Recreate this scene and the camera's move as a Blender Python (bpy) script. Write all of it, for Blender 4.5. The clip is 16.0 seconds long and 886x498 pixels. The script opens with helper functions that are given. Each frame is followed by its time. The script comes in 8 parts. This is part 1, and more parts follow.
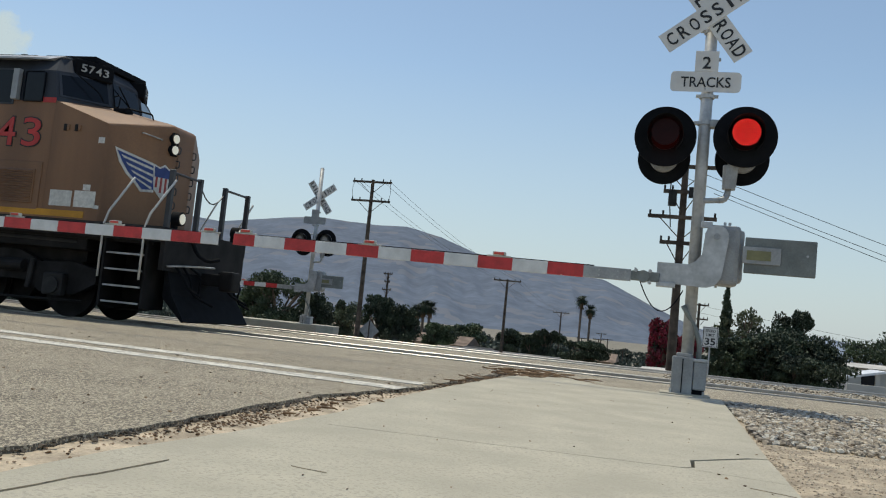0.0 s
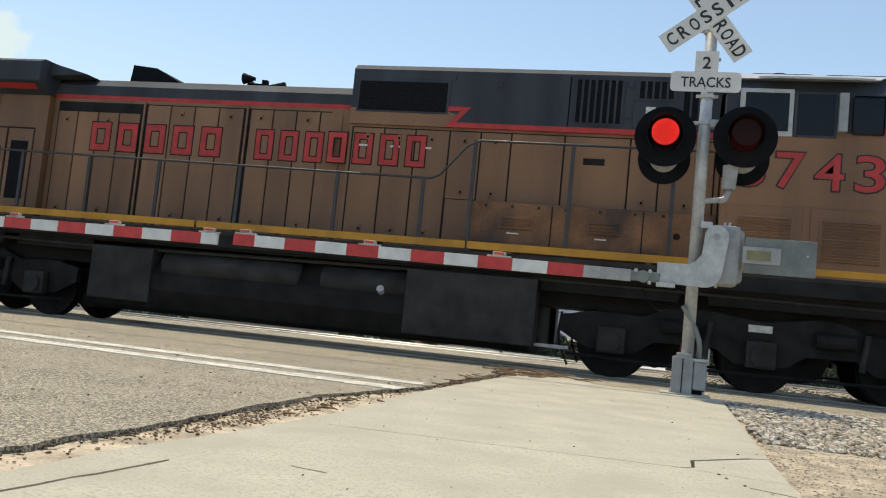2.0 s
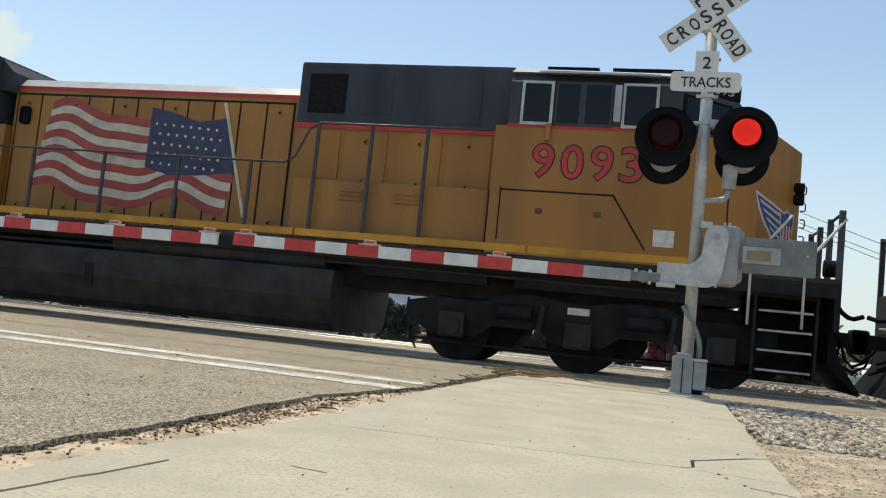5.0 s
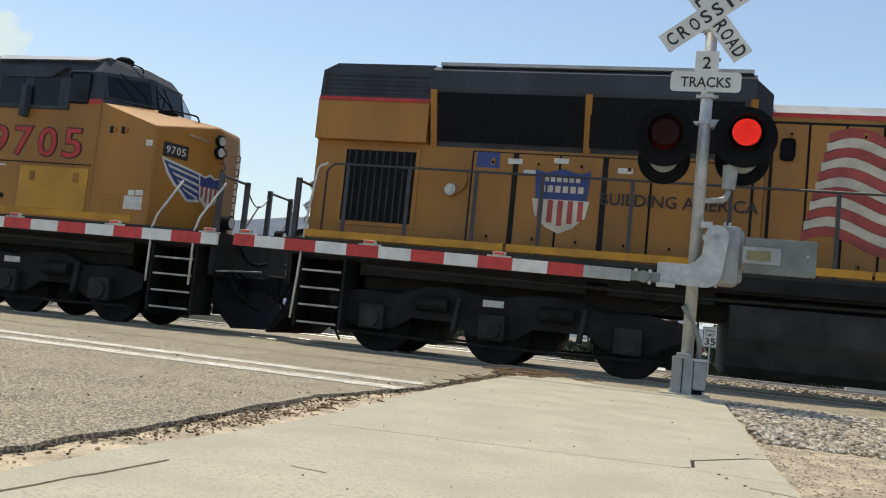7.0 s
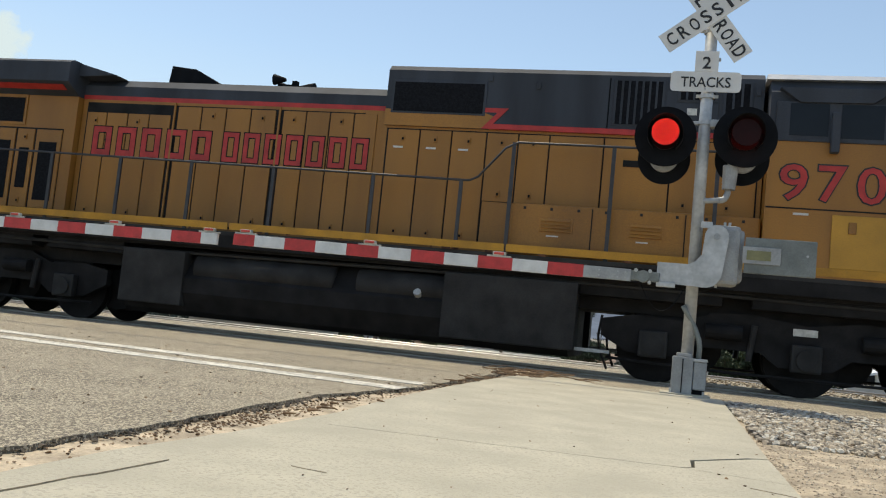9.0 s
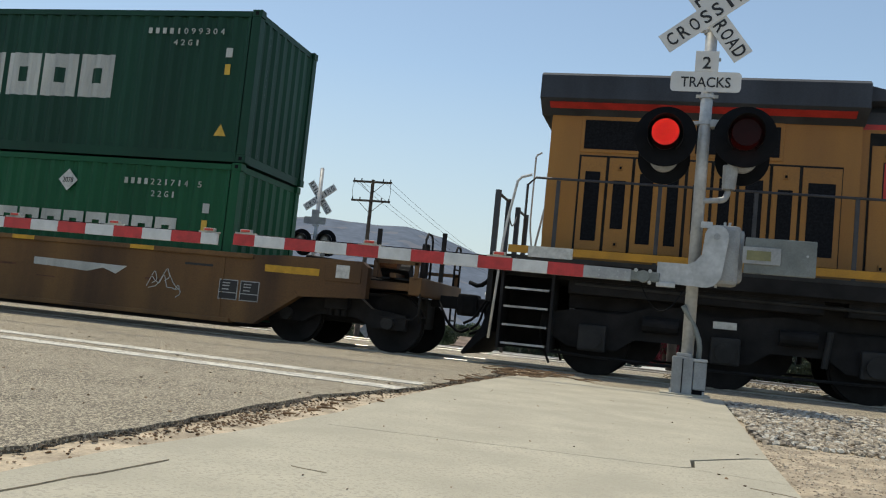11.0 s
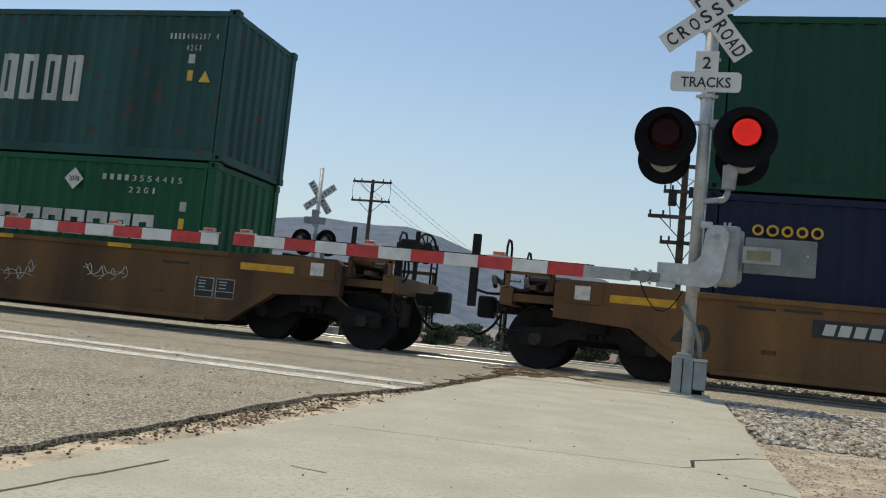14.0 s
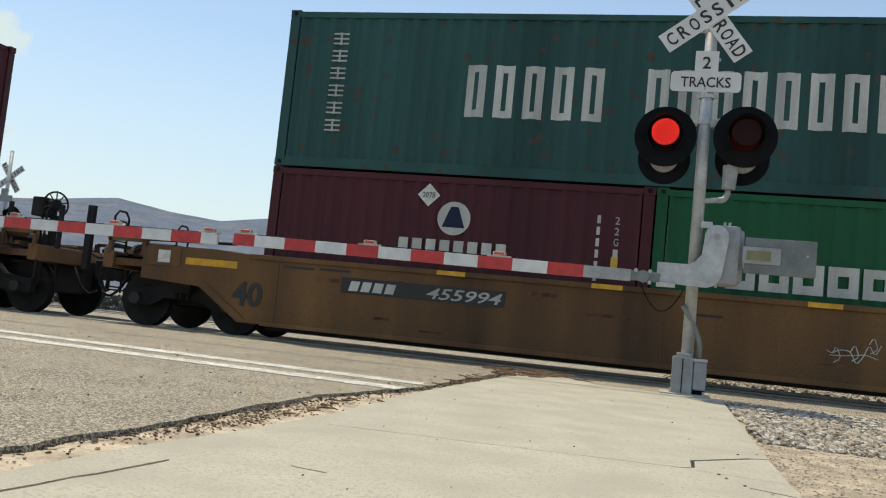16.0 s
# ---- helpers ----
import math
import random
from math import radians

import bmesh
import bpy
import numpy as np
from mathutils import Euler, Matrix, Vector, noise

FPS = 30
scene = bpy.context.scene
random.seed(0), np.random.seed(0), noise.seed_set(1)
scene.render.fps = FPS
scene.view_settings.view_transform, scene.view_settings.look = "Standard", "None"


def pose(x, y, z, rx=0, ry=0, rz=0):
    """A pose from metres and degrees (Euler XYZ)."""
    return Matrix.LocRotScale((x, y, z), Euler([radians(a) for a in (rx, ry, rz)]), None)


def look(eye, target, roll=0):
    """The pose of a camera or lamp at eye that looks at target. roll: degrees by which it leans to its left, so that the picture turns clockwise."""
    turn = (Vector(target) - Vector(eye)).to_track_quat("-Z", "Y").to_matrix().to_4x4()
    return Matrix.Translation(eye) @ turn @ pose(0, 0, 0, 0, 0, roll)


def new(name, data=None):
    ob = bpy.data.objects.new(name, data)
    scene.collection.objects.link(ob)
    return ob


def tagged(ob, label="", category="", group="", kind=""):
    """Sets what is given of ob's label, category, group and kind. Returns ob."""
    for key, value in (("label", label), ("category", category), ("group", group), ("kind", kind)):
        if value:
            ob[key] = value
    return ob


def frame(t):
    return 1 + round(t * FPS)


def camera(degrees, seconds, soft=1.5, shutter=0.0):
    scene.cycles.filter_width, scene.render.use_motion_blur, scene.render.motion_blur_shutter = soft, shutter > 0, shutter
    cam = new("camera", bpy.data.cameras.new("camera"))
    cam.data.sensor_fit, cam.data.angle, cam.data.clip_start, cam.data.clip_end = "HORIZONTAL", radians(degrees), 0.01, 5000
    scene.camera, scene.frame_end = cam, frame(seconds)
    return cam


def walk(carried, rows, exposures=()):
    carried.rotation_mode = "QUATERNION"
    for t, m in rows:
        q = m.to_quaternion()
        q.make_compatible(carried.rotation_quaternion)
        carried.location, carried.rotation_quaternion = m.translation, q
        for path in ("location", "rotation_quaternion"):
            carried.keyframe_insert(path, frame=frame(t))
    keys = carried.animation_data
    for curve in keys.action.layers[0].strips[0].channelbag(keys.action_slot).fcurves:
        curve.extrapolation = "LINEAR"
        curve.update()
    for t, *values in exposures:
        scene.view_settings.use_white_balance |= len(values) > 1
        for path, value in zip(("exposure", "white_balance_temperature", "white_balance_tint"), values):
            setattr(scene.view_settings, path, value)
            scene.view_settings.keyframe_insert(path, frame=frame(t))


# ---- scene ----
cam = camera(53.27, 16.0, soft=1.15)
EYE = Vector((0, 0, 0.59))
YAW, PITCH, ROLL = radians(-14.617), radians(4.6), 5.733
AHEAD = Vector((math.sin(YAW) * math.cos(PITCH), math.cos(YAW) * math.cos(PITCH), math.sin(PITCH)))
VIEW = look(EYE, EYE + AHEAD * 10, ROLL)
walk(cam, [(0, VIEW), (16, VIEW)], exposures=(
    (0, 0.0, 7050, 5), (0.4, 0.05, 7100, 5), (1.0, 0.24, 7300, 6), (1.5, 0.36, 7450, 6), (2.0, 0.46, 7450, 6), (2.6, 0.38, 7450, 6), (9.2, 0.38, 7450, 6), (11.4, 0.12, 7250, 5), (12.3, 0.34, 7450, 6),
    (13.2, 0.30, 7400, 6), (13.9, 0.05, 7150, 5), (14.5, 0.20, 7250, 5), (15.0, 0.45, 7450, 6), (16, 0.36, 7400, 6)))

# ---- light ----
SUN_EL, SUN_AZ = radians(70), radians(-48)   # azimuth from +y towards +x
world = bpy.data.worlds.new("sky")
scene.world = world
world.use_nodes = True
sky = world.node_tree.nodes.new("ShaderNodeTexSky")
sky.sky_type = "NISHITA"
sky.sun_disc = False
sky.sun_elevation, sky.sun_rotation = SUN_EL, SUN_AZ
sky.air_density, sky.dust_density, sky.ozone_density = 1.0, 0.55, 1.6
back = world.node_tree.nodes["Background"]
back.inputs["Strength"].default_value = 0.138
# summer haze: the sky pales to blue-grey towards the horizon, all round
wn, wl = world.node_tree.nodes, world.node_tree.links
aim, height, haze, veil = wn.new("ShaderNodeTexCoord"), wn.new("ShaderNodeSeparateXYZ"), wn.new("ShaderNodeMapRange"), wn.new("ShaderNodeMix")
wl.new(aim.outputs["Generated"], height.inputs["Vector"])
haze.inputs["From Min"].default_value, haze.inputs["From Max"].default_value = 0.0, 0.28
haze.inputs["To Min"].default_value, haze.inputs["To Max"].default_value = 0.85, 0.0
wl.new(height.outputs["Z"], haze.inputs["Value"])
veil.data_type = "RGBA"
wl.new(haze.outputs["Result"], veil.inputs["Factor"])
wl.new(sky.outputs[0], veil.inputs["A"])
veil.inputs["B"].default_value = (3.25, 3.95, 4.85, 1)
wl.new(veil.outputs["Result"], back.inputs["Color"])
sun = new("sun", bpy.data.lights.new("sun", "SUN"))
sun.data.energy, sun.data.angle, sun.data.color = 2.8, radians(0.5), (1.0, 0.94, 0.84)
sun.matrix_world = look((math.sin(SUN_AZ) * math.cos(SUN_EL) * 50, math.cos(SUN_AZ) * math.cos(SUN_EL) * 50, math.sin(SUN_EL) * 50), (0, 0, 0))


# ---- materials ----
def mat(name, base, rough=0.6, metal=0.0, vary=0.15, scale=6.0, bump=0.0, grain=60.0, other=None, spots=None, emit=None, streak=False, spec=0.5):
    """A surface with colour that varies at two scales, and fine relief."""
    m = bpy.data.materials.new(name)
    m.use_nodes = True
    n, l = m.node_tree.nodes, m.node_tree.links
    b = n["Principled BSDF"]
    b.inputs["Roughness"].default_value = rough
    b.inputs["Metallic"].default_value = metal
    b.inputs["Specular IOR Level"].default_value = spec
    if emit:
        b.inputs["Base Color"].default_value = (*base, 1)
        b.inputs["Emission Color"].default_value = (*emit[0], 1)
        b.inputs["Emission Strength"].default_value = emit[1]
        return m
    co = n.new("ShaderNodeTexCoord")
    src = co.outputs["Object"]
    if streak:
        mp = n.new("ShaderNodeMapping")
        mp.inputs["Scale"].default_value = (1, 1, 0.16)
        l.new(src, mp.inputs["Vector"])
        src = mp.outputs["Vector"]
    big, fine = n.new("ShaderNodeTexNoise"), n.new("ShaderNodeTexNoise")
    big.inputs["Scale"].default_value, big.inputs["Detail"].default_value = scale, 6
    fine.inputs["Scale"].default_value, fine.inputs["Detail"].default_value = grain, 4
    l.new(src, big.inputs["Vector"])
    l.new(co.outputs["Object"], fine.inputs["Vector"])
    ramp = n.new("ShaderNodeValToRGB")
    ramp.color_ramp.elements[0].position, ramp.color_ramp.elements[1].position = 0.33, 0.7
    dark = other or tuple(c * (1 - 2.2 * vary) for c in base)
    ramp.color_ramp.elements[0].color = (*[max(0, c) for c in dark], 1)
    ramp.color_ramp.elements[1].color = (*[min(1, c * (1 + vary)) for c in base], 1)
    l.new(big.outputs["Fac"], ramp.inputs["Fac"])
    mix = n.new("ShaderNodeMix")
    mix.data_type, mix.blend_type = "RGBA", "OVERLAY"
    mix.inputs["Factor"].default_value = min(0.8, vary * 2.2)
    l.new(ramp.outputs["Color"], mix.inputs["A"])
    l.new(fine.outputs["Fac"], mix.inputs["B"])
    out = mix.outputs["Result"]
    info = n.new("ShaderNodeObjectInfo")
    hue = n.new("ShaderNodeHueSaturation")
    rnd = n.new("ShaderNodeMapRange")
    rnd.inputs["To Min"].default_value, rnd.inputs["To Max"].default_value = 1 - vary * 0.5, 1 + vary * 0.5
    l.new(info.outputs["Random"], rnd.inputs["Value"])
    l.new(rnd.outputs["Result"], hue.inputs["Value"])
    l.new(out, hue.inputs["Color"])
    out = hue.outputs["Color"]
    if spots:
        sp = n.new("ShaderNodeTexVoronoi")
        sp.inputs["Scale"].default_value = spots[1]
        l.new(co.outputs["Object"], sp.inputs["Vector"])
        sm = n.new("ShaderNodeMix")
        sm.data_type = "RGBA"
        sr = n.new("ShaderNodeValToRGB")
        sr.color_ramp.elements[0].position, sr.color_ramp.elements[1].position = spots[2] - 0.06, spots[2] + 0.06
        sg = n.new("ShaderNodeSeparateColor")
        l.new(sp.outputs["Color"], sg.inputs["Color"])
        l.new(sg.outputs[0], sr.inputs["Fac"])
        l.new(sr.outputs["Color"], sm.inputs["Factor"])
        l.new(out, sm.inputs["A"])
        sm.inputs["B"].default_value = (*spots[0], 1)
        out = sm.outputs["Result"]
    l.new(out, b.inputs["Base Color"])
    rr = n.new("ShaderNodeMapRange")
    rr.inputs["To Min"].default_value, rr.inputs["To Max"].default_value = max(0.05, rough - 0.12), min(1, rough + 0.12)
    l.new(fine.outputs["Fac"], rr.inputs["Value"])
    l.new(rr.outputs["Result"], b.inputs["Roughness"])
    if bump:
        bp = n.new("ShaderNodeBump")
        bp.inputs["Strength"].default_value, bp.inputs["Distance"].default_value = min(1, bump), 0.01
        l.new(fine.outputs["Fac"], bp.inputs["Height"])
        l.new(bp.outputs["Normal"], b.inputs["Normal"])
    return m


CONCRETE = mat("concrete", (0.475, 0.44, 0.345), 0.9, vary=0.07, scale=2.5, bump=0.6, grain=120, spots=((0.385, 0.35, 0.28), 110, 0.78))
ASPHALT = mat("asphalt", (0.235, 0.200, 0.150), 0.85, vary=0.20, scale=1.2, bump=1.0, grain=160, spots=((0.54, 0.47, 0.345), 125, 0.62))
DIRT = mat("dirt", (0.50, 0.41, 0.295), 0.95, vary=0.2, scale=5, bump=1.0, grain=70)
GRAVEL = mat("pale_gravel", (0.56, 0.48, 0.37), 0.95, vary=0.26, scale=14, bump=0.5, other=(0.27, 0.21, 0.15))
CRUMB = mat("asphalt_crumbs", (0.13, 0.105, 0.078), 0.95, vary=0.35, scale=20, bump=0.4)
EARTH = mat("dry_ground", (0.23, 0.205, 0.155), 0.95, vary=0.2, scale=0.12, bump=0.6, grain=3)
STONE = mat("ballast_stone", (0.42, 0.355, 0.265), 0.9, vary=0.30, scale=11, bump=0.5, other=(0.10, 0.085, 0.07), spots=((0.56, 0.53, 0.46), 22, 0.82))
ROADPAINT = mat("road_paint", (0.64, 0.61, 0.53), 0.8, vary=0.16, scale=7, bump=0.5, grain=80, spots=((0.3, 0.28, 0.25), 55, 0.80))
RAILSTEEL = mat("rail_steel", (0.40, 0.39, 0.38), 0.34, 1.0, vary=0.08)
RAILRUST = mat("rail_rust", (0.16, 0.10, 0.07), 0.8, vary=0.2)
TIE = mat("tie_wood", (0.14, 0.11, 0.09), 0.9, vary=0.2)
GALV = mat("galvanised_steel", (0.50, 0.51, 0.51), 0.5, 0.35, vary=0.12, scale=5, grain=25)
ALU = mat("grey_painted_steel", (0.36, 0.37, 0.37), 0.5, 0.2, vary=0.12, scale=4)
COUNTER = mat("dark_grey_steel", (0.20, 0.22, 0.21), 0.6, 0.1, vary=0.14, scale=4)
SIGNWHITE = mat("sign_white", (0.72, 0.71, 0.68), 0.5, vary=0.05, scale=4)
SIGNBLACK = mat("sign_black", (0.02, 0.02, 0.02), 0.5, vary=0.1)
ARMWHITE = mat("arm_white", (0.72, 0.72, 0.70), 0.45, vary=0.07, scale=6)
ARMRED = mat("arm_red", (0.58, 0.04, 0.04), 0.4, vary=0.1, scale=8)
BLACK = mat("black_paint", (0.008, 0.009, 0.011), 0.8, vary=0.15, spec=0.12)
LENSOFF = mat("dark_red_lens", (0.022, 0.004, 0.004), 0.35, vary=0.1, spec=0.12)
LED = mat("lit_led", (0.4, 0.02, 0.02), 0.4, emit=((1.0, 0.028, 0.020), 2.1))
RIMGREY = mat("grey_lamp_housing", (0.42, 0.43, 0.43), 0.5, vary=0.1, scale=6)
LAMPRED = mat("red_lamp_cap", (0.65, 0.08, 0.06), 0.3, vary=0.1)
BRASS = mat("lamp_bracket", (0.52, 0.50, 0.44), 0.5, 0.3, vary=0.15)
LENS = mat("unlit_headlight_glass", (0.55, 0.54, 0.5), 0.12, vary=0.03)
HEADLIGHT = mat("headlight_glass", (0.8, 0.78, 0.7), 0.15, vary=0.03, emit=((1.0, 0.93, 0.75), 0.28))
YELLOWOLD = mat("faded_yellow_paint", (0.26, 0.136, 0.068), 0.6, vary=0.20, scale=1.1, bump=0.1, streak=True, other=(0.165, 0.086, 0.047))
GRIME = mat("grimy_locker_paint", (0.19, 0.088, 0.038), 0.65, vary=0.3, scale=1.8, bump=0.2, other=(0.07, 0.038, 0.024))
PATCHYEL = mat("clean_yellow_paint", (0.50, 0.255, 0.03), 0.5, vary=0.10, scale=1.5)
YELLOW = mat("yellow_paint", (0.350, 0.155, 0.025), 0.5, vary=0.16, scale=1.1, bump=0.05, streak=True, other=(0.26, 0.115, 0.022))
STRIPEYEL = mat("sill_yellow", (0.54, 0.26, 0.018), 0.5, vary=0.14, scale=2)
HOODGREY = mat("hood_grey", (0.055, 0.063, 0.077), 0.75, vary=0.15, scale=2, streak=True, spec=0.25)
# light grey; on cab roofs and the roof edge it paints in sunlight
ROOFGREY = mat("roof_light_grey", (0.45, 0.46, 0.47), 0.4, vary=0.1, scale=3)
LOCORED = mat("loco_red", (0.50, 0.035, 0.03), 0.5, vary=0.12, scale=5)
UNDER = mat("underframe_black", (0.019, 0.018, 0.018), 0.8, vary=0.25, scale=3, bump=0.2, spec=0.25)
UNDERGREY = mat("underframe_grey", (0.036, 0.035, 0.034), 0.7, vary=0.2, scale=3, spec=0.25)
SCREEN = mat("dark_screen", (0.012, 0.013, 0.016), 0.8, vary=0.2, scale=30, spec=0.12)
RAILDARK = mat("dark_handrail", (0.045, 0.045, 0.05), 0.5, vary=0.15)
RAILLIGHT = mat("light_handrail", (0.62, 0.61, 0.58), 0.5, vary=0.1)
TREAD = mat("step_edge", (0.45, 0.45, 0.43), 0.6, vary=0.2)
WHITEPAPER = mat("white_decal", (0.66, 0.65, 0.60), 0.6, vary=0.10, scale=14)
BLUE = mat("emblem_blue", (0.03, 0.06, 0.22), 0.5, vary=0.1)
FLAGRED = mat("flag_red", (0.40, 0.06, 0.05), 0.5, vary=0.14, scale=4)
FLAGWHITE = mat("flag_white", (0.62, 0.55, 0.45), 0.5, vary=0.12, scale=4)
FLAGBLUE = mat("flag_blue", (0.035, 0.045, 0.10), 0.5, vary=0.15)
WINDOW = mat("dark_glass", (0.010, 0.013, 0.018), 0.06, vary=0.05, spec=0.22)
WINFRAME = mat("window_frame", (0.50, 0.50, 0.47), 0.45, 0.4, vary=0.1)
TIMBER = mat("weathered_pole", (0.10, 0.075, 0.055), 0.9, vary=0.25, scale=3)
WIRE = mat("wire", (0.05, 0.05, 0.055), 0.6, vary=0.05)
GREENDARK = mat("container_dark_green", (0.008, 0.055, 0.030), 0.5, vary=0.10, scale=0.9, streak=True, spec=0.25)
GREEN = mat("container_green", (0.007, 0.092, 0.037), 0.5, vary=0.10, scale=0.9, streak=True, spec=0.25)
TEAL = mat("container_teal", (0.027, 0.088, 0.080), 0.55, vary=0.16, scale=0.9, streak=True, spots=((0.08, 0.05, 0.035), 9, 0.985), spec=0.25)
NAVY = mat("container_navy", (0.009, 0.014, 0.042), 0.5, vary=0.10, scale=0.9, streak=True, spec=0.25)
MAROON = mat("container_maroon", (0.070, 0.014, 0.020), 0.5, vary=0.12, scale=0.9, streak=True, spec=0.25)
BOXWHITE = mat("container_lettering", (0.55, 0.55, 0.50), 0.6, vary=0.14, scale=3, streak=True)
BOXYELLOW = mat("yellow_lettering", (0.70, 0.42, 0.05), 0.5, vary=0.08)
WELL = mat("well_car_paint", (0.185, 0.096, 0.034), 0.65, vary=0.28, scale=0.9, bump=0.15, streak=True, other=(0.075, 0.040, 0.021), spec=0.3)
WELLYEL = mat("reflective_yellow", (0.68, 0.36, 0.02), 0.45, vary=0.12)
RUST = mat("rust", (0.14, 0.06, 0.03), 0.85, vary=0.3, scale=5)
BARK = mat("bark", (0.16, 0.12, 0.09), 0.9, vary=0.25, scale=5, bump=0.4)
LEAF = mat("leaf_green", (0.080, 0.112, 0.052), 0.7, vary=0.3, scale=0.7)
LEAFDARK = mat("leaf_dark", (0.048, 0.070, 0.036), 0.7, vary=0.3, scale=0.7)
# greyer green for the far woods, with distance haze put into the colour
LEAFFAR = mat("far_leaf_haze_tint", (0.060, 0.078, 0.062), 0.8, vary=0.25, scale=0.1)
LEAFPALE = mat("leaf_pale", (0.11, 0.13, 0.07), 0.7, vary=0.25, scale=0.7)
FLOWER = mat("red_blossom", (0.24, 0.014, 0.032), 0.6, vary=0.3, scale=1)
WALLPALE = mat("pale_stucco", (0.52, 0.50, 0.46), 0.9, vary=0.08, scale=0.6)
WALLTAN = mat("tan_stucco", (0.42, 0.33, 0.25), 0.9, vary=0.1, scale=0.6)
ROOFTILE = mat("brown_roofing", (0.22, 0.16, 0.12), 0.9, vary=0.2, scale=1)
STRAW = mat("dry_debris", (0.20, 0.125, 0.07), 0.95, vary=0.3, scale=12)
# distance haze is mixed into the blue-grey base colours of the ranges
MOUNTAIN = mat("mountain_haze_tint", (0.108, 0.136, 0.184), 1.0, vary=0.12, scale=0.010, grain=0.04, other=(0.080, 0.104, 0.146), spots=((0.135, 0.148, 0.176), 0.015, 0.84))
MOUNTAINFAR = mat("far_mountain_haze_tint", (0.22, 0.27, 0.34), 1.0, vary=0.06, scale=0.003, grain=0.02)


def cloud_mat():
    """Soft white vapour: noise that thins out away from the sheet's middle."""
    m = bpy.data.materials.new("cloud_white")
    m.use_nodes = True
    n, l = m.node_tree.nodes, m.node_tree.links
    n.remove(n["Principled BSDF"])
    co, tex, grad = n.new("ShaderNodeTexCoord"), n.new("ShaderNodeTexNoise"), n.new("ShaderNodeTexGradient")
    grad.gradient_type = "SPHERICAL"
    tex.inputs["Scale"].default_value, tex.inputs["Detail"].default_value, tex.inputs["Roughness"].default_value = 2.2, 8, 0.55
    l.new(co.outputs["Object"], tex.inputs["Vector"])
    l.new(co.outputs["Object"], grad.inputs["Vector"])
    mul = n.new("ShaderNodeMath")
    mul.operation = "MULTIPLY_ADD"
    mul.inputs[1].default_value = 0.75
    l.new(grad.outputs["Fac"], mul.inputs[0])
    l.new(tex.outputs["Fac"], mul.inputs[2])
    ramp = n.new("ShaderNodeValToRGB")
    ramp.color_ramp.elements[0].position, ramp.color_ramp.elements[1].position = 0.68, 0.98
    l.new(mul.outputs[0], ramp.inputs["Fac"])
    edge = n.new("ShaderNodeMath")
    edge.operation = "MULTIPLY"
    soft = n.new("ShaderNodeMapRange")
    soft.inputs["From Max"].default_value = 0.25
    l.new(grad.outputs["Fac"], soft.inputs["Value"])
    l.new(soft.outputs["Result"], edge.inputs[0])
    l.new(ramp.outputs["Color"], edge.inputs[1])
    em, tr, mix = n.new("ShaderNodeEmission"), n.new("ShaderNodeBsdfTransparent"), n.new("ShaderNodeMixShader")
    em.inputs["Color"].default_value = (0.71, 0.87, 1.0, 1)
    em.inputs["Strength"].default_value = 0.74
    l.new(edge.outputs[0], mix.inputs["Fac"])
    l.new(tr.outputs[0], mix.inputs[1])
    l.new(em.outputs[0], mix.inputs[2])
    l.new(mix.outputs[0], n["Material Output"].inputs["Surface"])
    return m


CLOUD = cloud_mat()


# ---- mesh helpers ----
def box(bm, x0, x1, y0, y1, z0, z1, bev=0.0):
    g = bmesh.ops.create_cube(bm, size=1)["verts"]
    for v in g:
        v.co = Vector(((x0 + x1) / 2 + v.co.x * (x1 - x0), (y0 + y1) / 2 + v.co.y * (y1 - y0), (z0 + z1) / 2 + v.co.z * (z1 - z0)))
    if bev:
        edges = list({e for v in g for e in v.link_edges})
        bmesh.ops.bevel(bm, geom=edges, offset=bev, segments=2, affect="EDGES", profile=0.6)
    return bm


def prism(bm, pts, a, b, axis="y"):
    """Extrude a polygon: pts are (x, z) for axis y, (y, z) for axis x, (x, y) for axis z."""
    def at(p, c):
        return {"y": (p[0], c, p[1]), "x": (c, p[0], p[1]), "z": (p[0], p[1], c)}[axis]
    lo, hi = [bm.verts.new(at(p, a)) for p in pts], [bm.verts.new(at(p, b)) for p in pts]
    fs = [bm.faces.new(lo), bm.faces.new(hi[::-1])]
    for i in range(len(pts)):
        j = (i + 1) % len(pts)
        fs.append(bm.faces.new((lo[j], lo[i], hi[i], hi[j])))
    bmesh.ops.recalc_face_normals(bm, faces=fs)
    return bm


def cyl(bm, p0, p1, r, seg=12, r2=None):
    p0, p1 = Vector(p0), Vector(p1)
    m = Matrix.Translation((p0 + p1) / 2) @ (p1 - p0).to_track_quat("Z", "Y").to_matrix().to_4x4()
    bmesh.ops.create_cone(bm, cap_ends=True, segments=seg, radius1=r, radius2=r if r2 is None else r2, depth=(p1 - p0).length, matrix=m)
    return bm


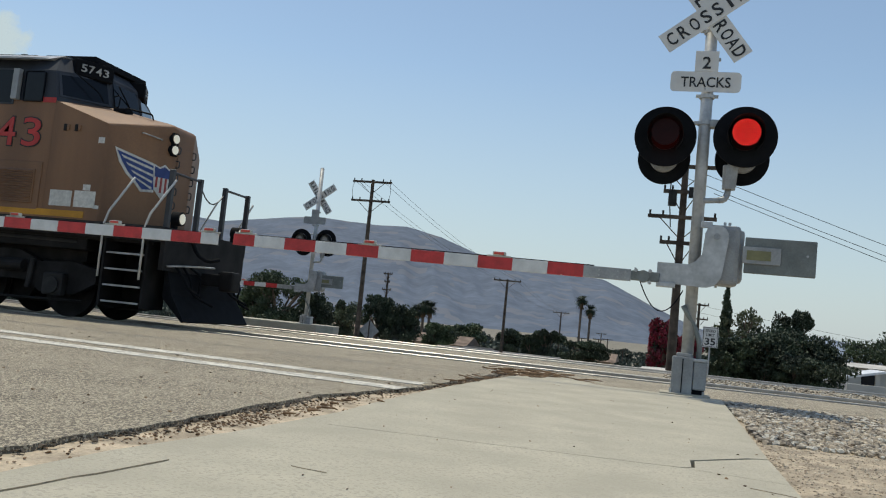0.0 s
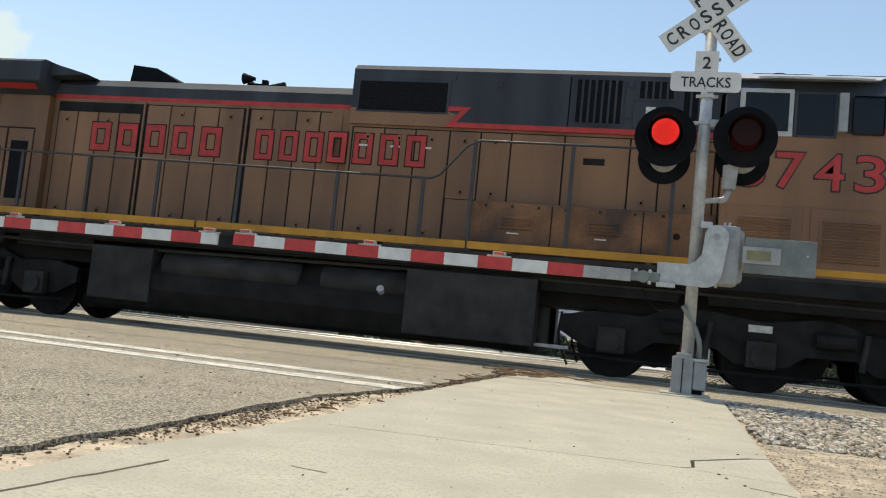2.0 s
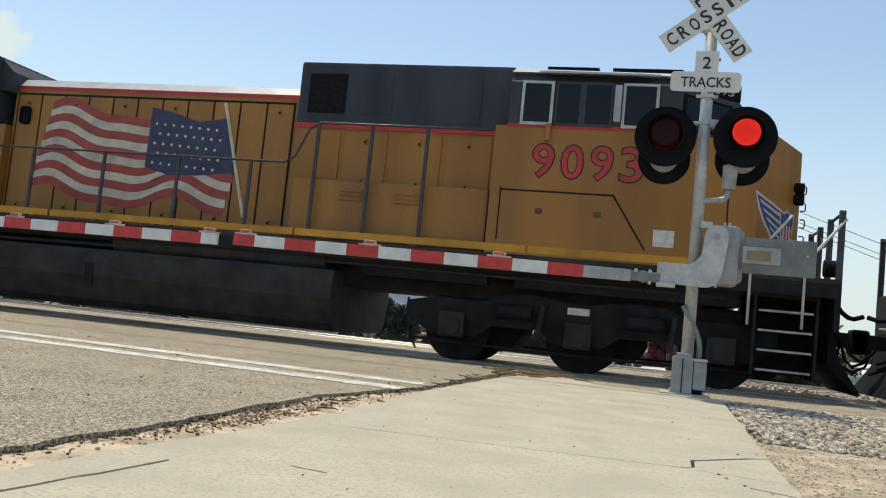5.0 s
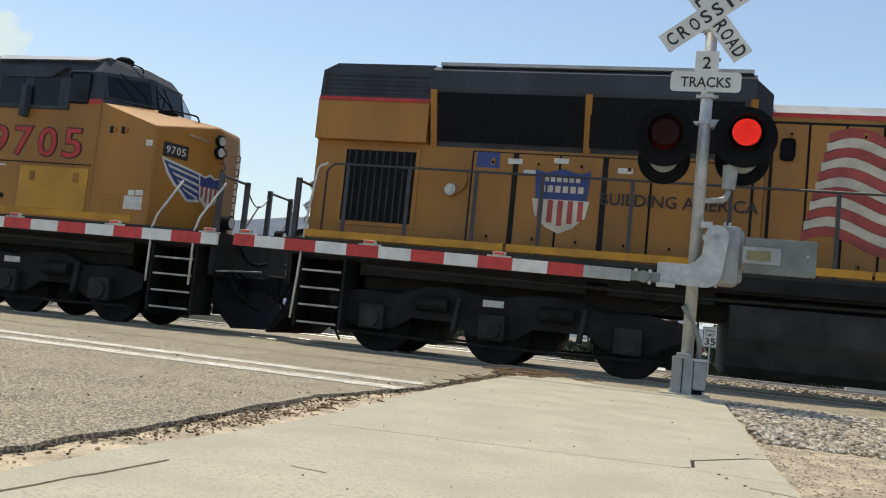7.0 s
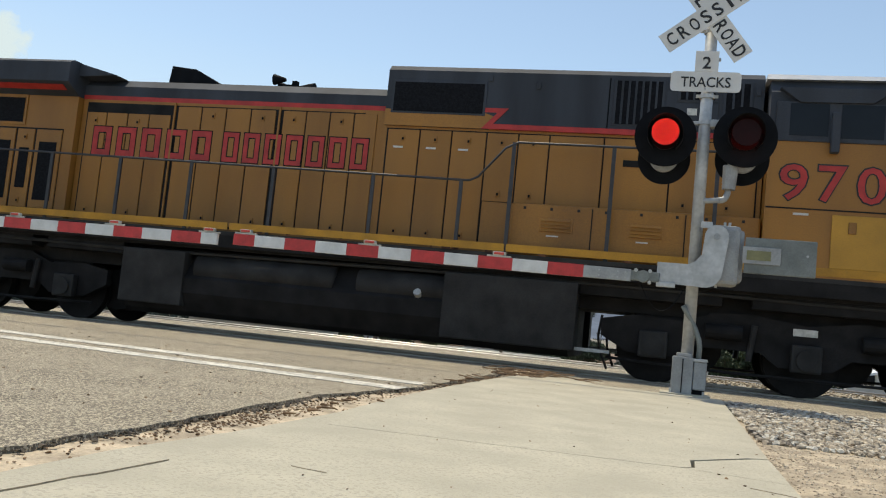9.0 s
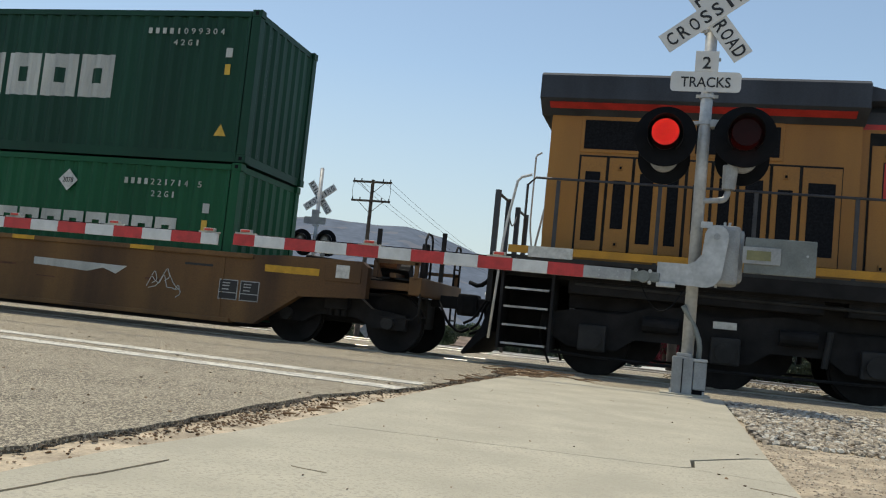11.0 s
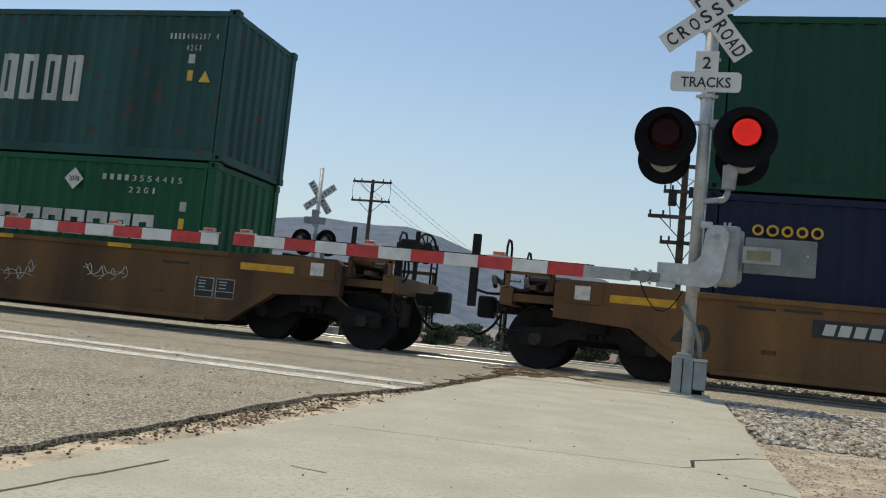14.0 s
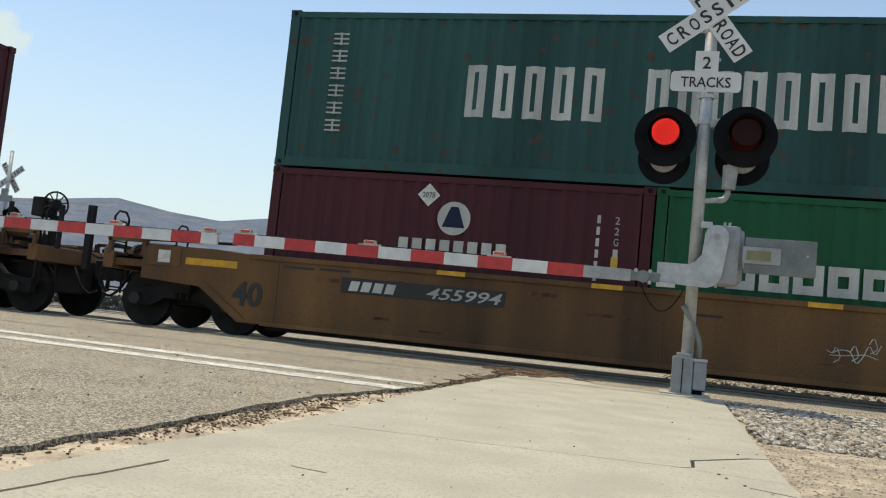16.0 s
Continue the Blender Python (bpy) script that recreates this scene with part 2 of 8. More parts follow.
def tube(bm, pts, r, seg=8):
    """One connected tube through the points."""
    pts = [Vector(p) for p in pts]
    if len(pts) > 2:
        # round the bends a little
        out = [pts[0]]
        for a, b, c in zip(pts, pts[1:], pts[2:]):
            d = min((b - a).length, (c - b).length) * 0.25
            d = min(d, 6 * r)
            out += [b + (a - b).normalized() * d, b + (c - b).normalized() * d]
        pts = out + [pts[-1]]
    rings, side = [], None
    for k, p in enumerate(pts):
        t = (pts[min(k + 1, len(pts) - 1)] - pts[max(k - 1, 0)]).normalized()
        if side is None:
            side = t.orthogonal().normalized()
        side = (side - t * side.dot(t)).normalized()
        other = t.cross(side)
        rings.append([bm.verts.new(p + (side * math.cos(a) + other * math.sin(a)) * r) for a in (2 * math.pi * i / seg for i in range(seg))])
    for a, b in zip(rings, rings[1:]):
        for i in range(seg):
            j = (i + 1) % seg
            bm.faces.new((a[i], a[j], b[j], b[i]))
    bm.faces.new(rings[0][::-1])
    bm.faces.new(rings[-1])
    return bm


def B():
    return bmesh.new()


def bx(*a, **k):
    return box(B(), *a, **k)


def part(name, bm, material, parent, label="", smooth=False):
    me = bpy.data.meshes.new(name)
    bm.to_mesh(me)
    bm.free()
    me.materials.append(material)
    if smooth:
        for p in me.polygons:
            p.use_smooth = True
    ob = new(name, me)
    ob.parent = parent
    if label:
        tagged(ob, label)
    return ob


def share(name, ob, parent, m):
    """Another piece on the same mesh."""
    o = new(name, ob.data)
    o.parent = parent
    o.matrix_basis = m
    return o


def thing(name, label, category, m=None, group="", kind=""):
    ob = new(name)
    ob.empty_display_size = 0.2
    if m is not None:
        ob.matrix_basis = m
    return tagged(ob, label, category, group, kind)


def single(name, bm, material, label, category="", m=None, group="", kind="", smooth=False):
    ob = part(name, bm, material, None, label, smooth)
    if m is not None:
        ob.matrix_basis = m
    return tagged(ob, label, category, group, kind)


def hull(points):
    """Solid convex shape round the points, given for one side and mirrored across the middle."""
    bm = B()
    for x, y, z in points:
        for q in (-1, 1):
            bm.verts.new((x, q * y, z))
    bmesh.ops.convex_hull(bm, input=bm.verts[:])
    loose = [v for v in bm.verts if not v.link_faces]
    bmesh.ops.delete(bm, geom=loose, context="VERTS")
    bmesh.ops.dissolve_limit(bm, angle_limit=0.02, verts=bm.verts[:], edges=bm.edges[:])
    return bm


def hull_slab(pts, y0, y1):
    """A thin sloping plate: pts are (x, z), the first two on the inner edge y0, the last two on the outer edge y1."""
    bm = B()
    ys = (y0, y0, y1, y1)
    for dz in (0, 0.03):
        for (x, z), y in zip(pts, ys):
            bm.verts.new((x, y, z + dz))
    bmesh.ops.convex_hull(bm, input=bm.verts[:])
    return bm


def facet(name, quad, u0, u1, v0, v1, material, parent, lift=0.004, thick=0.012, label=""):
    """A thin panel on a sloping four-cornered face: corners low left, low right, high right, high left as seen from outside."""
    a, b, c, d = [Vector(q) for q in quad]
    n = (b - a).cross(d - a).normalized()
    def at(u, v):
        return (a * (1 - u) + b * u) * (1 - v) + (d * (1 - u) + c * u) * v
    bm = B()
    lo = [bm.verts.new(at(u, v) + n * (lift - thick)) for u, v in ((u0, v0), (u1, v0), (u1, v1), (u0, v1))]
    hi = [bm.verts.new(at(u, v) + n * lift) for u, v in ((u0, v0), (u1, v0), (u1, v1), (u0, v1))]
    bm.faces.new(hi)
    bm.faces.new(lo[::-1])
    for i in range(4):
        j = (i + 1) % 4
        bm.faces.new((lo[i], lo[j], hi[j], hi[i]))
    return part(name, bm, material, parent, label)


GLYPHS = {}


def lettering(name, words, x0, x1, z0, z1, y, material, parent, m=None, shear=0.0, bold=0.0):
    """Words that face -y, filling x0..x1 and z0..z1."""
    key = (words, bold, shear)
    if key not in GLYPHS:
        c = bpy.data.curves.new("letters", "FONT")
        c.body, c.extrude, c.offset, c.shear = words, 0.004, bold, shear
        c.resolution_u = 3
        t = bpy.data.objects.new("letters", c)
        GLYPHS[key] = bpy.data.meshes.new_from_object(t)
        bpy.data.objects.remove(t)
    me = GLYPHS[key].copy()
    xs, ys = [v.co.x for v in me.vertices], [v.co.y for v in me.vertices]
    for v in me.vertices:
        v.co = Vector((x0 + (v.co.x - min(xs)) / (max(xs) - min(xs)) * (x1 - x0), y - v.co.z, z0 + (v.co.y - min(ys)) / (max(ys) - min(ys)) * (z1 - z0)))
        if m is not None:
            v.co = m @ v.co
    me.materials.clear()
    me.materials.append(material)
    ob = new(name, me)
    ob.parent = parent
    return ob


TRACK_Y = 14.27
# ---- end of helpers ----
# ---- ground, road, pavement and tracks ----
def fall(x, y):
    """Height of the land: level round the crossing, falling gently beyond it."""
    d = max(0.0, y - 21.0) + max(0.0, x - 9) * 0.25 * min(1, max(0, y - 12) / 10)
    return -0.045 * min(d, 130) - 0.004 * max(0.0, min(d, 900) - 130)


def land():
    bm = B()
    xs = [-3000, -1200, -500, -250, -120, -60, -40, -30, -22, -16, -12, -8, -5, -2, 0.5, 2, 4, 6, 9, 12, 16, 22, 30, 40, 60, 120, 250, 500, 1200, 3000]
    ys = [-400, -100, -30, -10, 0, 5, 9, 12, 15, 18, 21, 24, 28, 34, 42, 52, 65, 80, 110, 160, 250, 500, 1000, 2000, 4200]
    grid = [[bm.verts.new((x, y, fall(x, y) - 0.10)) for x in xs] for y in ys]
    for a, b in zip(grid, grid[1:]):
        for i in range(len(xs) - 1):
            bm.faces.new((a[i], a[i + 1], b[i + 1], b[i]))
    ob = single("ground", bm, EARTH, "dry tan earth with sparse weeds round the crossing", kind="structure")
    return ob


def sheet(name, pts, z, thick, material, label, rise=None):
    bm = prism(B(), pts, z - thick, z, "z")
    return single(name, bm, material, label, kind="structure")


def build_ground():
    land()
    # asphalt road: crosses the tracks, and a strip of asphalt along them on the walk's side
    bm = B()
    rows = [-14, -6, 0] + [1.6 + 0.16 * k for k in range(56)] + [10.7, 11.1, 11.5, 12.0, 12.6, 13.2]
    def crest(y):
        return 0.045 if y < 10.5 else 0.045 - 0.045 * (y - 10.5) / 2.7
    def kerbside(y):
        return float(np.interp(y, (2.5, 5.4, 6.7, 9.0, 13.2), (-2.03, -2.07, -1.88, -1.84, -1.90)))
    left = [bm.verts.new((-40, y, crest(y))) for y in rows]
    mid = [bm.verts.new((kerbside(y) + 0.02 * math.sin(y * 2.1), y, crest(y))) for y in rows]
    for i in range(len(rows) - 1):
        bm.faces.new((left[i], mid[i], mid[i + 1], left[i + 1]))
    rough = random.Random(3)
    for v in mid[3:-2]:
        v.co.x += rough.gauss(0, 0.022)
    foot = [bm.verts.new((v.co.x + 0.012, v.co.y, -0.06)) for v in mid]
    for k in range(len(rows) - 1):
        bm.faces.new((mid[k], foot[k], foot[k + 1], mid[k + 1]))
    single("road", bm, ASPHALT, "worn grey asphalt road with coarse pale aggregate", kind="structure")
    bm = B()
    ys = [19.9, 21, 24, 27, 31, 36, 42, 50, 60, 75, 95]
    side = [[bm.verts.new((x, y, fall(x, y) - 0.03)) for y in ys] for x in (-42, -30, -20, -14.6, -8.8)]
    for a, b in zip(side, side[1:]):
        for k in range(len(ys) - 1):
            bm.faces.new((a[k], b[k], b[k + 1], a[k + 1]))
    bmesh.ops.solidify(bm, geom=bm.faces[:], thickness=0.05)
    single("road", bm, ASPHALT, "asphalt road going on beyond the tracks", kind="structure")
    bm = prism(B(), [(-1.8, 9.9), (40, 10.6), (40, 13.3), (-1.8, 13.3)], -0.12, 0.030, "z")
    for v in bm.verts:
        if v.co.y > 13 and v.co.z > 0:
            v.co.z = 0.0
    single("apron", bm, ASPHALT, "grey asphalt strip beside the near rail", kind="structure")
    # strips of crossing surface between and beside the rails
    for y0, y1 in ((13.3, 13.48), (13.62, 14.90), (15.06, 17.75), (17.89, 19.17), (19.33, 19.95)):
        sheet("crossing_panel", [(-40, y0), (60, y0), (60, y1), (-40, y1)], -0.035 if y1 in (14.90, 19.17) else -0.010, 0.1, ASPHALT, "dark asphalt filling beside the rails")
    for y in (13.55, 14.99, 17.82, 19.26):
        bm = B()
        prism(bm, [(y - 0.036, -0.035), (y + 0.036, -0.035), (y + 0.036, 0.008), (y + 0.026, 0.014), (y - 0.026, 0.014), (y - 0.036, 0.008)], -150, 150, "x")
        single("rail", bm, RAILSTEEL, "polished steel rail set in the crossing", "rail", kind="structure")
        bm = B()
        prism(bm, [(y - 0.07, -0.17), (y + 0.07, -0.17), (y + 0.012, -0.14), (y + 0.012, -0.036), (y - 0.012, -0.036), (y - 0.012, -0.14)], -150, 150, "x")
        single("rail", bm, RAILRUST, "rusty web and foot of the rail", "rail", kind="structure")
    # stop line of two worn stripes
    for i, (a, b) in enumerate((((-9.6, 7.62), (-1.93, 7.02)), ((-9.6, 6.98), (-1.90, 6.34)))):
        n = 40
        bm = B()
        for k in range(n):
            f0, f1 = k / n, (k + 1.0) / n
            j = [random.uniform(-0.012, 0.012) for _ in range(2)]
            x0, x1 = a[0] + (b[0] - a[0]) * f0, a[0] + (b[0] - a[0]) * f1
            y0, y1 = a[1] + (b[1] - a[1]) * f0, a[1] + (b[1] - a[1]) * f1
            prism(bm, [(x0, y0 + j[0]), (x1, y1 + j[1]), (x1, y1 + 0.30 + j[0]), (x0, y0 + 0.30 + j[1])], 0.047, 0.05, "z")
        single("stop_line", bm, ROADPAINT, "worn white stop line painted on the asphalt", "road marking", group="stop lines", kind="structure")


def build_pavement():
    pave = thing("pavement", "pale concrete footpath with joints and a cracked edge", "", kind="structure")
    xs0, xs1 = -1.50, 0.54
    cuts = [-6.0, -3.2, -0.4, 1.75, 3.9]
    slabs = []
    for y0, y1 in zip(cuts, cuts[1:]):
        if y1 == 3.9:
            slabs.append([(xs0, y0 + 0.003), (xs1, y0 + 0.003), (xs1, 3.944), (0.11, 4.040), (xs0, 3.896)])
            continue
        slabs.append([(xs0, y0 + 0.003), (xs1, y0 + 0.003), (xs1, y1 - 0.003), (xs0, y1 - 0.003)])
    slabs.append([(xs0, 3.905), (0.10, 4.048), (0.15, 4.11), (0.15, 4.34), (xs1 - 0.1, 4.72), (xs1, 4.78), (xs1 + 0.06, 9.68), (0.05, 9.72), (-0.67, 9.86), (-1.27, 10.9), (xs0, 10.2)])
    slabs.append([(0.11, 4.045), (0.54, 3.95), (0.54, 4.76), (0.46, 4.70), (0.17, 4.32), (0.165, 4.10)])
    for pts in slabs:
        bm = prism(B(), pts, -0.06, 0.06, "z")
        part("slab", bm, CONCRETE, pave)
    # smooth gutter band along the road
    bm = B()
    edge = [(-6, -1.74), (1.5, -1.74), (2.1, -1.73), (2.6, -1.735), (3.4, -1.66), (4.4, -1.63), (5.4, -1.68), (6.5, -1.70), (8.5, -1.67), (9.6, -1.62), (10.2, -1.56)]
    prism(bm, [(x, y) for y, x in edge] + [(xs0 - 0.003, 10.2), (xs0 - 0.003, -6)], -0.06, 0.058, "z")
    part("gutter_band", bm, CONCRETE, pave, "smooth concrete edging")
    # crack lines in the concrete
    bm = B()
    for pts in ([(-1.57, 1.9), (-1.555, 2.02), (-1.55, 2.16), (-1.53, 2.25), (-1.52, 2.39), (-1.505, 2.58)], [(-1.17, 2.78), (-1.12, 2.765), (-1.03, 2.75)], [(0.52, 3.62), (0.44, 3.66), (0.36, 3.7)]):
        for a, b in zip(pts, pts[1:]):
            d = Vector((b[0] - a[0], b[1] - a[1], 0)).normalized()
            w = Vector((-d.y, d.x, 0)) * 0.0007
            prism(bm, [(a[0] - w.x, a[1] - w.y), (b[0] - w.x, b[1] - w.y), (b[0] + w.x, b[1] + w.y), (a[0] + w.x, a[1] + w.y)], 0.058, 0.063, "z")
    part("crack", bm, DIRT, pave, "dirt-filled hairline crack")
    # dirt in the gutter and beside the walk
    sheet("dirt_strip", [(-2.2, -6), (-1.60, -6), (-1.58, 4), (-1.60, 6), (-1.48, 10.1), (-1.1, 11.2), (-1.55, 12.4), (-2.0, 12.4), (-2.15, 9)], 0.022, 0.1, DIRT, "reddish dirt in the gutter between road and footpath")
    bm = B()
    prism(bm, [(0.54, -6), (40, -6), (40, 10.9), (0.66, 10.14), (0.62, 8), (0.55, 4.7)], -0.1, 0.02, "z")
    single("verge", bm, DIRT, "tan dirt verge beside the footpath", kind="structure")


def stone_mesh(seed, n=7):
    rng = random.Random(seed)
    bm = B()
    bmesh.ops.create_icosphere(bm, subdivisions=1, radius=1)
    for v in bm.verts:
        v.co *= rng.uniform(0.65, 1.1)
        v.co.z *= 0.7
    me = bpy.data.meshes.new("stone")
    bm.to_mesh(me)
    bm.free()
    return me


def scatter(name, count, place, size, material, label, category, seed, flat=1.0):
    """Many small stones joined in one mesh."""
    rng = random.Random(seed)
    base = [stone_mesh(seed + k) for k in range(5)]
    verts, faces = [], []
    for _ in range(count):
        x, y, z = place(rng)
        r = rng.uniform(*size)
        me = base[rng.randrange(5)]
        m = Matrix.Translation((x, y, z)) @ Euler((rng.uniform(-0.5, 0.5), rng.uniform(-0.5, 0.5), rng.uniform(0, 6.3))).to_matrix().to_4x4() @ Matrix.Diagonal((r * rng.uniform(0.8, 1.5), r, r * flat, 1))
        k = len(verts)
        verts += [m @ v.co for v in me.vertices]
        faces += [[k + i for i in p.vertices] for p in me.polygons]
    me = bpy.data.meshes.new(name)
    me.from_pydata(verts, [], faces)
    me.materials.append(material)
    for b in base:
        bpy.data.meshes.remove(b)
    return tagged(new(name, me), label, category, kind="stuff")


def build_loose():
    scatter("ballast", 13000, lambda r: (0.63 + 7 * r.random() ** 1.2, 9.95 - 4.0 * r.random() ** 1.15, 0.03), (0.009, 0.038), STONE, "grey crushed ballast stones beside the footpath", "gravel", 11)
    scatter("gravel", 12000, lambda r: (0.56 + 3.0 * r.random(), r.uniform(2.6, 6.6), 0.020), (0.002, 0.011), GRAVEL, "small gravel on the dirt verge", "gravel", 12)
    scatter("ballast", 2500, lambda r: (r.uniform(0, 30), r.uniform(15.2, 17.6), -0.0), (0.02, 0.045), STONE, "grey crushed ballast between the tracks", "gravel", 13)
    def gut(r):
        y = r.choice((r.gauss(4.0, 0.5), r.gauss(8.0, 1.3), r.gauss(10.3, 0.6), r.uniform(2.2, 11.5)))
        return (float(np.interp(y, (2.5, 5.4, 6.7, 11), (-1.92, -1.93, -1.79, -1.78))) + r.gauss(0, 0.07), y, 0.026)
    scatter("grit", 2600, gut, (0.002, 0.010), STRAW, "dark dry grit and leaf litter along the road edge", "litter", 14, 0.5)
    def broken(r):
        y = r.uniform(2.0, 11)
        return (float(np.interp(y, (2.5, 5.4, 6.7, 9.0, 13.2), (-2.0, -2.04, -1.85, -1.81, -1.87))) + r.gauss(0, 0.03), y, 0.034)
    scatter("grit", 700, broken, (0.004, 0.016), CRUMB, "broken crumbs of asphalt at the road edge", "litter", 15, 0.6)
    scatter("grit", 260, lambda r: (r.uniform(-8, -2.0), r.uniform(2.4, 9), 0.047), (0.004, 0.014), STRAW, "scattered dark pebbles on the asphalt", "litter", 16, 0.6)
    scatter("grit", 60, lambda r: (r.uniform(-1.4, 0.5), r.uniform(2.0, 9), 0.062), (0.003, 0.009), STRAW, "specks of dirt on the concrete", "litter", 17, 0.5)
    rng = random.Random(5)
    def heap(name, x, y, sx, sy, n, label, size=0.16):
        bm = B()
        for _ in range(n):
            a = rng.uniform(-0.7, 0.5)
            l = rng.uniform(0.03, size)
            c = Vector((x + rng.gauss(0, sx), y + rng.gauss(0, sy), 0.05 + rng.random() * 0.05))
            d = Vector((math.cos(a), math.sin(a), rng.uniform(-0.12, 0.2))) * l
            cyl(bm, c - d, c + d, rng.uniform(0.004, 0.011), 5, 0.003)
        single(name, bm, STRAW, label, "litter", kind="stuff")
    heap("twigs", -1.42, 10.55, 0.26, 0.30, 110, "heap of dry twigs and palm litter at the path's end")
    heap("twigs", -1.72, 8.2, 0.05, 0.5, 16, "dry twigs caught in the gutter", 0.07)
    heap("twigs", -1.72, 4.4, 0.04, 0.4, 14, "dry stalks in the gutter dirt", 0.04)


# ---- crossing signals ----
FLASH = []   # the turning lamp discs: part, place, 0 for the first of the pair, 1 for the second


def blade(words, length=1.22, w=0.229):
    """One crossbuck blade in the x-z plane, centred, lettered on both faces."""
    return bx(-length / 2, length / 2, -0.006, 0.006, -w / 2, w / 2, bev=0.003)


def crossing_signal(m, label, far=False):
    """Mast with crossbuck, two flashing lamps and gate mechanism; the arm points along -x. Faces -y."""
    sig = thing("crossing_signal", label, "railway signal", m, group="crossing signals")
    mast = part("mast", cyl(B(), (0, 0, 0.3), (0, 0, 5.10), 0.065, 20), GALV, sig, "galvanised steel mast", True)
    part("mast_cap", cyl(B(), (0, 0, 5.10), (0, 0, 5.14), 0.07, 16, 0.04), GALV, mast)
    # base with junction box
    bm = B()
    box(bm, -0.15, 0.07, -0.14, 0.14, 0.0, 0.40, 0.012)
    box(bm, -0.11, 0.05, -0.10, 0.10, 0.40, 0.44, 0.008)
    base = part("base", bm, ALU, sig, "grey cast mast base")
    part("seam", bx(-0.045, -0.035, -0.147, -0.141, 0.02, 0.38), BLACK, base)
    part("junction_box", bx(0.075, 0.21, -0.13, 0.10, 0.06, 0.36, bev=0.015), ALU, base)
    part("box_lid", bx(0.065, 0.215, -0.14, 0.11, 0.36, 0.39, bev=0.008), GALV, base)
    part("foot", bx(0.0, 0.2, -0.10, 0.12, 0.0, 0.06, bev=0.006), BLACK, base)
    for x in (-0.19, 0.235):
        for y in (-0.12, 0.12):
            part("anchor_bolt", cyl(B(), (x * 0.8, y * 1.3, 0), (x * 0.8, y * 1.3, 0.05), 0.014, 6), GALV, base)
    part("plinth", bx(-0.26, 0.26, -0.22, 0.22, -0.08, 0.012, bev=0.01), CONCRETE, sig, "concrete footing")
    part("conduit", tube(B(), [(0.12, -0.02, 0.38), (0.125, -0.02, 0.55), (0.06, -0.03, 0.72), (-0.02, -0.05, 0.85), (-0.08, -0.06, 0.95)], 0.028, 8), COUNTER, sig, "grey cable conduit", True)
    # crossbuck
    zc = 4.20
    front = 0.10 if far else -0.115
    for ang, words, dy in ((37, "CROSSING", 0.0), (-53, "RAILROAD", 0.014)):
        b = part("crossbuck_blade", blade(words), SIGNWHITE, sig, "white reflective crossbuck blade with black letters")
        b.matrix_basis = pose(-0.02, front + dy, zc, 0, -ang, 0)
        spots = []
        for i, ch in enumerate(words):
            c = (i - 3.5) * 0.145 if words == "CROSSING" else (i - 3.5) * 0.118 + math.copysign(0.12, i - 3.5)
            half = 0.018 if ch == "I" else 0.048
            spots.append((ch, c - half, c + half))
        for w, a0, a1 in spots:
            lettering("letter", w, a0, a1, -0.075, 0.075, -0.0075, SIGNBLACK, b, bold=0.012)
            lettering("letter", w, a0, a1, -0.075, 0.075, -0.0075, SIGNBLACK, b, m=pose(0, 0, 0, 0, 0, 180), bold=0.012)
    for z in (4.02, 3.70, 3.28, 2.98):
        part("clamp", cyl(B(), (0, 0, z - 0.02), (0, 0, z + 0.02), 0.082, 16), GALV, sig)
        part("clamp_bolt", bx(-0.12, 0.12, -0.035, -0.015, z - 0.018, z + 0.018, bev=0.004), GALV, sig)
    # track count sign
    bm = B()
    rr = 0.045
    edge = []
    for cx, cz, a0 in ((0.375 - rr, 0.225 - rr, 0), (-0.375 + rr, 0.225 - rr, 90), (-0.375 + rr, rr, 180), (0.375 - rr, rr, 270)):
        edge += [(cx + rr * math.cos(radians(a0 + q)), cz + rr * math.sin(radians(a0 + q))) for q in (0, 30, 60, 90)]
    prism(bm, edge, -0.006, 0.006, "y")
    sign = part("tracks_sign", bm, ALU if far else SIGNWHITE, sig, "grey back of a sign plate" if far else "white sign plate reading 2 TRACKS")
    sign.matrix_basis = pose(-0.03, -0.088, 3.315)
    part("number_plate", bx(-0.125, 0.125, -0.006, 0.006, 0.2252, 0.46, bev=0.004), ALU if far else SIGNWHITE, sign)
    if not far:
        lettering("sign_word", "TRACKS", -0.265, 0.265, 0.05, 0.165, -0.0075, SIGNBLACK, sign, bold=0.008)
    if not far:
        lettering("sign_word", "2", -0.045, 0.045, 0.26, 0.395, -0.0075, SIGNBLACK, sign, bold=0.012)
    part("sign_bolt", cyl(B(), (0, -0.006, 0.03), (0, -0.013, 0.03), 0.012, 8), GALV, sign)
    # lamps on a cross arm
    part("lamp_arm", tube(B(), [(-0.42, 0.02, 3.00), (0, 0.02, 2.98), (0.42, 0.02, 2.94)], 0.022, 8), GALV, sig, "steel cross arm", True)
    part("arm_bracket", bx(0.05, 0.20, -0.06, 0.06, 2.93, 3.02, bev=0.015), ALU, sig)
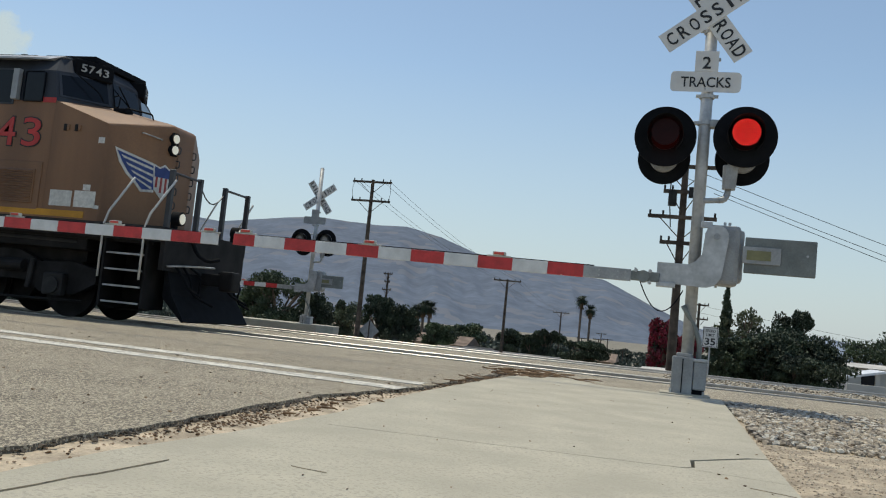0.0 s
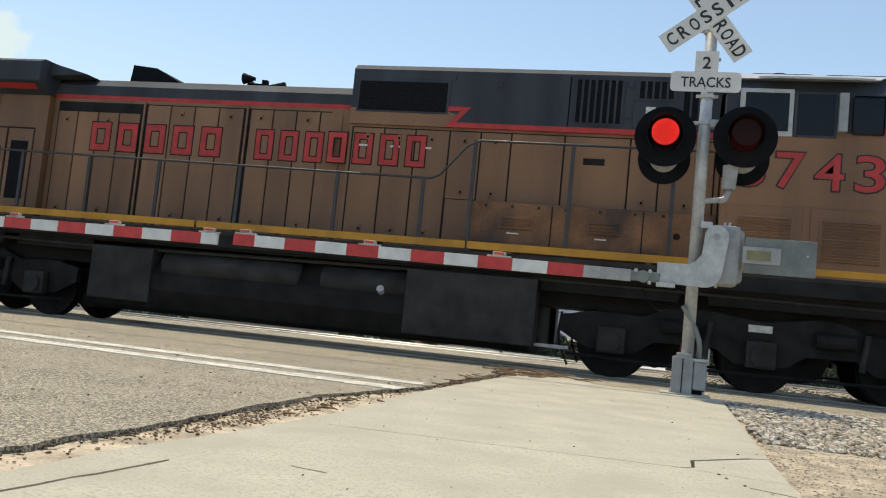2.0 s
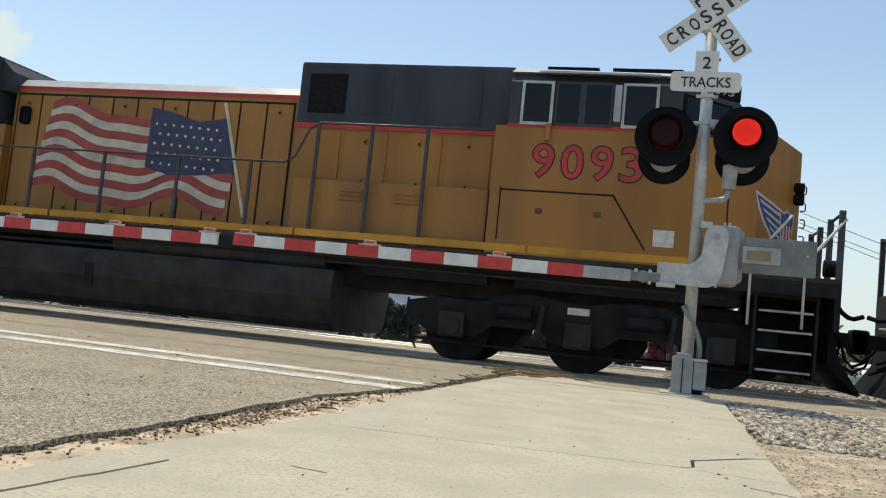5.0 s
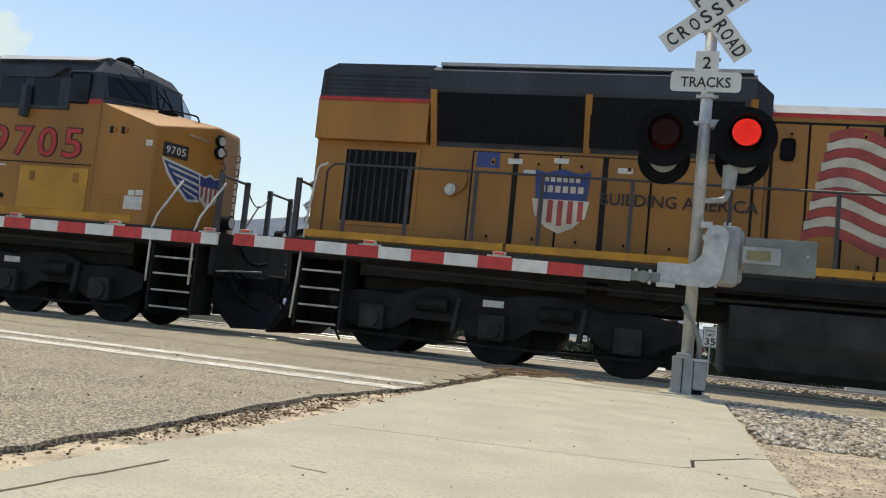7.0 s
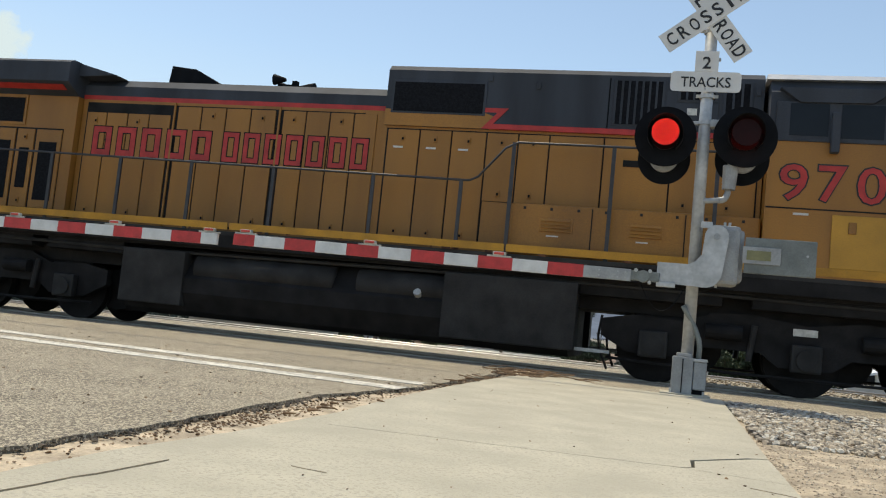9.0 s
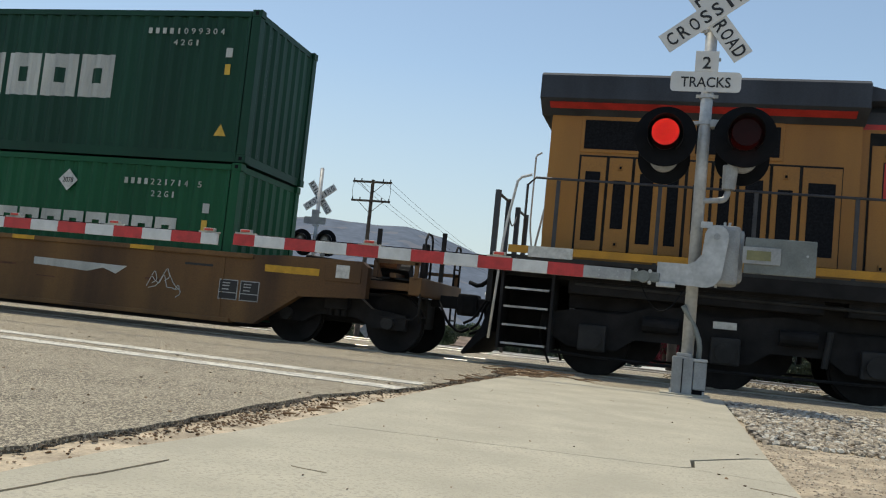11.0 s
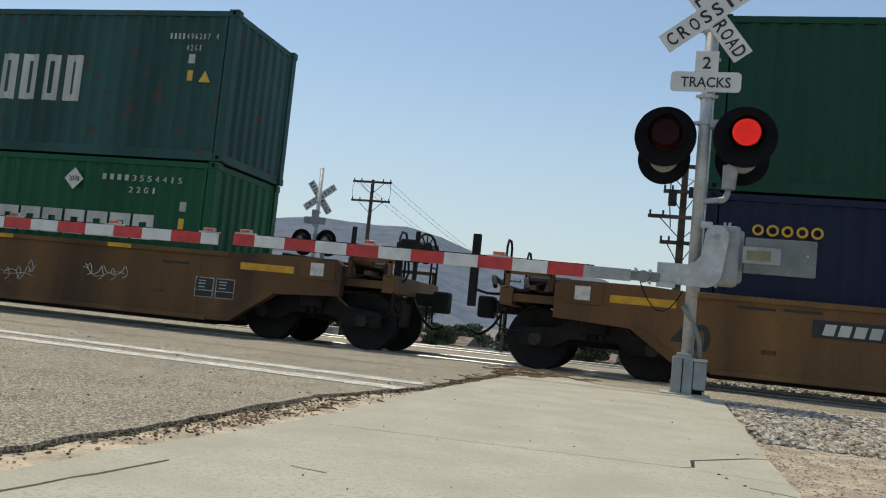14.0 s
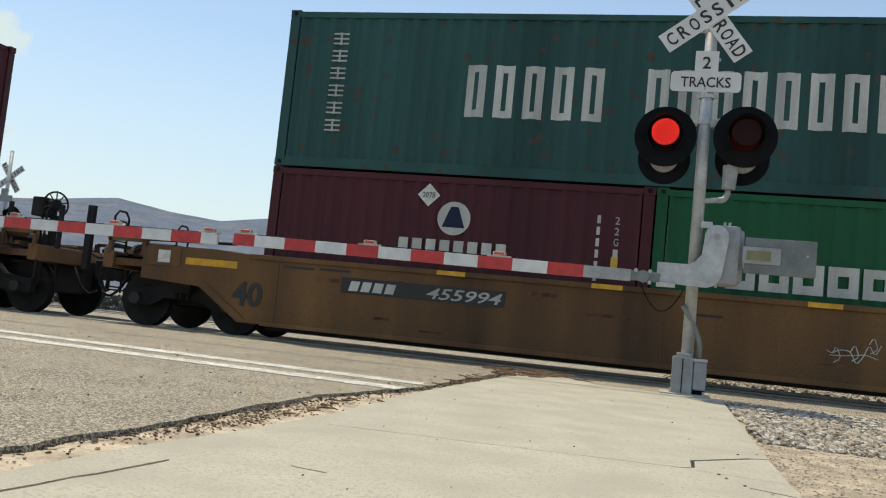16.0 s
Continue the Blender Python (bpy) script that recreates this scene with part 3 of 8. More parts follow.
    for k, (x, z) in enumerate(((-0.412, 2.795), (0.428, 2.825))):
        for side, dy, zz in ((-1, -0.10, z), (1, 0.16, z - 0.20)):
            u = part("lamp", cyl(B(), (x, dy - 0.01, zz), (x, dy + 0.02, zz), 0.335 if side < 0 else 0.29, 40), BLACK, sig, "black round lamp backing plate", False)
            u.matrix_basis = pose(0, 0, 0)
            if side > 0:
                u.data = u.data.copy()
            part("housing", cyl(B(), (x, dy + (0.02 if side < 0 else -0.01), zz), (x, dy + (0.12 if side < 0 else -0.10), zz), 0.14 if side < 0 else 0.158, 24), BLACK if side < 0 else RIMGREY, u)
            # hood: upper part of a tube in front of the lens
            bm = B()
            n = 22
            f = side * 1.0
            a0, a1 = math.radians(-50), math.radians(230)
            for i in range(n):
                p, q = a0 + (a1 - a0) * i / n, a0 + (a1 - a0) * (i + 1) / n
                for rr in ((0.195, 0.19),):
                    def at(a, r, d):
                        return (x + r * math.cos(a), dy + (-0.01 if side < 0 else 0.02) + side * d, zz + r * math.sin(a))
                    def deep(a):
                        return 0.10 + 0.20 * max(0, math.sin(a) * 0.5 + 0.5)
                    vs = [bm.verts.new(v) for v in (at(p, 0.195, 0), at(q, 0.195, 0), at(q, 0.195, deep(q)), at(p, 0.195, deep(p)))]
                    bm.faces.new(vs)
            bmesh.ops.remove_doubles(bm, verts=bm.verts[:], dist=0.0005)
            bmesh.ops.solidify(bm, geom=bm.faces[:], thickness=0.006)
            part("hood", bm, BLACK, u)
            if far and side < 0:
                part("housing_cap", cyl(B(), (x, dy - 0.14, zz), (x, dy - 0.02, zz), 0.10, 20, 0.20), ALU, u, "grey lamp housing back")
            y0 = dy - 0.014 if side < 0 else dy + 0.024
            part("lens", cyl(B(), (x, y0 - 0.004, zz), (x, y0 + 0.004, zz), 0.152, 32), LENSOFF, u, "dark red lens")
            if side < 0 and not far:
                # lamp disc: lit dots on one face, dark on the other
                disc = part("lamp_disc", cyl(B(), (0, -0.006, 0), (0, 0.006, 0), 0.148, 32), LENSOFF, u, "red light disc with dotted diodes")
                disc.matrix_basis = pose(x, dy - 0.17, zz + 0.015)
                bm = B()
                for ring, cnt in ((0, 1), (0.022, 6), (0.042, 12), (0.062, 18), (0.082, 24), (0.102, 30), (0.122, 36), (0.139, 40)):
                    for j in range(cnt):
                        a = 2 * math.pi * j / cnt
                        c = Vector((ring * math.cos(a), 0, ring * math.sin(a)))
                        cyl(bm, c + Vector((0, -0.009, 0)), c + Vector((0, -0.006, 0)), 0.0057, 6)
                tagged(part("diode", bm, LED, disc, "glowing red diodes"), kind="stuff")
                FLASH.append((disc, (x, dy - 0.17, zz + 0.015), k))
    part("elbow", tube(B(), [(0.20, -0.02, 2.13), (0.26, 0.0, 2.14), (0.29, 0.02, 2.20), (0.30, 0.02, 2.30)], 0.035, 8), ALU, sig, smooth=True)
    part("junction_cup", cyl(B(), (0.30, 0.02, 2.26), (0.31, 0.02, 2.52), 0.07, 14, 0.085), ALU, sig, "grey conduit fitting")
    part("elbow", tube(B(), [(0.0, -0.02, 2.11), (0.22, -0.02, 2.13)], 0.03, 8), ALU, sig, smooth=True)
    # gate mechanism
    box1 = part("gate_mechanism", bx(0.07, 0.42, -0.20, 0.18, 1.20, 1.84, bev=0.05), ALU, sig, "grey cast gate mechanism housing")
    part("cover", bx(0.34, 0.46, -0.16, 0.14, 1.24, 1.80, bev=0.04), ALU, box1)
    part("latch", bx(0.0, 0.12, -0.23, -0.2, 1.79, 1.86, bev=0.01), GALV, box1)
    for x, z in ((0.42, 1.75), (0.2, 1.19), (0.25, 1.86), (0.30, 1.86)):
        part("hinge_bolt", cyl(B(), (x, -0.1, z - 0.02), (x, -0.1, z + 0.02), 0.015, 8), GALV, box1)
    # crank arm: rounded plate from the pivot down to the gate arm
    bm = B()
    pts = []
    for i in range(9):
        a = math.radians(-10 + 200 * i / 8)
        pts.append((0.17 + 0.125 * math.cos(a), 1.70 + 0.125 * math.sin(a)))
    pts += [(0.03, 1.50), (-0.03, 1.42), (-0.10, 1.385), (-0.42, 1.385), (-0.42, 1.17), (0.06, 1.15)]
    for i in range(5):
        a = math.radians(-80 + 70 * i / 4)
        pts.append((0.08 + 0.17 * math.cos(a), 1.33 + 0.18 * math.sin(a)))
    prism(bm, pts, -0.27, -0.235, "y")
    crank = part("crank_arm", bm, GALV, sig, "rounded grey crank arm")
    part("pivot", cyl(B(), (0.17, -0.285, 1.70), (0.17, -0.27, 1.70), 0.035, 14), ALU, crank)
    part("bracket_foot", bx(-0.42, -0.22, -0.29, -0.22, 1.12, 1.175, bev=0.01), GALV, crank)
    cw = part("counterweight", bx(0.46, 1.17, -0.255, -0.22, 1.34, 1.72, bev=0.012), COUNTER, sig, "dark grey counterweight plate")
    part("weight_bar", bx(0.44, 0.82, -0.275, -0.255, 1.44, 1.62, bev=0.006), ALU, cw)
    part("nameplate", bx(0.48, 0.72, -0.281, -0.275, 1.48, 1.58), mat_olive(), cw, "olive cast maker's plate")
    part("weight_bolt", cyl(B(), (1.08, -0.265, 1.56), (1.08, -0.255, 1.56), 0.012, 8), GALV, cw)
    for ob in (box1, crank, cw):
        ob.matrix_basis = pose(0.036, 0, 0)
    cable = [(-0.60 - 0.02, -0.26, 1.30)]
    for i in range(15):
        f = i / 14
        cable.append((-0.60 + 0.50 * f, -0.26, 1.30 - 0.44 * (1 - (2 * f - 1.15) ** 2 / 1.33)))
    if not far:
        part("cable", tube(B(), cable, 0.006, 6), BLACK, sig, "drooping black cable", True)
    return sig


def mat_olive():
    return bpy.data.materials.get("olive_plate") or mat("olive_plate", (0.22, 0.21, 0.10), 0.5, vary=0.1)


def gate_arm(m, length, label, root=0.61, stripe=0.395, lamps=()):
    """Striped arm along -x from its root at the origin; faces -y."""
    arm = thing("gate_arm", label, "barrier arm", m, group="gate arms")
    part("shear_pin_joint", bx(-0.10, 0.20, -0.035, 0.035, -0.05, 0.055, bev=0.015), COUNTER, arm, "bolted shear joint")
    part("joint_bolt", cyl(B(), (0.03, -0.06, 0.0), (0.03, 0.06, 0.0), 0.065, 14), COUNTER, arm)
    part("arm_root", bx(-root, -0.10, -0.028, 0.028, -0.064, 0.064, bev=0.006), ALU, arm, "grey metal arm root")
    for x, z in ((0.10, 0.06), (0.10, -0.06), (-0.05, 0.06)):
        part("joint_nut", cyl(B(), (x, -0.05, z), (x, 0.05, z), 0.02, 8), GALV, arm)
    for x in (-0.16, -0.24, -0.44):
        for z in (-0.03, 0.03):
            part("rivet", cyl(B(), (x, -0.034, z), (x, -0.028, z), 0.009, 8), GALV, arm)
    x, red = -root, True
    while x > -length + 0.05:
        w = stripe
        e = max(x - w, -length)
        part("red_stripe" if red else "white_stripe", bx(e, x - 0.0005, -0.026, 0.026, -0.068, 0.068, bev=0.004), ARMRED if red else ARMWHITE, arm)
        x, red = e, not red
    part("cable", tube(B(), [(-0.5, 0.0, 0.072), (-length * 0.5, 0.0, 0.078), (-length + 0.1, 0.0, 0.072)], 0.006, 6), BLACK, arm, "black lamp cable along the arm")
    for lx in lamps:
        lamp = part("arm_lamp", bx(-0.14 - lx, 0.14 - lx, -0.022, 0.022, 0.068, 0.088, bev=0.006), BRASS, arm, "small lamp bracket")
        part("lamp_cap", bx(-0.075 - lx, 0.075 - lx, -0.03, 0.03, 0.088, 0.13, bev=0.012), BRASS, lamp)
        part("lamp_lens", bx(-0.06 - lx, 0.06 - lx, -0.036, 0.036, 0.095, 0.125, bev=0.01), LAMPRED, lamp, "red lamp lens")
    return arm


def build_signals():
    # near signal beside the footpath, far signal beyond the tracks, exit gate at the road's far kerb
    crossing_signal(pose(0.232, 10.0, 0.06), "grey crossing signal with crossbuck, flashing red lamps and gate")
    gate_arm(pose(-0.32, 9.73, 1.275, 0, 0.5, 0), 4.84, "red and white striped gate arm, lowered across the road", lamps=(1.56, 3.10, 4.69))
    gate_arm(pose(-11.2, 9.73, 1.30, 0, 0, 180), 5.82, "red and white striped exit gate arm, lowered", root=1.09, stripe=0.41, lamps=(5.70, 4.37, 2.88))
    crossing_signal(pose(-11.8, 10.0, 0.05, 0, 0, 180), "grey exit gate signal at the road's other kerb", far=True)
    crossing_signal(pose(-11.0, 26.0, -0.10), "grey crossing signal beyond the tracks, seen from behind", far=True)
    crossing_signal(pose(-22.75, 26.0, -0.12), "grey crossing signal at the road's other kerb beyond the tracks", far=True)
    gate_arm(pose(-11.6, 26.25, 1.16), 5.5, "red and white gate arm beyond the tracks, lowered", lamps=(1.8, 3.5))
    bm = B()
    prism(bm, [(-14.5, 25.0), (-10.2, 25.0), (-9.9, 25.6), (-10.2, 26.9), (-14.5, 26.9)], -0.25, 0.06, "z")
    single("kerb_island", bm, CONCRETE, "raised concrete kerb island under the far signal", kind="structure")


# ---- distance: mountains, trees, poles, houses ----
def ridge(name, profile, r0, r1, base, material, label, folds, seed):
    """A mountain range: profile gives azimuth and elevation of its crest in degrees."""
    az = [a for a, _ in profile]
    el = [e for _, e in profile]
    n, rows = 420, 44
    verts, faces = [], []
    for j in range(rows + 1):
        f = j / rows
        for i in range(n + 1):
            a = az[0] + (az[-1] - az[0]) * i / n
            e = float(np.interp(a, az, el))
            r = r0 + (r1 - r0) * f
            crest = r1 * math.tan(radians(e)) + 0.6
            wob = noise.fractal(Vector((a * 0.45 + seed, f * 3.0, seed)), 0.95, 2.1, 6)
            spur = abs(noise.noise(Vector((a * 0.55 + f * 0.6, f * 0.7, seed + 4))))
            h = base + (crest - base) * (f ** 1.15)
            h += folds * math.sin(math.pi * f) * (wob * 0.7 - spur * 1.1) + (2.0 * wob if j == rows else 0)
            verts.append((r * math.sin(radians(a)), r * math.cos(radians(a)), h))
    for j in range(rows):
        for i in range(n):
            k = j * (n + 1) + i
            faces.append((k, k + 1, k + n + 2, k + n + 1))
    me = bpy.data.meshes.new(name)
    me.from_pydata(verts, [], faces)
    me.materials.append(material)
    for p in me.polygons:
        p.use_smooth = True
    return tagged(new(name, me), label, "mountain", kind="structure")


def leaf_cloud(rng, blobs, count, size):
    """Many small leaves filling uneven clumps; returns verts and faces."""
    verts, faces = [], []
    for _ in range(count):
        c, r = blobs[rng.randrange(len(blobs))]
        d = Vector((rng.gauss(0, 1), rng.gauss(0, 1), rng.gauss(0, 1))).normalized() * (rng.random() ** 0.4)
        p = Vector(c) + Vector((d.x * r[0], d.y * r[1], d.z * r[2]))
        s = size * rng.uniform(0.6, 1.5)
        m = Euler((rng.uniform(0, 6.3), rng.uniform(0, 6.3), rng.uniform(0, 6.3))).to_matrix()
        k = len(verts)
        verts += [p + m @ Vector(v) * s for v in ((-0.5, -0.25, 0), (0.5, -0.25, 0.1), (0.6, 0.3, -0.05), (-0.4, 0.35, 0.1))]
        faces.append((k, k + 1, k + 2, k + 3))
    return verts, faces


def crown(parent, rng, blobs, count, size, material, name="crown"):
    v, f = leaf_cloud(rng, blobs, count, size)
    me = bpy.data.meshes.new(name)
    me.from_pydata(v, [], f)
    me.materials.append(material)
    ob = new(name, me)
    ob.parent = parent
    return ob


def trunk_limbs(parent, rng, h, w, n, low=0.35):
    bm = cyl(B(), (0, 0, -0.3), (rng.uniform(-0.1, 0.1) * w, 0, h * low), 0.05 * w + 0.06, 9, 0.035 * w + 0.03)
    part("trunk", bm, BARK, parent)
    tips = []
    for k in range(n):
        a = rng.uniform(0, 6.3)
        tip = Vector((math.cos(a) * w * rng.uniform(0.1, 0.38), math.sin(a) * w * rng.uniform(0.1, 0.38), h * rng.uniform(0.55, 0.9)))
        part("limb", cyl(B(), (0, 0, h * low * rng.uniform(0.6, 1.0)), tip, 0.022 * w + 0.015, 6, 0.008 * w + 0.006), BARK, parent)
        tips.append(tip)
    return tips


def leafy_tree(x, y, z, h, w, material, label):
    rng = random.Random(round(x * 31 + y * 7))
    h, w = h * 1.12, w * 1.25
    shrub = "shrub" in label or "bush" in label or "hedge" in label
    t = thing("shrub" if shrub else "tree", label, "shrub" if shrub else "tree", pose(x, y, z), group="shrubs" if shrub else "trees")
    tips = trunk_limbs(t, rng, h, w, 7)
    blobs = []
    for k in range(22):
        a, rr = rng.uniform(0, 6.3), rng.random() ** 0.6
        f = rng.uniform(0.22, 0.98)
        wide = w * 0.40 * math.sqrt(max(0.05, 1 - ((f - 0.5) / 0.62) ** 2))
        c = Vector((math.cos(a) * wide * rr, math.sin(a) * wide * rr, h * (f * 0.9)))
        s = rng.uniform(0.12, 0.22)
        blobs.append((c, (w * s, w * s, h * s * 0.62)))
    blobs += [(p, (w * 0.12, w * 0.12, h * 0.09)) for p in tips]
    leaf = 0.045 + 0.0013 * y
    crown(t, rng, blobs, 7500, leaf, material)
    if material is FLOWER:
        crown(t, rng, blobs, 1800, leaf, LEAFDARK, "foliage")
    return t


def open_tree(x, y, z, h, w, material, label):
    rng = random.Random(77)
    t = thing("tree", label, "tree", pose(x, y, z), group="trees")
    tips = trunk_limbs(t, rng, h, w, 12, 0.3)
    blobs = [(p + Vector((rng.uniform(-0.3, 0.3), rng.uniform(-0.3, 0.3), rng.uniform(-0.2, 0.3))), (w * 0.11, w * 0.11, h * 0.05)) for p in tips for _ in range(2)]
    crown(t, rng, blobs, 1300, 0.14, material)


def cypress(x, y, z, h, w, material, label):
    rng = random.Random(78)
    t = thing("cypress", label, "tree", pose(x, y, z), group="trees")
    part("trunk", cyl(B(), (0, 0, -0.3), (0, 0, h * 0.9), 0.09, 8, 0.03), BARK, t)
    blobs = []
    for k in range(26):
        f = (k + 0.5) / 26
        r = w * 0.5 * min(1, 2.2 * (1 - f) ** 0.6) * min(1, 0.5 + 2 * f)
        blobs.append((Vector((rng.uniform(-0.05, 0.05), rng.uniform(-0.05, 0.05), 0.2 + f * (h - 0.2))), (r, r, h / 26)))
    crown(t, rng, blobs, 2600, 0.16, material)


def palm(x, y, z, h, label):
    rng = random.Random(round(x * 13 + h * 100))
    t = thing("palm_tree", label, "palm tree", pose(x, y, z), group="palm trees")
    part("trunk", tube(B(), [(0.02 * h, 0, -0.3), (0, 0, h * 0.4), (0.0, 0, h - 0.9)], 0.20, 9), BARK, t, "", True)
    bm = B()
    for k in range(46):
        a = rng.uniform(0, 6.3)
        up = rng.uniform(-1.1, 0.9)
        l = rng.uniform(1.0, 1.55)
        d = Vector((math.cos(a) * math.cos(up), math.sin(a) * math.cos(up), math.sin(up)))
        side = Vector((-math.sin(a), math.cos(a), 0))
        c0 = Vector((0, 0, h - 0.9 + rng.uniform(-0.1, 0.2)))
        c1, c2 = c0 + d * l * 0.6, c0 + d * l + Vector((0, 0, -0.25))
        for q in (-0.35, -0.12, 0.12, 0.35):
            vs = [c0, c1 + side * (q - 0.09), c2 + side * q * 1.6, c1 + side * (q + 0.09)]
            bm.faces.new([bm.verts.new(v) for v in vs])
    part("frond_crown", bm, LEAFDARK, t)
    bm = B()
    for k in range(60):
        a = rng.uniform(0, 6.3)
        c0 = Vector((0, 0, h - 0.95))
        c2 = c0 + Vector((math.cos(a) * rng.uniform(0.2, 0.5), math.sin(a) * rng.uniform(0.2, 0.5), -rng.uniform(0.7, 1.6)))
        s = Vector((-math.sin(a), math.cos(a), 0)) * 0.12
        bm.faces.new([bm.verts.new(v) for v in (c0, c2 - s, c2 + s)])
    part("dry_skirt", bm, STRAW, t, "brown dry frond skirt")


def utility_pole(x, y, z, h, arms, w):
    t = thing("utility_pole", "weathered brown timber utility pole with crossarms", "utility pole", pose(x, y, z), group="utility poles")
    part("pole", cyl(B(), (0, 0, -0.4), (0, 0, h), 0.16, 12, 0.10), TIMBER, t)
    for k in range(arms):
        za = h - 0.15 - k * (1.15 if arms < 3 else 0.85)
        ww = w if k % 2 == 0 or arms < 3 else w * 0.6
        a = part("crossarm", bx(-ww / 2, ww / 2, -0.16, -0.06, za - 0.06, za + 0.06), TIMBER, t)
        for s in (-1, 1):
            part("brace", tube(B(), [(s * ww * 0.32, -0.11, za - 0.05), (0, -0.11, za - 0.75)], 0.018, 6), TIMBER, t)
        for q in (-0.47, -0.28, 0.28, 0.47):
            part("insulator", cyl(B(), (q * ww, -0.11, za + 0.06), (q * ww, -0.11, za + 0.2), 0.035, 8), UNDERGREY, a)
    if arms == 4:
        part("riser", tube(B(), [(-0.42, -0.12, h - 0.2), (-0.45, -0.14, h - 1.2), (-0.35, -0.14, h - 2.2)], 0.02, 6), WIRE, t)
        part("transformer", cyl(B(), (-0.35, -0.25, h - 1.5), (-0.35, -0.25, h - 1.0), 0.14, 14), UNDERGREY, t, "grey pole switch")
        part("switch", bx(0.15, 0.4, -0.3, -0.12, h - 1.2, h - 0.85, bev=0.02), UNDERGREY, t)
    if arms == 2 and w > 2:
        for s in (-1, 1):
            part("drop_wire", tube(B(), [(s * w * 0.46, -0.11, h - 0.1), (s * w * 0.50, -0.11, h - 0.7), (s * w * 0.46, -0.11, h - 1.3)], 0.014, 6), WIRE, t)


def span(a, b, sag, label="thin black overhead wire"):
    a, b = Vector(a), Vector(b)
    pts = [a.lerp(b, k / 10) + Vector((0, 0, -sag * 4 * (k / 10) * (1 - k / 10))) for k in range(11)]
    single("overhead_wire", tube(B(), pts, 0.010, 5), WIRE, label, "cable", group="overhead wires")


def house(x0, x1, y, z, h, wallm, label, roofm=None, rise=1.2):
    t = thing("house", label, "house", pose(0, 0, 0), group="houses")
    part("wall", bx(x0, x1, y, y + 7, z - 0.5, z + h), wallm, t)
    part("roof", prism(B(), [(y - 0.5, z + h - 0.05), (y + 7.5, z + h - 0.05), (y + 3.5, z + h + rise)], x0 - 0.5, x1 + 0.5, "x"), roofm or ROOFTILE, t, "low brown roof")
    n = max(1, int((x1 - x0) / 3))
    for k in range(n):
        xx = x0 + (k + 0.5) * (x1 - x0) / n
        wdw = part("window", bx(xx - 0.6, xx + 0.6, y - 0.04, y + 0.02, z + h - 1.5, z + h - 0.5), WINFRAME, t)
        part("pane", bx(xx - 0.52, xx + 0.52, y - 0.06, y - 0.04, z + h - 1.43, z + h - 0.57), WINDOW, wdw)
    return t


def cloud(x, y, z, w, h, label):
    """A far sheet of vapour facing the crossing."""
    bm = prism(B(), [(-1, -1), (1, -1), (1, 1), (-1, 1)], -0.002, 0.002, "y")
    ob = single("cloud", bm, CLOUD, label, "cloud", kind="structure")
    ob.matrix_basis = Matrix.Translation((x, y, z)) @ pose(0, 0, 0, 0, 0, math.degrees(math.atan2(-x, y))) @ Matrix.Diagonal((w, 1, h, 1))
    ob.visible_shadow = False
    return ob


def far_woods():
    """Belts of low trees across the plain below the mountain."""
    rng = random.Random(21)
    verts, faces = [], []
    for _ in range(260):
        y = rng.uniform(125, 520)
        x = rng.uniform(-0.95, 0.45) * y
        w, h = rng.uniform(3, 9), rng.uniform(1.5, 4.5)
        blobs = [(Vector((x + rng.uniform(-w, w), y + rng.uniform(-2, 2), fall(x, y) - 0.1 + h * rng.uniform(0.2, 0.8))), (w * 0.35, w * 0.3, h * 0.32)) for _ in range(7)]
        v, f = leaf_cloud(rng, blobs, 240, 0.35 + y * 0.0016)
        k = len(verts)
        verts += v
        faces += [[k + i for i in q] for q in f]
    me = bpy.data.meshes.new("far_woods")
    me.from_pydata(verts, [], faces)
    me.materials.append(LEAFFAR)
    tagged(new("far_woods", me), "belts of low trees on the plain, greyed by painted-in haze", "woods", kind="stuff")


def road_sign():
    t = thing("speed_limit_sign", "white speed limit sign reading 35 on a steel post", "road sign", pose(1.74, 38, -0.9))
    part("post", bx(-0.03, 0.03, 0.0, 0.04, -0.2, 2.3), GALV, t)
    s = part("plate", bx(-0.31, 0.31, -0.012, 0.0, 1.48, 2.32, bev=0.004), SIGNWHITE, t)
    part("border", bx(-0.285, 0.285, -0.014, -0.012, 1.505, 2.295), SIGNBLACK, s)
    part("field", bx(-0.265, 0.265, -0.016, -0.014, 1.525, 2.275), SIGNWHITE, s)
    lettering("sign_words", "SPEED", -0.20, 0.20, 2.10, 2.21, -0.018, SIGNBLACK, s, bold=0.01)
    lettering("sign_words", "LIMIT", -0.17, 0.17, 1.93, 2.04, -0.018, SIGNBLACK, s, bold=0.01)
    lettering("sign_words", "35", -0.21, 0.21, 1.57, 1.86, -0.018, SIGNBLACK, s, bold=0.02)
    t = thing("warning_sign", "grey back of a diamond warning sign on a post", "road sign", pose(-20.5, 60, -1.85))
    part("post", bx(-0.04, 0.04, 0.0, 0.05, -0.2, 1.9), TIMBER, t)
    part("plate", prism(B(), [(-0.75, 1.2), (0, 1.95), (0.75, 1.2), (0, 0.45)], 0.05, 0.07, "y"), ALU, t)


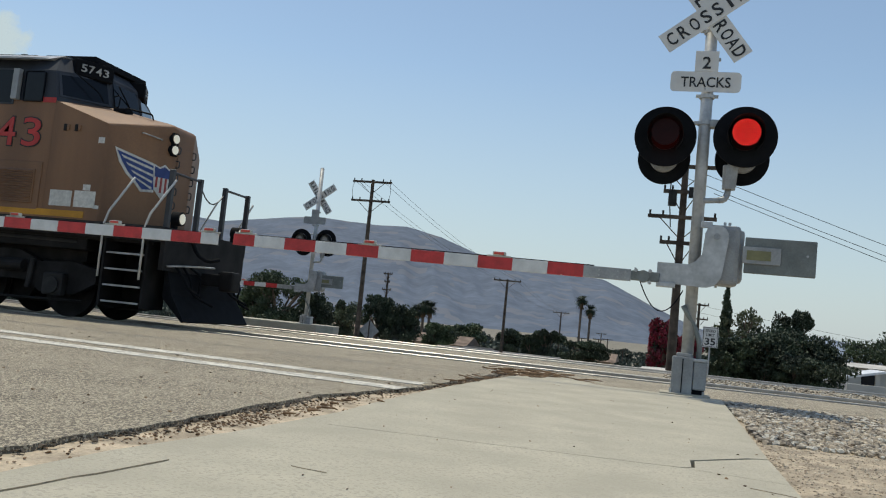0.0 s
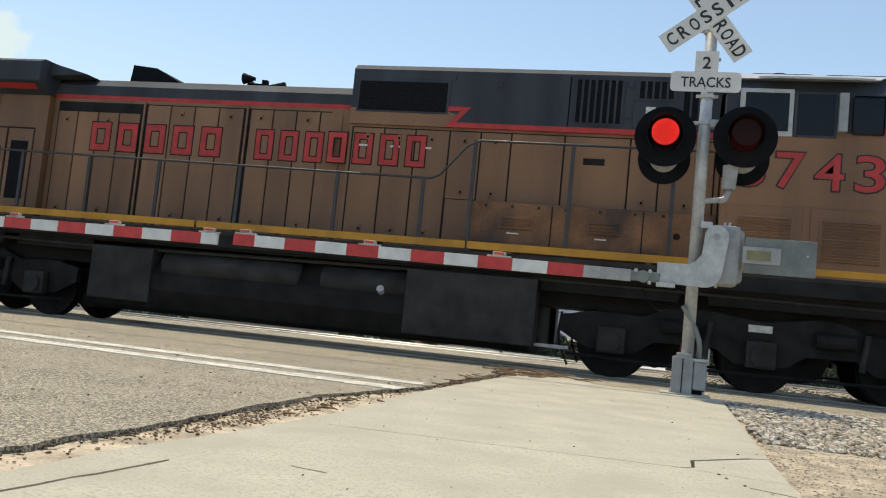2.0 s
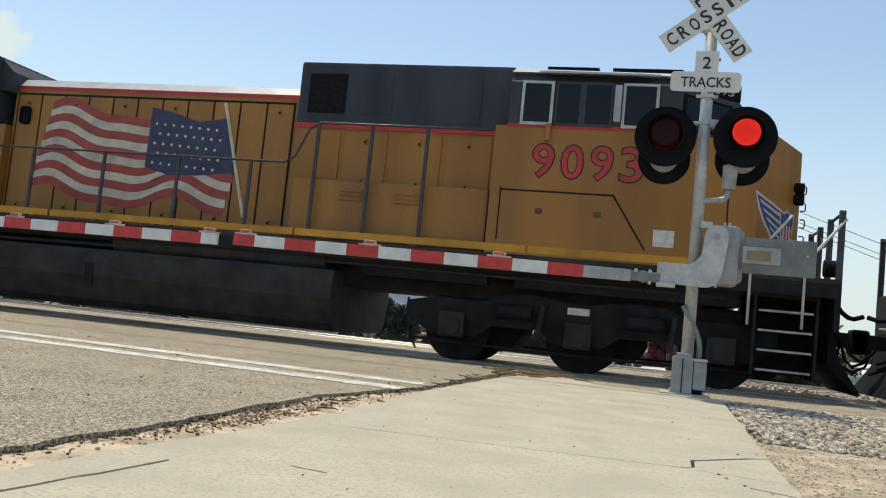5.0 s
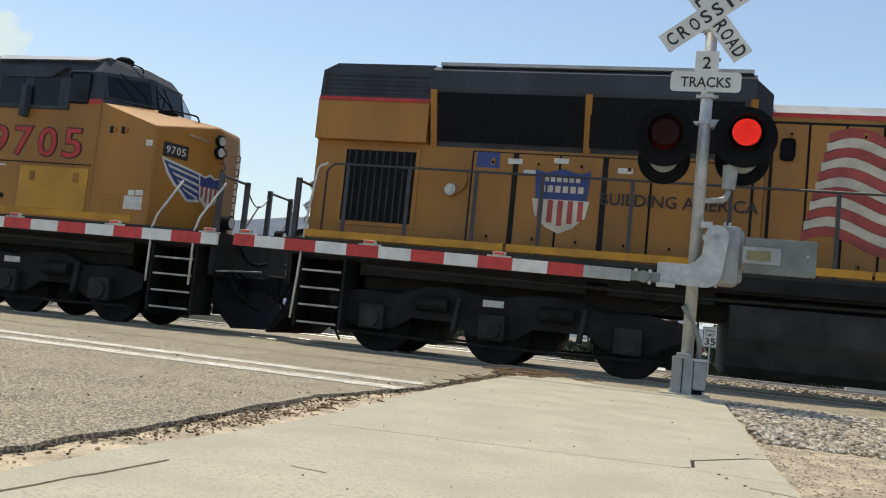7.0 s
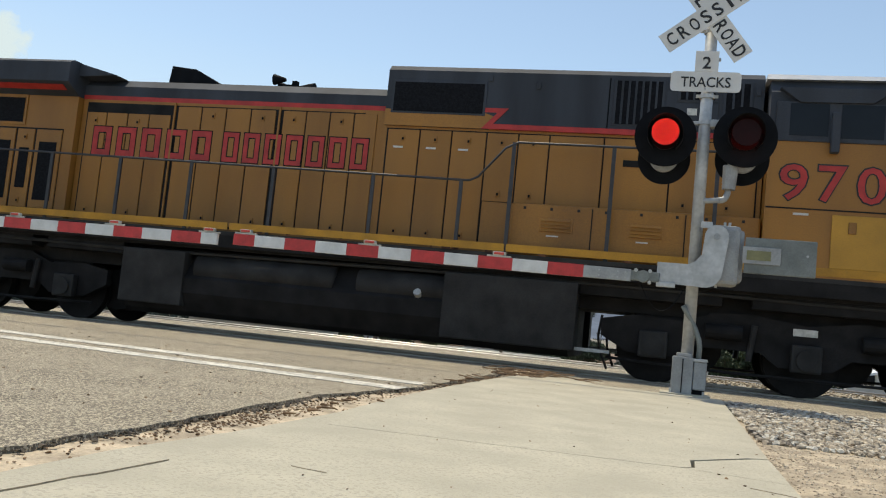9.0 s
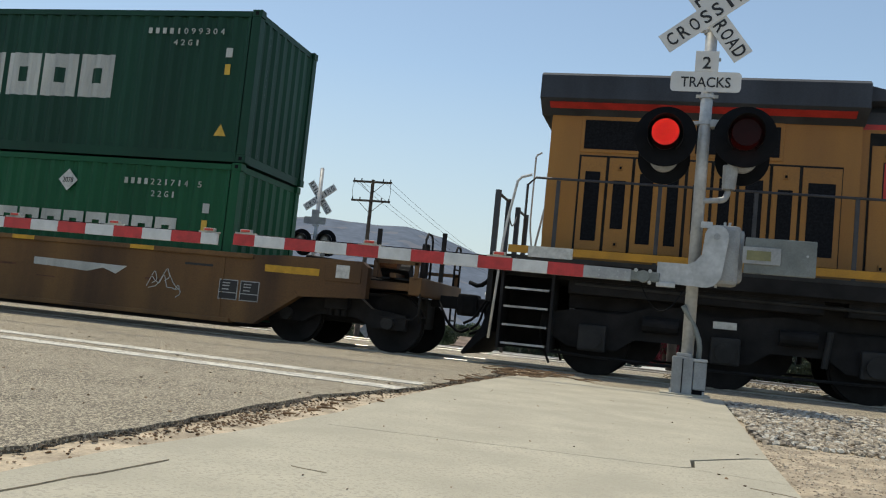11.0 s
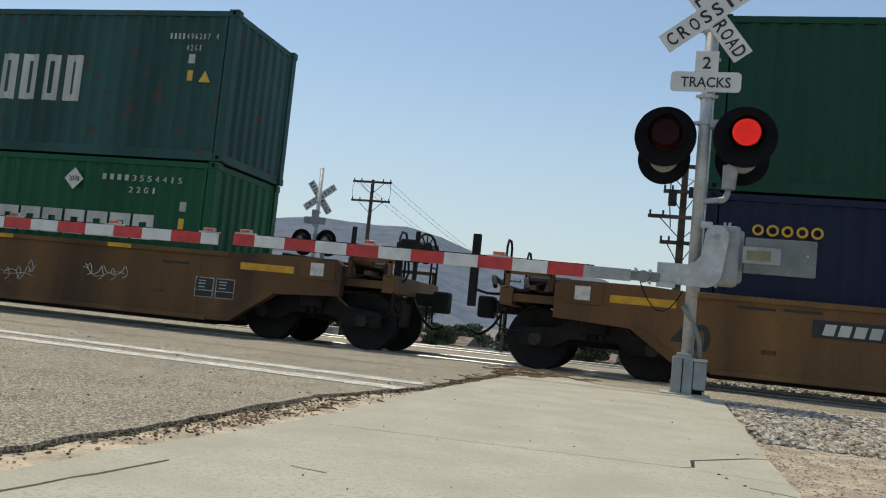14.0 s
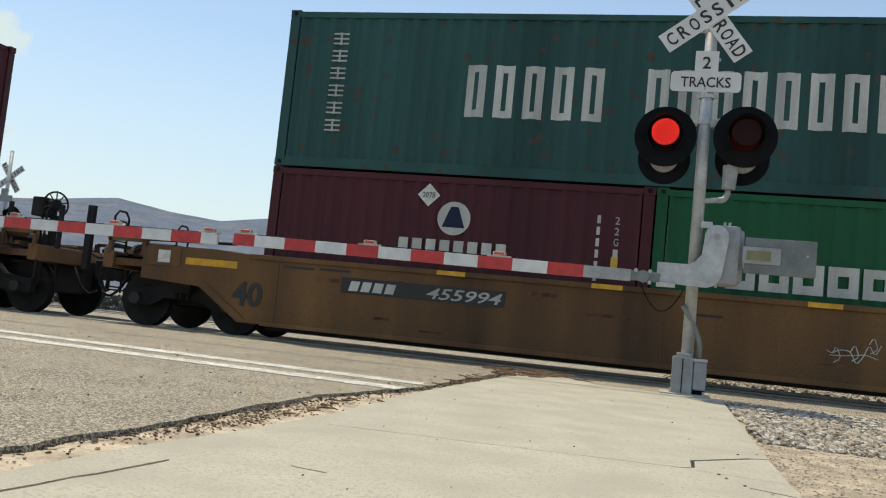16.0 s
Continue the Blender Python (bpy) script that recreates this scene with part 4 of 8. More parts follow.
def carport():
    t = thing("carport", "white flat carport roof on posts beside a low wall", "carport", pose(0, 0, 0))
    bm = B()
    prism(bm, [(8.9, -1.55), (15.5, -0.05), (15.5, 0.12), (8.9, -1.40)], 70, 75, "y")
    part("roof", bm, mat("white_metal", (0.75, 0.76, 0.78), 0.4, vary=0.06), t, "white metal roof")
    for x, zt in ((11.7, -0.9), (12.5, -0.75), (15.0, -0.2)):
        part("post", bx(x - 0.15, x + 0.15, 70.2, 70.5, -3.2, zt), WALLPALE, t)
    single("block_wall", bx(12.8, 24, 69.4, 69.7, -3.4, -1.0, bev=0.03), WALLPALE, "pale concrete block wall", "wall", kind="structure")
    t = house(14.8, 27, 80, -2.9, 3.1, WALLPALE, "pale house with a low flat roof", WALLPALE, 0.3)


def build_distance():
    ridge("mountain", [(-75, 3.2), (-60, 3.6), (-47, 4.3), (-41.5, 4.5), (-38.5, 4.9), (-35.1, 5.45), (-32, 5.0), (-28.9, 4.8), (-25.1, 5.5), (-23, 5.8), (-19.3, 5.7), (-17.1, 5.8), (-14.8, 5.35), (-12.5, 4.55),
                       (-8.1, 3.95), (-4.1, 3.6), (-1.2, 2.3), (0.6, 1.55), (4.1, 0.3), (7, -0.5), (9, -0.9)], 2000, 4100, -50, MOUNTAIN, "blue-grey mountain slope, haze painted in, with pale scars", 24, 2.0)
    ridge("mountain", [(-12, 0.8), (-2, 1.0), (3, 1.1), (6, 0.8), (7.6, 0.85), (8.8, 1.2), (9.7, 1.15), (11, 0.95), (12.4, 0.8), (16, 1.3), (24, 1.5), (40, 2.0)], 3600, 4600, -60, MOUNTAINFAR, "distant mountain ridge, paled by painted-in haze", 20, 5.0)
    ridge("hill", [(4, -1.0), (6.5, -0.2), (8.5, 0.25), (10, 0.15), (12, -0.1), (16, 0.3), (26, 0.5)], 1500, 2600, -40, MOUNTAIN, "low hill with haze painted into its colour", 10, 8.0)
    cloud(-1672, 1790, 590, 108, 110, "bright white cumulus cloud in a pale sky")
    cloud(-1720, 1750, 360, 170, 60, "faint low white cloud over the mountains")
    far_woods()
    road_sign()
    carport()
    single("block_wall", bx(-20.5, -9.0, 80, 80.3, -3.2, -1.68, bev=0.03), WALLPALE, "long pale garden wall beyond the tracks", "wall", kind="structure")
    single("concrete_ramp", prism(B(), [(-1.2, -0.7), (0.7, -0.7), (0.7, -0.29), (-0.75, -0.33)], 30, 33, "y"), WALLPALE, "pale concrete loading ramp", "ramp", kind="structure")
    house(-29, -23, 102, -3.7, 1.6, WALLTAN, "tan house with a low brown roof", rise=1.0)
    house(-22, -19.5, 98, -3.6, 1.3, UNDERGREY, "low dark grey garden shed", UNDERGREY, 0.25)
    house(-9.5, -5.5, 96, -3.4, 1.4, WALLTAN, "tan house with a low brown roof", rise=0.8)
    house(-40, -33, 95, -3.5, 1.6, WALLPALE, "pale house with a low brown roof", rise=1.0)
    leafy_tree(-31.9, 62, -1.95, 2.8, 3.6, LEAFDARK, "dense dark green shrub beyond the tracks")
    leafy_tree(-26.7, 58, -1.77, 4.4, 4.2, LEAF, "broad green tree beyond the far signal")
    leafy_tree(-27.6, 66, -2.12, 3.3, 3.1, LEAFDARK, "dark green tree beside the far signal")
    leafy_tree(-27.8, 75, -2.53, 3.7, 2.7, LEAFPALE, "dusty olive green tree")
    leafy_tree(-26.5, 80, -2.75, 4.8, 3.1, LEAFDARK, "tall dark narrow-topped tree")
    leafy_tree(-23.4, 78, -2.67, 4.1, 2.8, LEAFDARK, "dark green crowded tree")
    leafy_tree(-24.7, 95, -3.43, 3.3, 1.8, LEAF, "small rounded green tree")
    leafy_tree(-24.2, 110, -4.10, 4.3, 5.3, LEAF, "wide green tree by a house")
    leafy_tree(-17.9, 105, -3.88, 4.1, 3.5, LEAFDARK, "rounded dark green tree")
    leafy_tree(-14.5, 100, -3.65, 3.5, 2.6, LEAFDARK, "low dark green shrub by a wall")
    leafy_tree(-12.8, 100, -3.65, 4.0, 3.4, LEAFDARK, "rounded dark green tree")
    leafy_tree(-7.3, 90, -3.21, 3.0, 4.9, LEAFDARK, "wide dark green hedge of shrubs")
    leafy_tree(-0.1, 42, -1.04, 2.5, 1.3, FLOWER, "red flowering bougainvillea bush")
    leafy_tree(1.1, 44, -1.14, 2.0, 1.4, FLOWER, "low red flowering bougainvillea shrub")
    leafy_tree(2.9, 46, -1.23, 2.2, 2.3, LEAF, "mixed green hedge of shrubs")
    leafy_tree(3.4, 47, -1.3, 2.3, 2.2, LEAFDARK, "dark green hedge of shrubs")
    leafy_tree(5.0, 46.5, -1.3, 2.7, 3.0, LEAFDARK, "dense dark green tree")
    leafy_tree(7.3, 47.5, -1.35, 2.5, 2.6, LEAFDARK, "dense dark green tree")
    leafy_tree(6.2, 46, -1.3, 1.9, 4.2, LEAFDARK, "low dark green hedge of shrubs")
    leafy_tree(-29.3, 60, -1.9, 3.9, 3.2, LEAF, "broad dusty green tree")
    leafy_tree(-24.6, 60, -1.85, 3.3, 2.6, LEAFDARK, "dark green tree by the road")
    leafy_tree(-21.6, 84, -2.9, 2.9, 3.0, LEAF, "green hedge of shrubs")
    open_tree(4.5, 60, -1.85, 5.4, 3.4, LEAFPALE, "thin airy pale green tree")
    leafy_tree(6.0, 48, -1.31, 3.0, 4.4, LEAFDARK, "large dense dark green tree")
    leafy_tree(6.4, 50, -1.41, 4.1, 1.8, LEAFDARK, "tall dark green tree crown")
    leafy_tree(19.6, 95, -3.55, 6.1, 5.7, LEAF, "green tree behind the carport")
    leafy_tree(22.2, 90, -3.35, 6.6, 5.7, LEAFDARK, "dark green tree behind the carport")
    cypress(3.6, 60, -1.85, 6.4, 0.7, LEAFDARK, "slender dark green cypress tree")
    palm(-14.2, 150, -5.90, 13.1, "tall fan palm with a shaggy crown")
    palm(-12.6, 150, -5.90, 11.7, "fan palm with a shaggy crown")
    palm(-34.1, 120, -4.55, 7.0, "short green fan palm tree")
    palm(-33.2, 120, -4.55, 7.8, "tall green fan palm tree")
    palm(-32.3, 120, -4.55, 7.7, "slim green fan palm tree")
    utility_pole(-17.8, 50, -1.41, 10.0, 2, 2.45)
    utility_pole(-14.1, 78, -2.67, 7.5, 1, 2.5)
    utility_pole(-15.7, 135, -5.23, 8.9, 1, 2.5)
    utility_pole(-17.3, 190, -6.11, 6.0, 1, 2.2)
    utility_pole(-12.5, 200, -6.15, 6.3, 1, 2.4)
    utility_pole(-10.8, 240, -6.31, 4.1, 1, 2.4)
    utility_pole(-14.7, 210, -6.19, 7.5, 1, 2.4)
    utility_pole(-29.2, 90, -3.21, 8.3, 3, 1.0)
    utility_pole(0.2, 30, -0.51, 7.1, 4, 2.2)
    utility_pole(2.4, 75, -2.53, 6.6, 2, 1.5)
    utility_pole(-12.3, 170, -6.03, 6.1, 1, 2.0)
    # overhead wires
    for q in (-1.15, -0.7, 0.7, 1.15):
        span((-17.8 + q, 49.9, 8.5), (-14.1 + q, 77.9, 4.85), 0.5)
        span((-14.1 + q, 77.9, 4.85), (-15.7 + q, 134.9, 3.7), 0.6)
    for q, zz in ((-0.9, 6.4), (0.4, 6.3), (0.95, 5.6)):
        span((0.2 + q, 29.9, zz), (26 + q, 33, zz - 7.5), 0.3)
    for zz in (3.9, 3.3):
        span((2.4, 75, zz), (40, 80, zz - 2.8), 0.6)


# ---- the train ----
TRAIN = []     # things that move with the train: thing, place along the train, height
WHEELS = []    # wheelsets: part, place along its thing, radius


def wheelset(parent, x, r):
    """Two flanged wheels on an axle; turns about its own axle."""
    key = "wheelset_%d" % round(r * 100)
    me = bpy.data.meshes.get(key)
    if not me:
        bm = B()
        cyl(bm, (0, -0.72, 0), (0, 0.72, 0), 0.09, 12)
        for s in (-1, 1):
            cyl(bm, (0, s * 0.66, 0), (0, s * 0.79, 0), r, 32)
            cyl(bm, (0, s * 0.66, 0), (0, s * 0.69, 0), r + 0.028, 32)
            cyl(bm, (0, s * 0.79, 0), (0, s * 0.84, 0), r * 0.3, 14)
            for k in range(5):
                a = 2 * math.pi * k / 5
                cyl(bm, (r * 0.55 * math.cos(a), s * 0.79, r * 0.55 * math.sin(a)), (r * 0.55 * math.cos(a), s * 0.795, r * 0.55 * math.sin(a)), r * 0.13, 8)
        me = bpy.data.meshes.new(key)
        bm.to_mesh(me)
        bm.free()
        me.materials.append(UNDER)
    ob = new("wheelset", me)
    ob.parent = parent
    ob.matrix_basis = pose(x, 0, r)
    WHEELS.append((ob, x, r))
    return ob


def loco_truck(parent, xc, xs, flat):
    """Three-axle bogie side frames, journals, springs and brake gear."""
    for s in (-1, 1):
        y0, y1 = (s * 1.02, s * 1.16)
        bm = B()
        lo, hi = xs[0] - 0.75, xs[2] + 0.75
        pts = [(lo, 0.62), (xs[0] - 0.35, 0.40), (xs[0] + 0.35, 0.40), (xs[0] + 0.6, 0.58), (xs[1] - 0.6, 0.58), (xs[1] - 0.35, 0.40), (xs[1] + 0.35, 0.40),
               (xs[1] + 0.6, 0.58), (xs[2] - 0.6, 0.58), (xs[2] - 0.35, 0.40), (xs[2] + 0.35, 0.40), (hi, 0.62),
               (hi, 0.86), (xs[2] + 0.3, 0.95), (xs[2] - 0.4, 0.92), (xs[2] - 0.8, 1.08), (xs[1] + 0.7, 1.10), (xs[1], 1.0), (xs[1] - 0.7, 1.10), (xs[0] + 0.8, 1.08), (xs[0] + 0.4, 0.92), (xs[0] - 0.3, 0.95), (lo, 0.86)]
        prism(bm, pts, min(y0, y1), max(y0, y1), "y")
        fr = part("side_frame", bm, UNDER, parent)
        for x in xs:
            part("journal_box", bx(x - 0.20, x + 0.20, min(s * 1.16, s * 1.30), max(s * 1.16, s * 1.30), 0.36, 0.74, bev=0.03), UNDERGREY, fr)
            part("bearing_cap", cyl(B(), (x, s * 1.30, 0.53), (x, s * 1.34, 0.53), 0.14, 18), UNDERGREY, fr)
        for x in (xs[0] + 1.0, xs[1] + 1.0):
            part("brake_cylinder", cyl(B(), (x - 0.3, s * 1.22, 0.82), (x + 0.2, s * 1.22, 0.82), 0.11, 14), UNDER, fr)
            part("damper", cyl(B(), (x + 0.3, s * 1.22, 0.45), (x + 0.36, s * 1.22, 0.95), 0.045, 10), UNDERGREY, fr)
        part("brake_rod", tube(B(), [(lo + 0.1, s * 1.22, 0.30), (xs[0] + 1.0, s * 1.2, 0.26), (xs[1] + 1, s * 1.2, 0.27), (hi - 0.2, s * 1.2, 0.3)], 0.022, 6), UNDER, fr)
        part("sand_pipe", tube(B(), [(lo, s * 1.1, 0.9), (lo - 0.06, s * 0.95, 0.5), (lo + 0.1, s * 0.8, 0.12)], 0.02, 6), UNDERGREY, fr)
        part("builder_plate", bx(xs[1] - 0.18, xs[1] + 0.14, s * 1.175 - 0.004, s * 1.175 + 0.004, 0.86, 0.96), WHITEPAPER, fr)
    part("bogie_bolster", bx(xs[0] - 0.3, xs[2] + 0.3, -0.95, 0.95, 0.75, 1.15, bev=0.04), UNDER, parent)
    for x in xs:
        wheelset(parent, x, 0.51)
        part("traction_motor", cyl(B(), (x + 0.62, -0.6, 0.56), (x + 0.62, 0.6, 0.56), 0.36, 14), UNDER, parent)


def handrail(parent, pts, posts, y, foot, material, top_material=None):
    r = part("handrail", tube(B(), [(x, y, z) for x, z in pts], 0.019, 8), top_material or material, parent, "", True)
    for x, z in posts:
        part("handrail_post", bx(x - 0.028, x + 0.028, y - 0.014, y + 0.014, foot, z), material, parent)
    return r


def louvre(parent, x0, x1, z0, z1, y, material, n, name="louvre"):
    g = part(name, bx(x0, x1, y - 0.010, y + 0.01, z0, z1, bev=0.004), material, parent)
    for k in range(n):
        z = z0 + (k + 0.5) * (z1 - z0) / n
        h = (z1 - z0) / n * 0.33
        bm = B()
        prism(bm, [(y - 0.010, z + h), (y - 0.030, z - h), (y - 0.024, z - h - 0.004), (y - 0.010, z + h - 0.012)], x0 + 0.03, x1 - 0.03, "x")
        part("slat", bm, material, g)
    return g


WAVE = ((0.0, 0.0), (0.13, 0.0), (0.37, 0.036), (0.63, 0.036), (0.87, 0.0), (1.0, 0.0))


def painted(bm, x0, x1, z0, z1, y, length=12.192):
    """Paint that follows the corrugations of a container's near wall."""
    run = length - 0.36
    p = run / int(run / 0.278)
    xs = [x0] + [0.18 + (k + f) * p for k in range(int(run / 0.278)) for f, _ in WAVE[1:5] if x0 < 0.18 + (k + f) * p < x1] + [x1]
    rows = []
    for x in xs:
        f = ((x - 0.18) / p) % 1.0
        d = float(np.interp(f, [a for a, _ in WAVE], [b for _, b in WAVE]))
        yy = y + 0.013 + d - 0.004
        rows.append((bm.verts.new((x, yy, z0)), bm.verts.new((x, yy, z1))))
    for a, b in zip(rows, rows[1:]):
        bm.faces.new((a[0], b[0], b[1], a[1]))


def ring_shapes(parent, name, x0, x1, z0, z1, count, y, material, hollow=0.0, gaps=(), pad=0.16, slant=0.0, step=None, wavy=False, outline=None):
    """A painted row of plain letter-sized frames; hollow is the stroke's share of the width, 0 for solid blocks."""
    w = (x1 - x0) / count
    for k in range(count):
        if k in gaps:
            continue
        a, b = x0 + w * (k + pad / 2), x0 + w * (k + 1 - pad / 2)
        if step and b > step[0]:
            y = step[1]
        def bars(bm, a, b, lo, hi, t, yy):
            if t <= 0:
                pieces = ((a, b, lo, hi),)
            else:
                pieces = ((a, a + t, lo, hi), (b - t, b, lo, hi), (a + t, b - t, hi - t, hi), (a + t, b - t, lo, lo + t))
            for p, q, r, u in pieces:
                if wavy:
                    painted(bm, p, q, r, u, yy)
                else:
                    box(bm, p, q, yy - 0.003, yy + 0.003, r, u)
            if slant:
                for v in bm.verts:
                    v.co.x += (v.co.z - z0) * slant
            return bm
        t = (b - a) * hollow
        ob = part(name, bars(B(), a, b, z0, z1, t, y), material, parent)
        if outline and t > 0:
            part("outline", bars(B(), a - 0.018, b + 0.018, z0 - 0.018, z1 + 0.018, t + 0.036, y + 0.004), outline, ob)


def emblem_wing(parent, x, z, y, turn):
    """Winged emblem: a blue wing with pale feather bars and a striped shield."""
    m = Matrix.Translation((x, y, z)) @ turn
    def put(name, bm, material):
        part(name, bm, material, parent).matrix_basis = m
    put("wing_outline", prism(B(), [(-1.06, 0.46), (-0.2, 0.31), (0.0, 0.27), (0.0, -0.32), (-0.33, -0.35), (-0.52, -0.18), (-0.73, -0.04), (-0.93, 0.18)], -0.002, 0.004, "y"), WHITEPAPER)
    put("shield_outline", prism(B(), [(-0.08, 0.27), (0.10, 0.24), (0.22, 0.31), (0.34, 0.24), (0.52, 0.27), (0.49, 0.0), (0.45, -0.24), (0.22, -0.45), (-0.01, -0.24)], -0.006, 0.004, "y"), WHITEPAPER)
    put("wing", prism(B(), [(-1.0, 0.40), (-0.2, 0.26), (0.0, 0.22), (0.0, -0.26), (-0.30, -0.30), (-0.48, -0.14), (-0.68, 0.0), (-0.86, 0.20)], -0.004, 0.004, "y"), BLUE)
    for k in range(4):
        a = -0.90 + 0.14 * k
        zt = 0.30 - 0.135 * k
        put("wing_bar", prism(B(), [(a, zt + 0.03), (-0.06, zt - 0.115), (-0.06, zt - 0.165), (a + 0.06, zt - 0.025)], -0.008, -0.004, "y"), WHITEPAPER)
    put("shield", prism(B(), [(-0.04, 0.24), (0.10, 0.20), (0.22, 0.26), (0.34, 0.20), (0.48, 0.24), (0.46, 0.02), (-0.02, 0.02)], -0.010, -0.004, "y"), BLUE)
    put("shield_field", prism(B(), [(-0.02, 0.02), (0.46, 0.02), (0.42, -0.22), (0.22, -0.40), (0.02, -0.22)], -0.009, -0.004, "y"), WHITEPAPER)
    for k in range(4):
        c = 0.04 + 0.12 * k
        put("shield_bar", bx(c - 0.026, c + 0.026, -0.013, -0.009, -0.20 - 0.1 * (1.5 - abs(k - 1.5)), 0.02), FLAGRED)


def steps_well(parent, xa, xb, s, sign):
    """Corner stairwell with five treads."""
    well = part("step_well", bx(xa, xb, s * 0.80 - 0.02, s * 0.80 + 0.02, 0.30, 1.62), UNDER, parent)
    for k in range(5):
        z = 0.36 + 0.27 * k
        part("tread", bx(xa + 0.05, xb - 0.05, min(s * 1.42, s * 0.85), max(s * 1.42, s * 0.85), z - 0.015, z), UNDER, well)
        part("tread_edge", bx(xa + 0.05, xb - 0.05, s * 1.435 - 0.012, s * 1.435 + 0.012, z - 0.018, z + 0.012), TREAD, well)
    for x in (xa, xb):
        part("stringer", bx(x - 0.02, x + 0.02, min(s * 1.45, s * 0.8), max(s * 1.45, s * 0.8), 0.28, 1.62), UNDER, well)


def loco_common(loco, paint, front, length=22.0):
    """Frame, platforms, couplers and steps; front is the extra length of the front platform."""
    rng = random.Random(length * 7 + len(TRAIN))
    for k in range(16):
        x, z = rng.uniform(5.8, 16.5), rng.uniform(1.80, 2.4)
        part("rust_patch", bx(x, x + rng.uniform(0.03, 0.14), -1.512, -1.506, 1.655, 1.655 + rng.uniform(0.03, 0.1)), RUST, loco)
    x0, x1 = 0.55, length - 0.55 + front
    part("frame", bx(x0 + 0.2, x1 - 0.2, -1.35, 1.35, 1.36, 1.60), UNDER, loco)
    part("underbody", bx(1.7, x1 - 1.7, -0.98, 0.98, 0.98, 1.38), UNDER, loco)
    for s in (-1, 1):
        for a, b in ((1.7, 5.2), (5.5, 7.0), (14.6, 16.6), (17.0, 20.2)):
            part("air_duct", bx(a, b, s * 1.15 - 0.16, s * 1.15 + 0.16, 1.17, 1.38, bev=0.03), UNDER, loco)
        part("pipe_run", tube(B(), [(1.8, s * 1.3, 1.32), (7.0, s * 1.32, 1.26), (14.4, s * 1.32, 1.34), (20.0, s * 1.3, 1.3)], 0.03, 6), UNDERGREY, loco)
    part("walkway", bx(x0, x1, -1.50, 1.50, 1.60, 1.66), UNDERGREY, loco)
    for s in (-1, 1):
        a = x0 + 0.25
        for b, gap in ((4.0, 0.05), (9.0, 0.04), (13.5, 0.03), (17.2, 0.04), (x1 - 1.5, 0)):
            part("sill_stripe", bx(a, b - gap, s * 1.505 - 0.008, s * 1.505 + 0.008, 1.69, 1.80), STRIPEYEL, loco, "yellow reflective sill stripe")
            a = b
        part("side_sill", bx(x0, x1, s * 1.48 - 0.015, s * 1.48 + 0.015, 1.40, 1.64), UNDER, loco)
        for xa, xb in ((0.75, 1.5), (length - 1.6 + front, length - 0.8 + front)):
            steps_well(loco, xa, xb, s, 1)
    # plows and end plates
    for e, d in ((0.55, -1), (length - 0.55 + front, 1)):
        part("end_plate", bx(e - 0.04, e + 0.04, -1.40, 1.40, 0.95, 1.66), UNDER, loco)
        bm = B()
        prism(bm, [(e, 0.95), (e + d * 0.12, 0.55), (e + d * 0.40, 0.14), (e + d * 0.36, 0.12), (e - d * 0.05, 0.5), (e - d * 0.05, 0.95)], -1.15, 1.15, "y")
        part("plow", bm, BLACK, loco, "black snow plow")
        part("coupler_shank", bx(min(e, e + d * 0.5), max(e, e + d * 0.5), -0.10, 0.10, 0.78, 1.0, bev=0.02), UNDER, loco)
        part("coupler", bx(min(e + d * 0.42, e + d * 0.68), max(e + d * 0.42, e + d * 0.68), -0.18, 0.16, 0.70, 1.06, bev=0.05), UNDER, loco)
        for k, y in enumerate((-1.0, -0.75, -0.5, 0.5, 0.75, 1.0)):
            part("air_hose", tube(B(), [(e + d * 0.04, y, 1.05), (e + d * (0.14 + 0.05 * (k % 3)), y + 0.04, 0.92 - 0.07 * (k % 2)), (e + d * (0.30 - 0.06 * (k % 3)), y + 0.1 - 0.08 * (k % 2), 0.66 - 0.06 * (k % 3)), (e + d * (0.46 - 0.07 * (k % 2)), y + 0.16, 0.58 - 0.08 * (k % 3))], 0.022, 6), BLACK, loco, "black air hose", True)
        part("jumper_cable", tube(B(), [(e + d * 0.05, -0.6, 1.56), (e + d * 0.16, -0.58, 1.30), (e + d * 0.34, -0.5, 1.18), (e + d * 0.52, -0.4, 1.24)], 0.035, 8), BLACK, loco, "thick black jumper cable", True)
        part("cut_lever", tube(B(), [(e + d * 0.06, -1.3, 1.02), (e + d * 0.14, -0.9, 1.06), (e + d * 0.30, -0.15, 1.10)], 0.016, 6), TREAD, loco, "bent steel uncoupling lever", True)
        # end handrails with chain posts
        for y in (-1.36, -0.45, 0.45, 1.36):
            part("end_post", bx(e - 0.04, e + 0.04, y - 0.035, y + 0.035, 1.66, 2.62), RAILDARK, loco)
        for s in (-1, 1):
            part("end_rail", tube(B(), [(e, s * 1.36, 2.58), (e, s * 0.45, 2.58)], 0.022, 8), RAILDARK, loco)
        part("chain", tube(B(), [(e, -0.45, 2.5), (e, -0.2, 2.3), (e, 0.0, 2.24), (e, 0.2, 2.3), (e, 0.45, 2.5)], 0.012, 6), RAILDARK, loco)


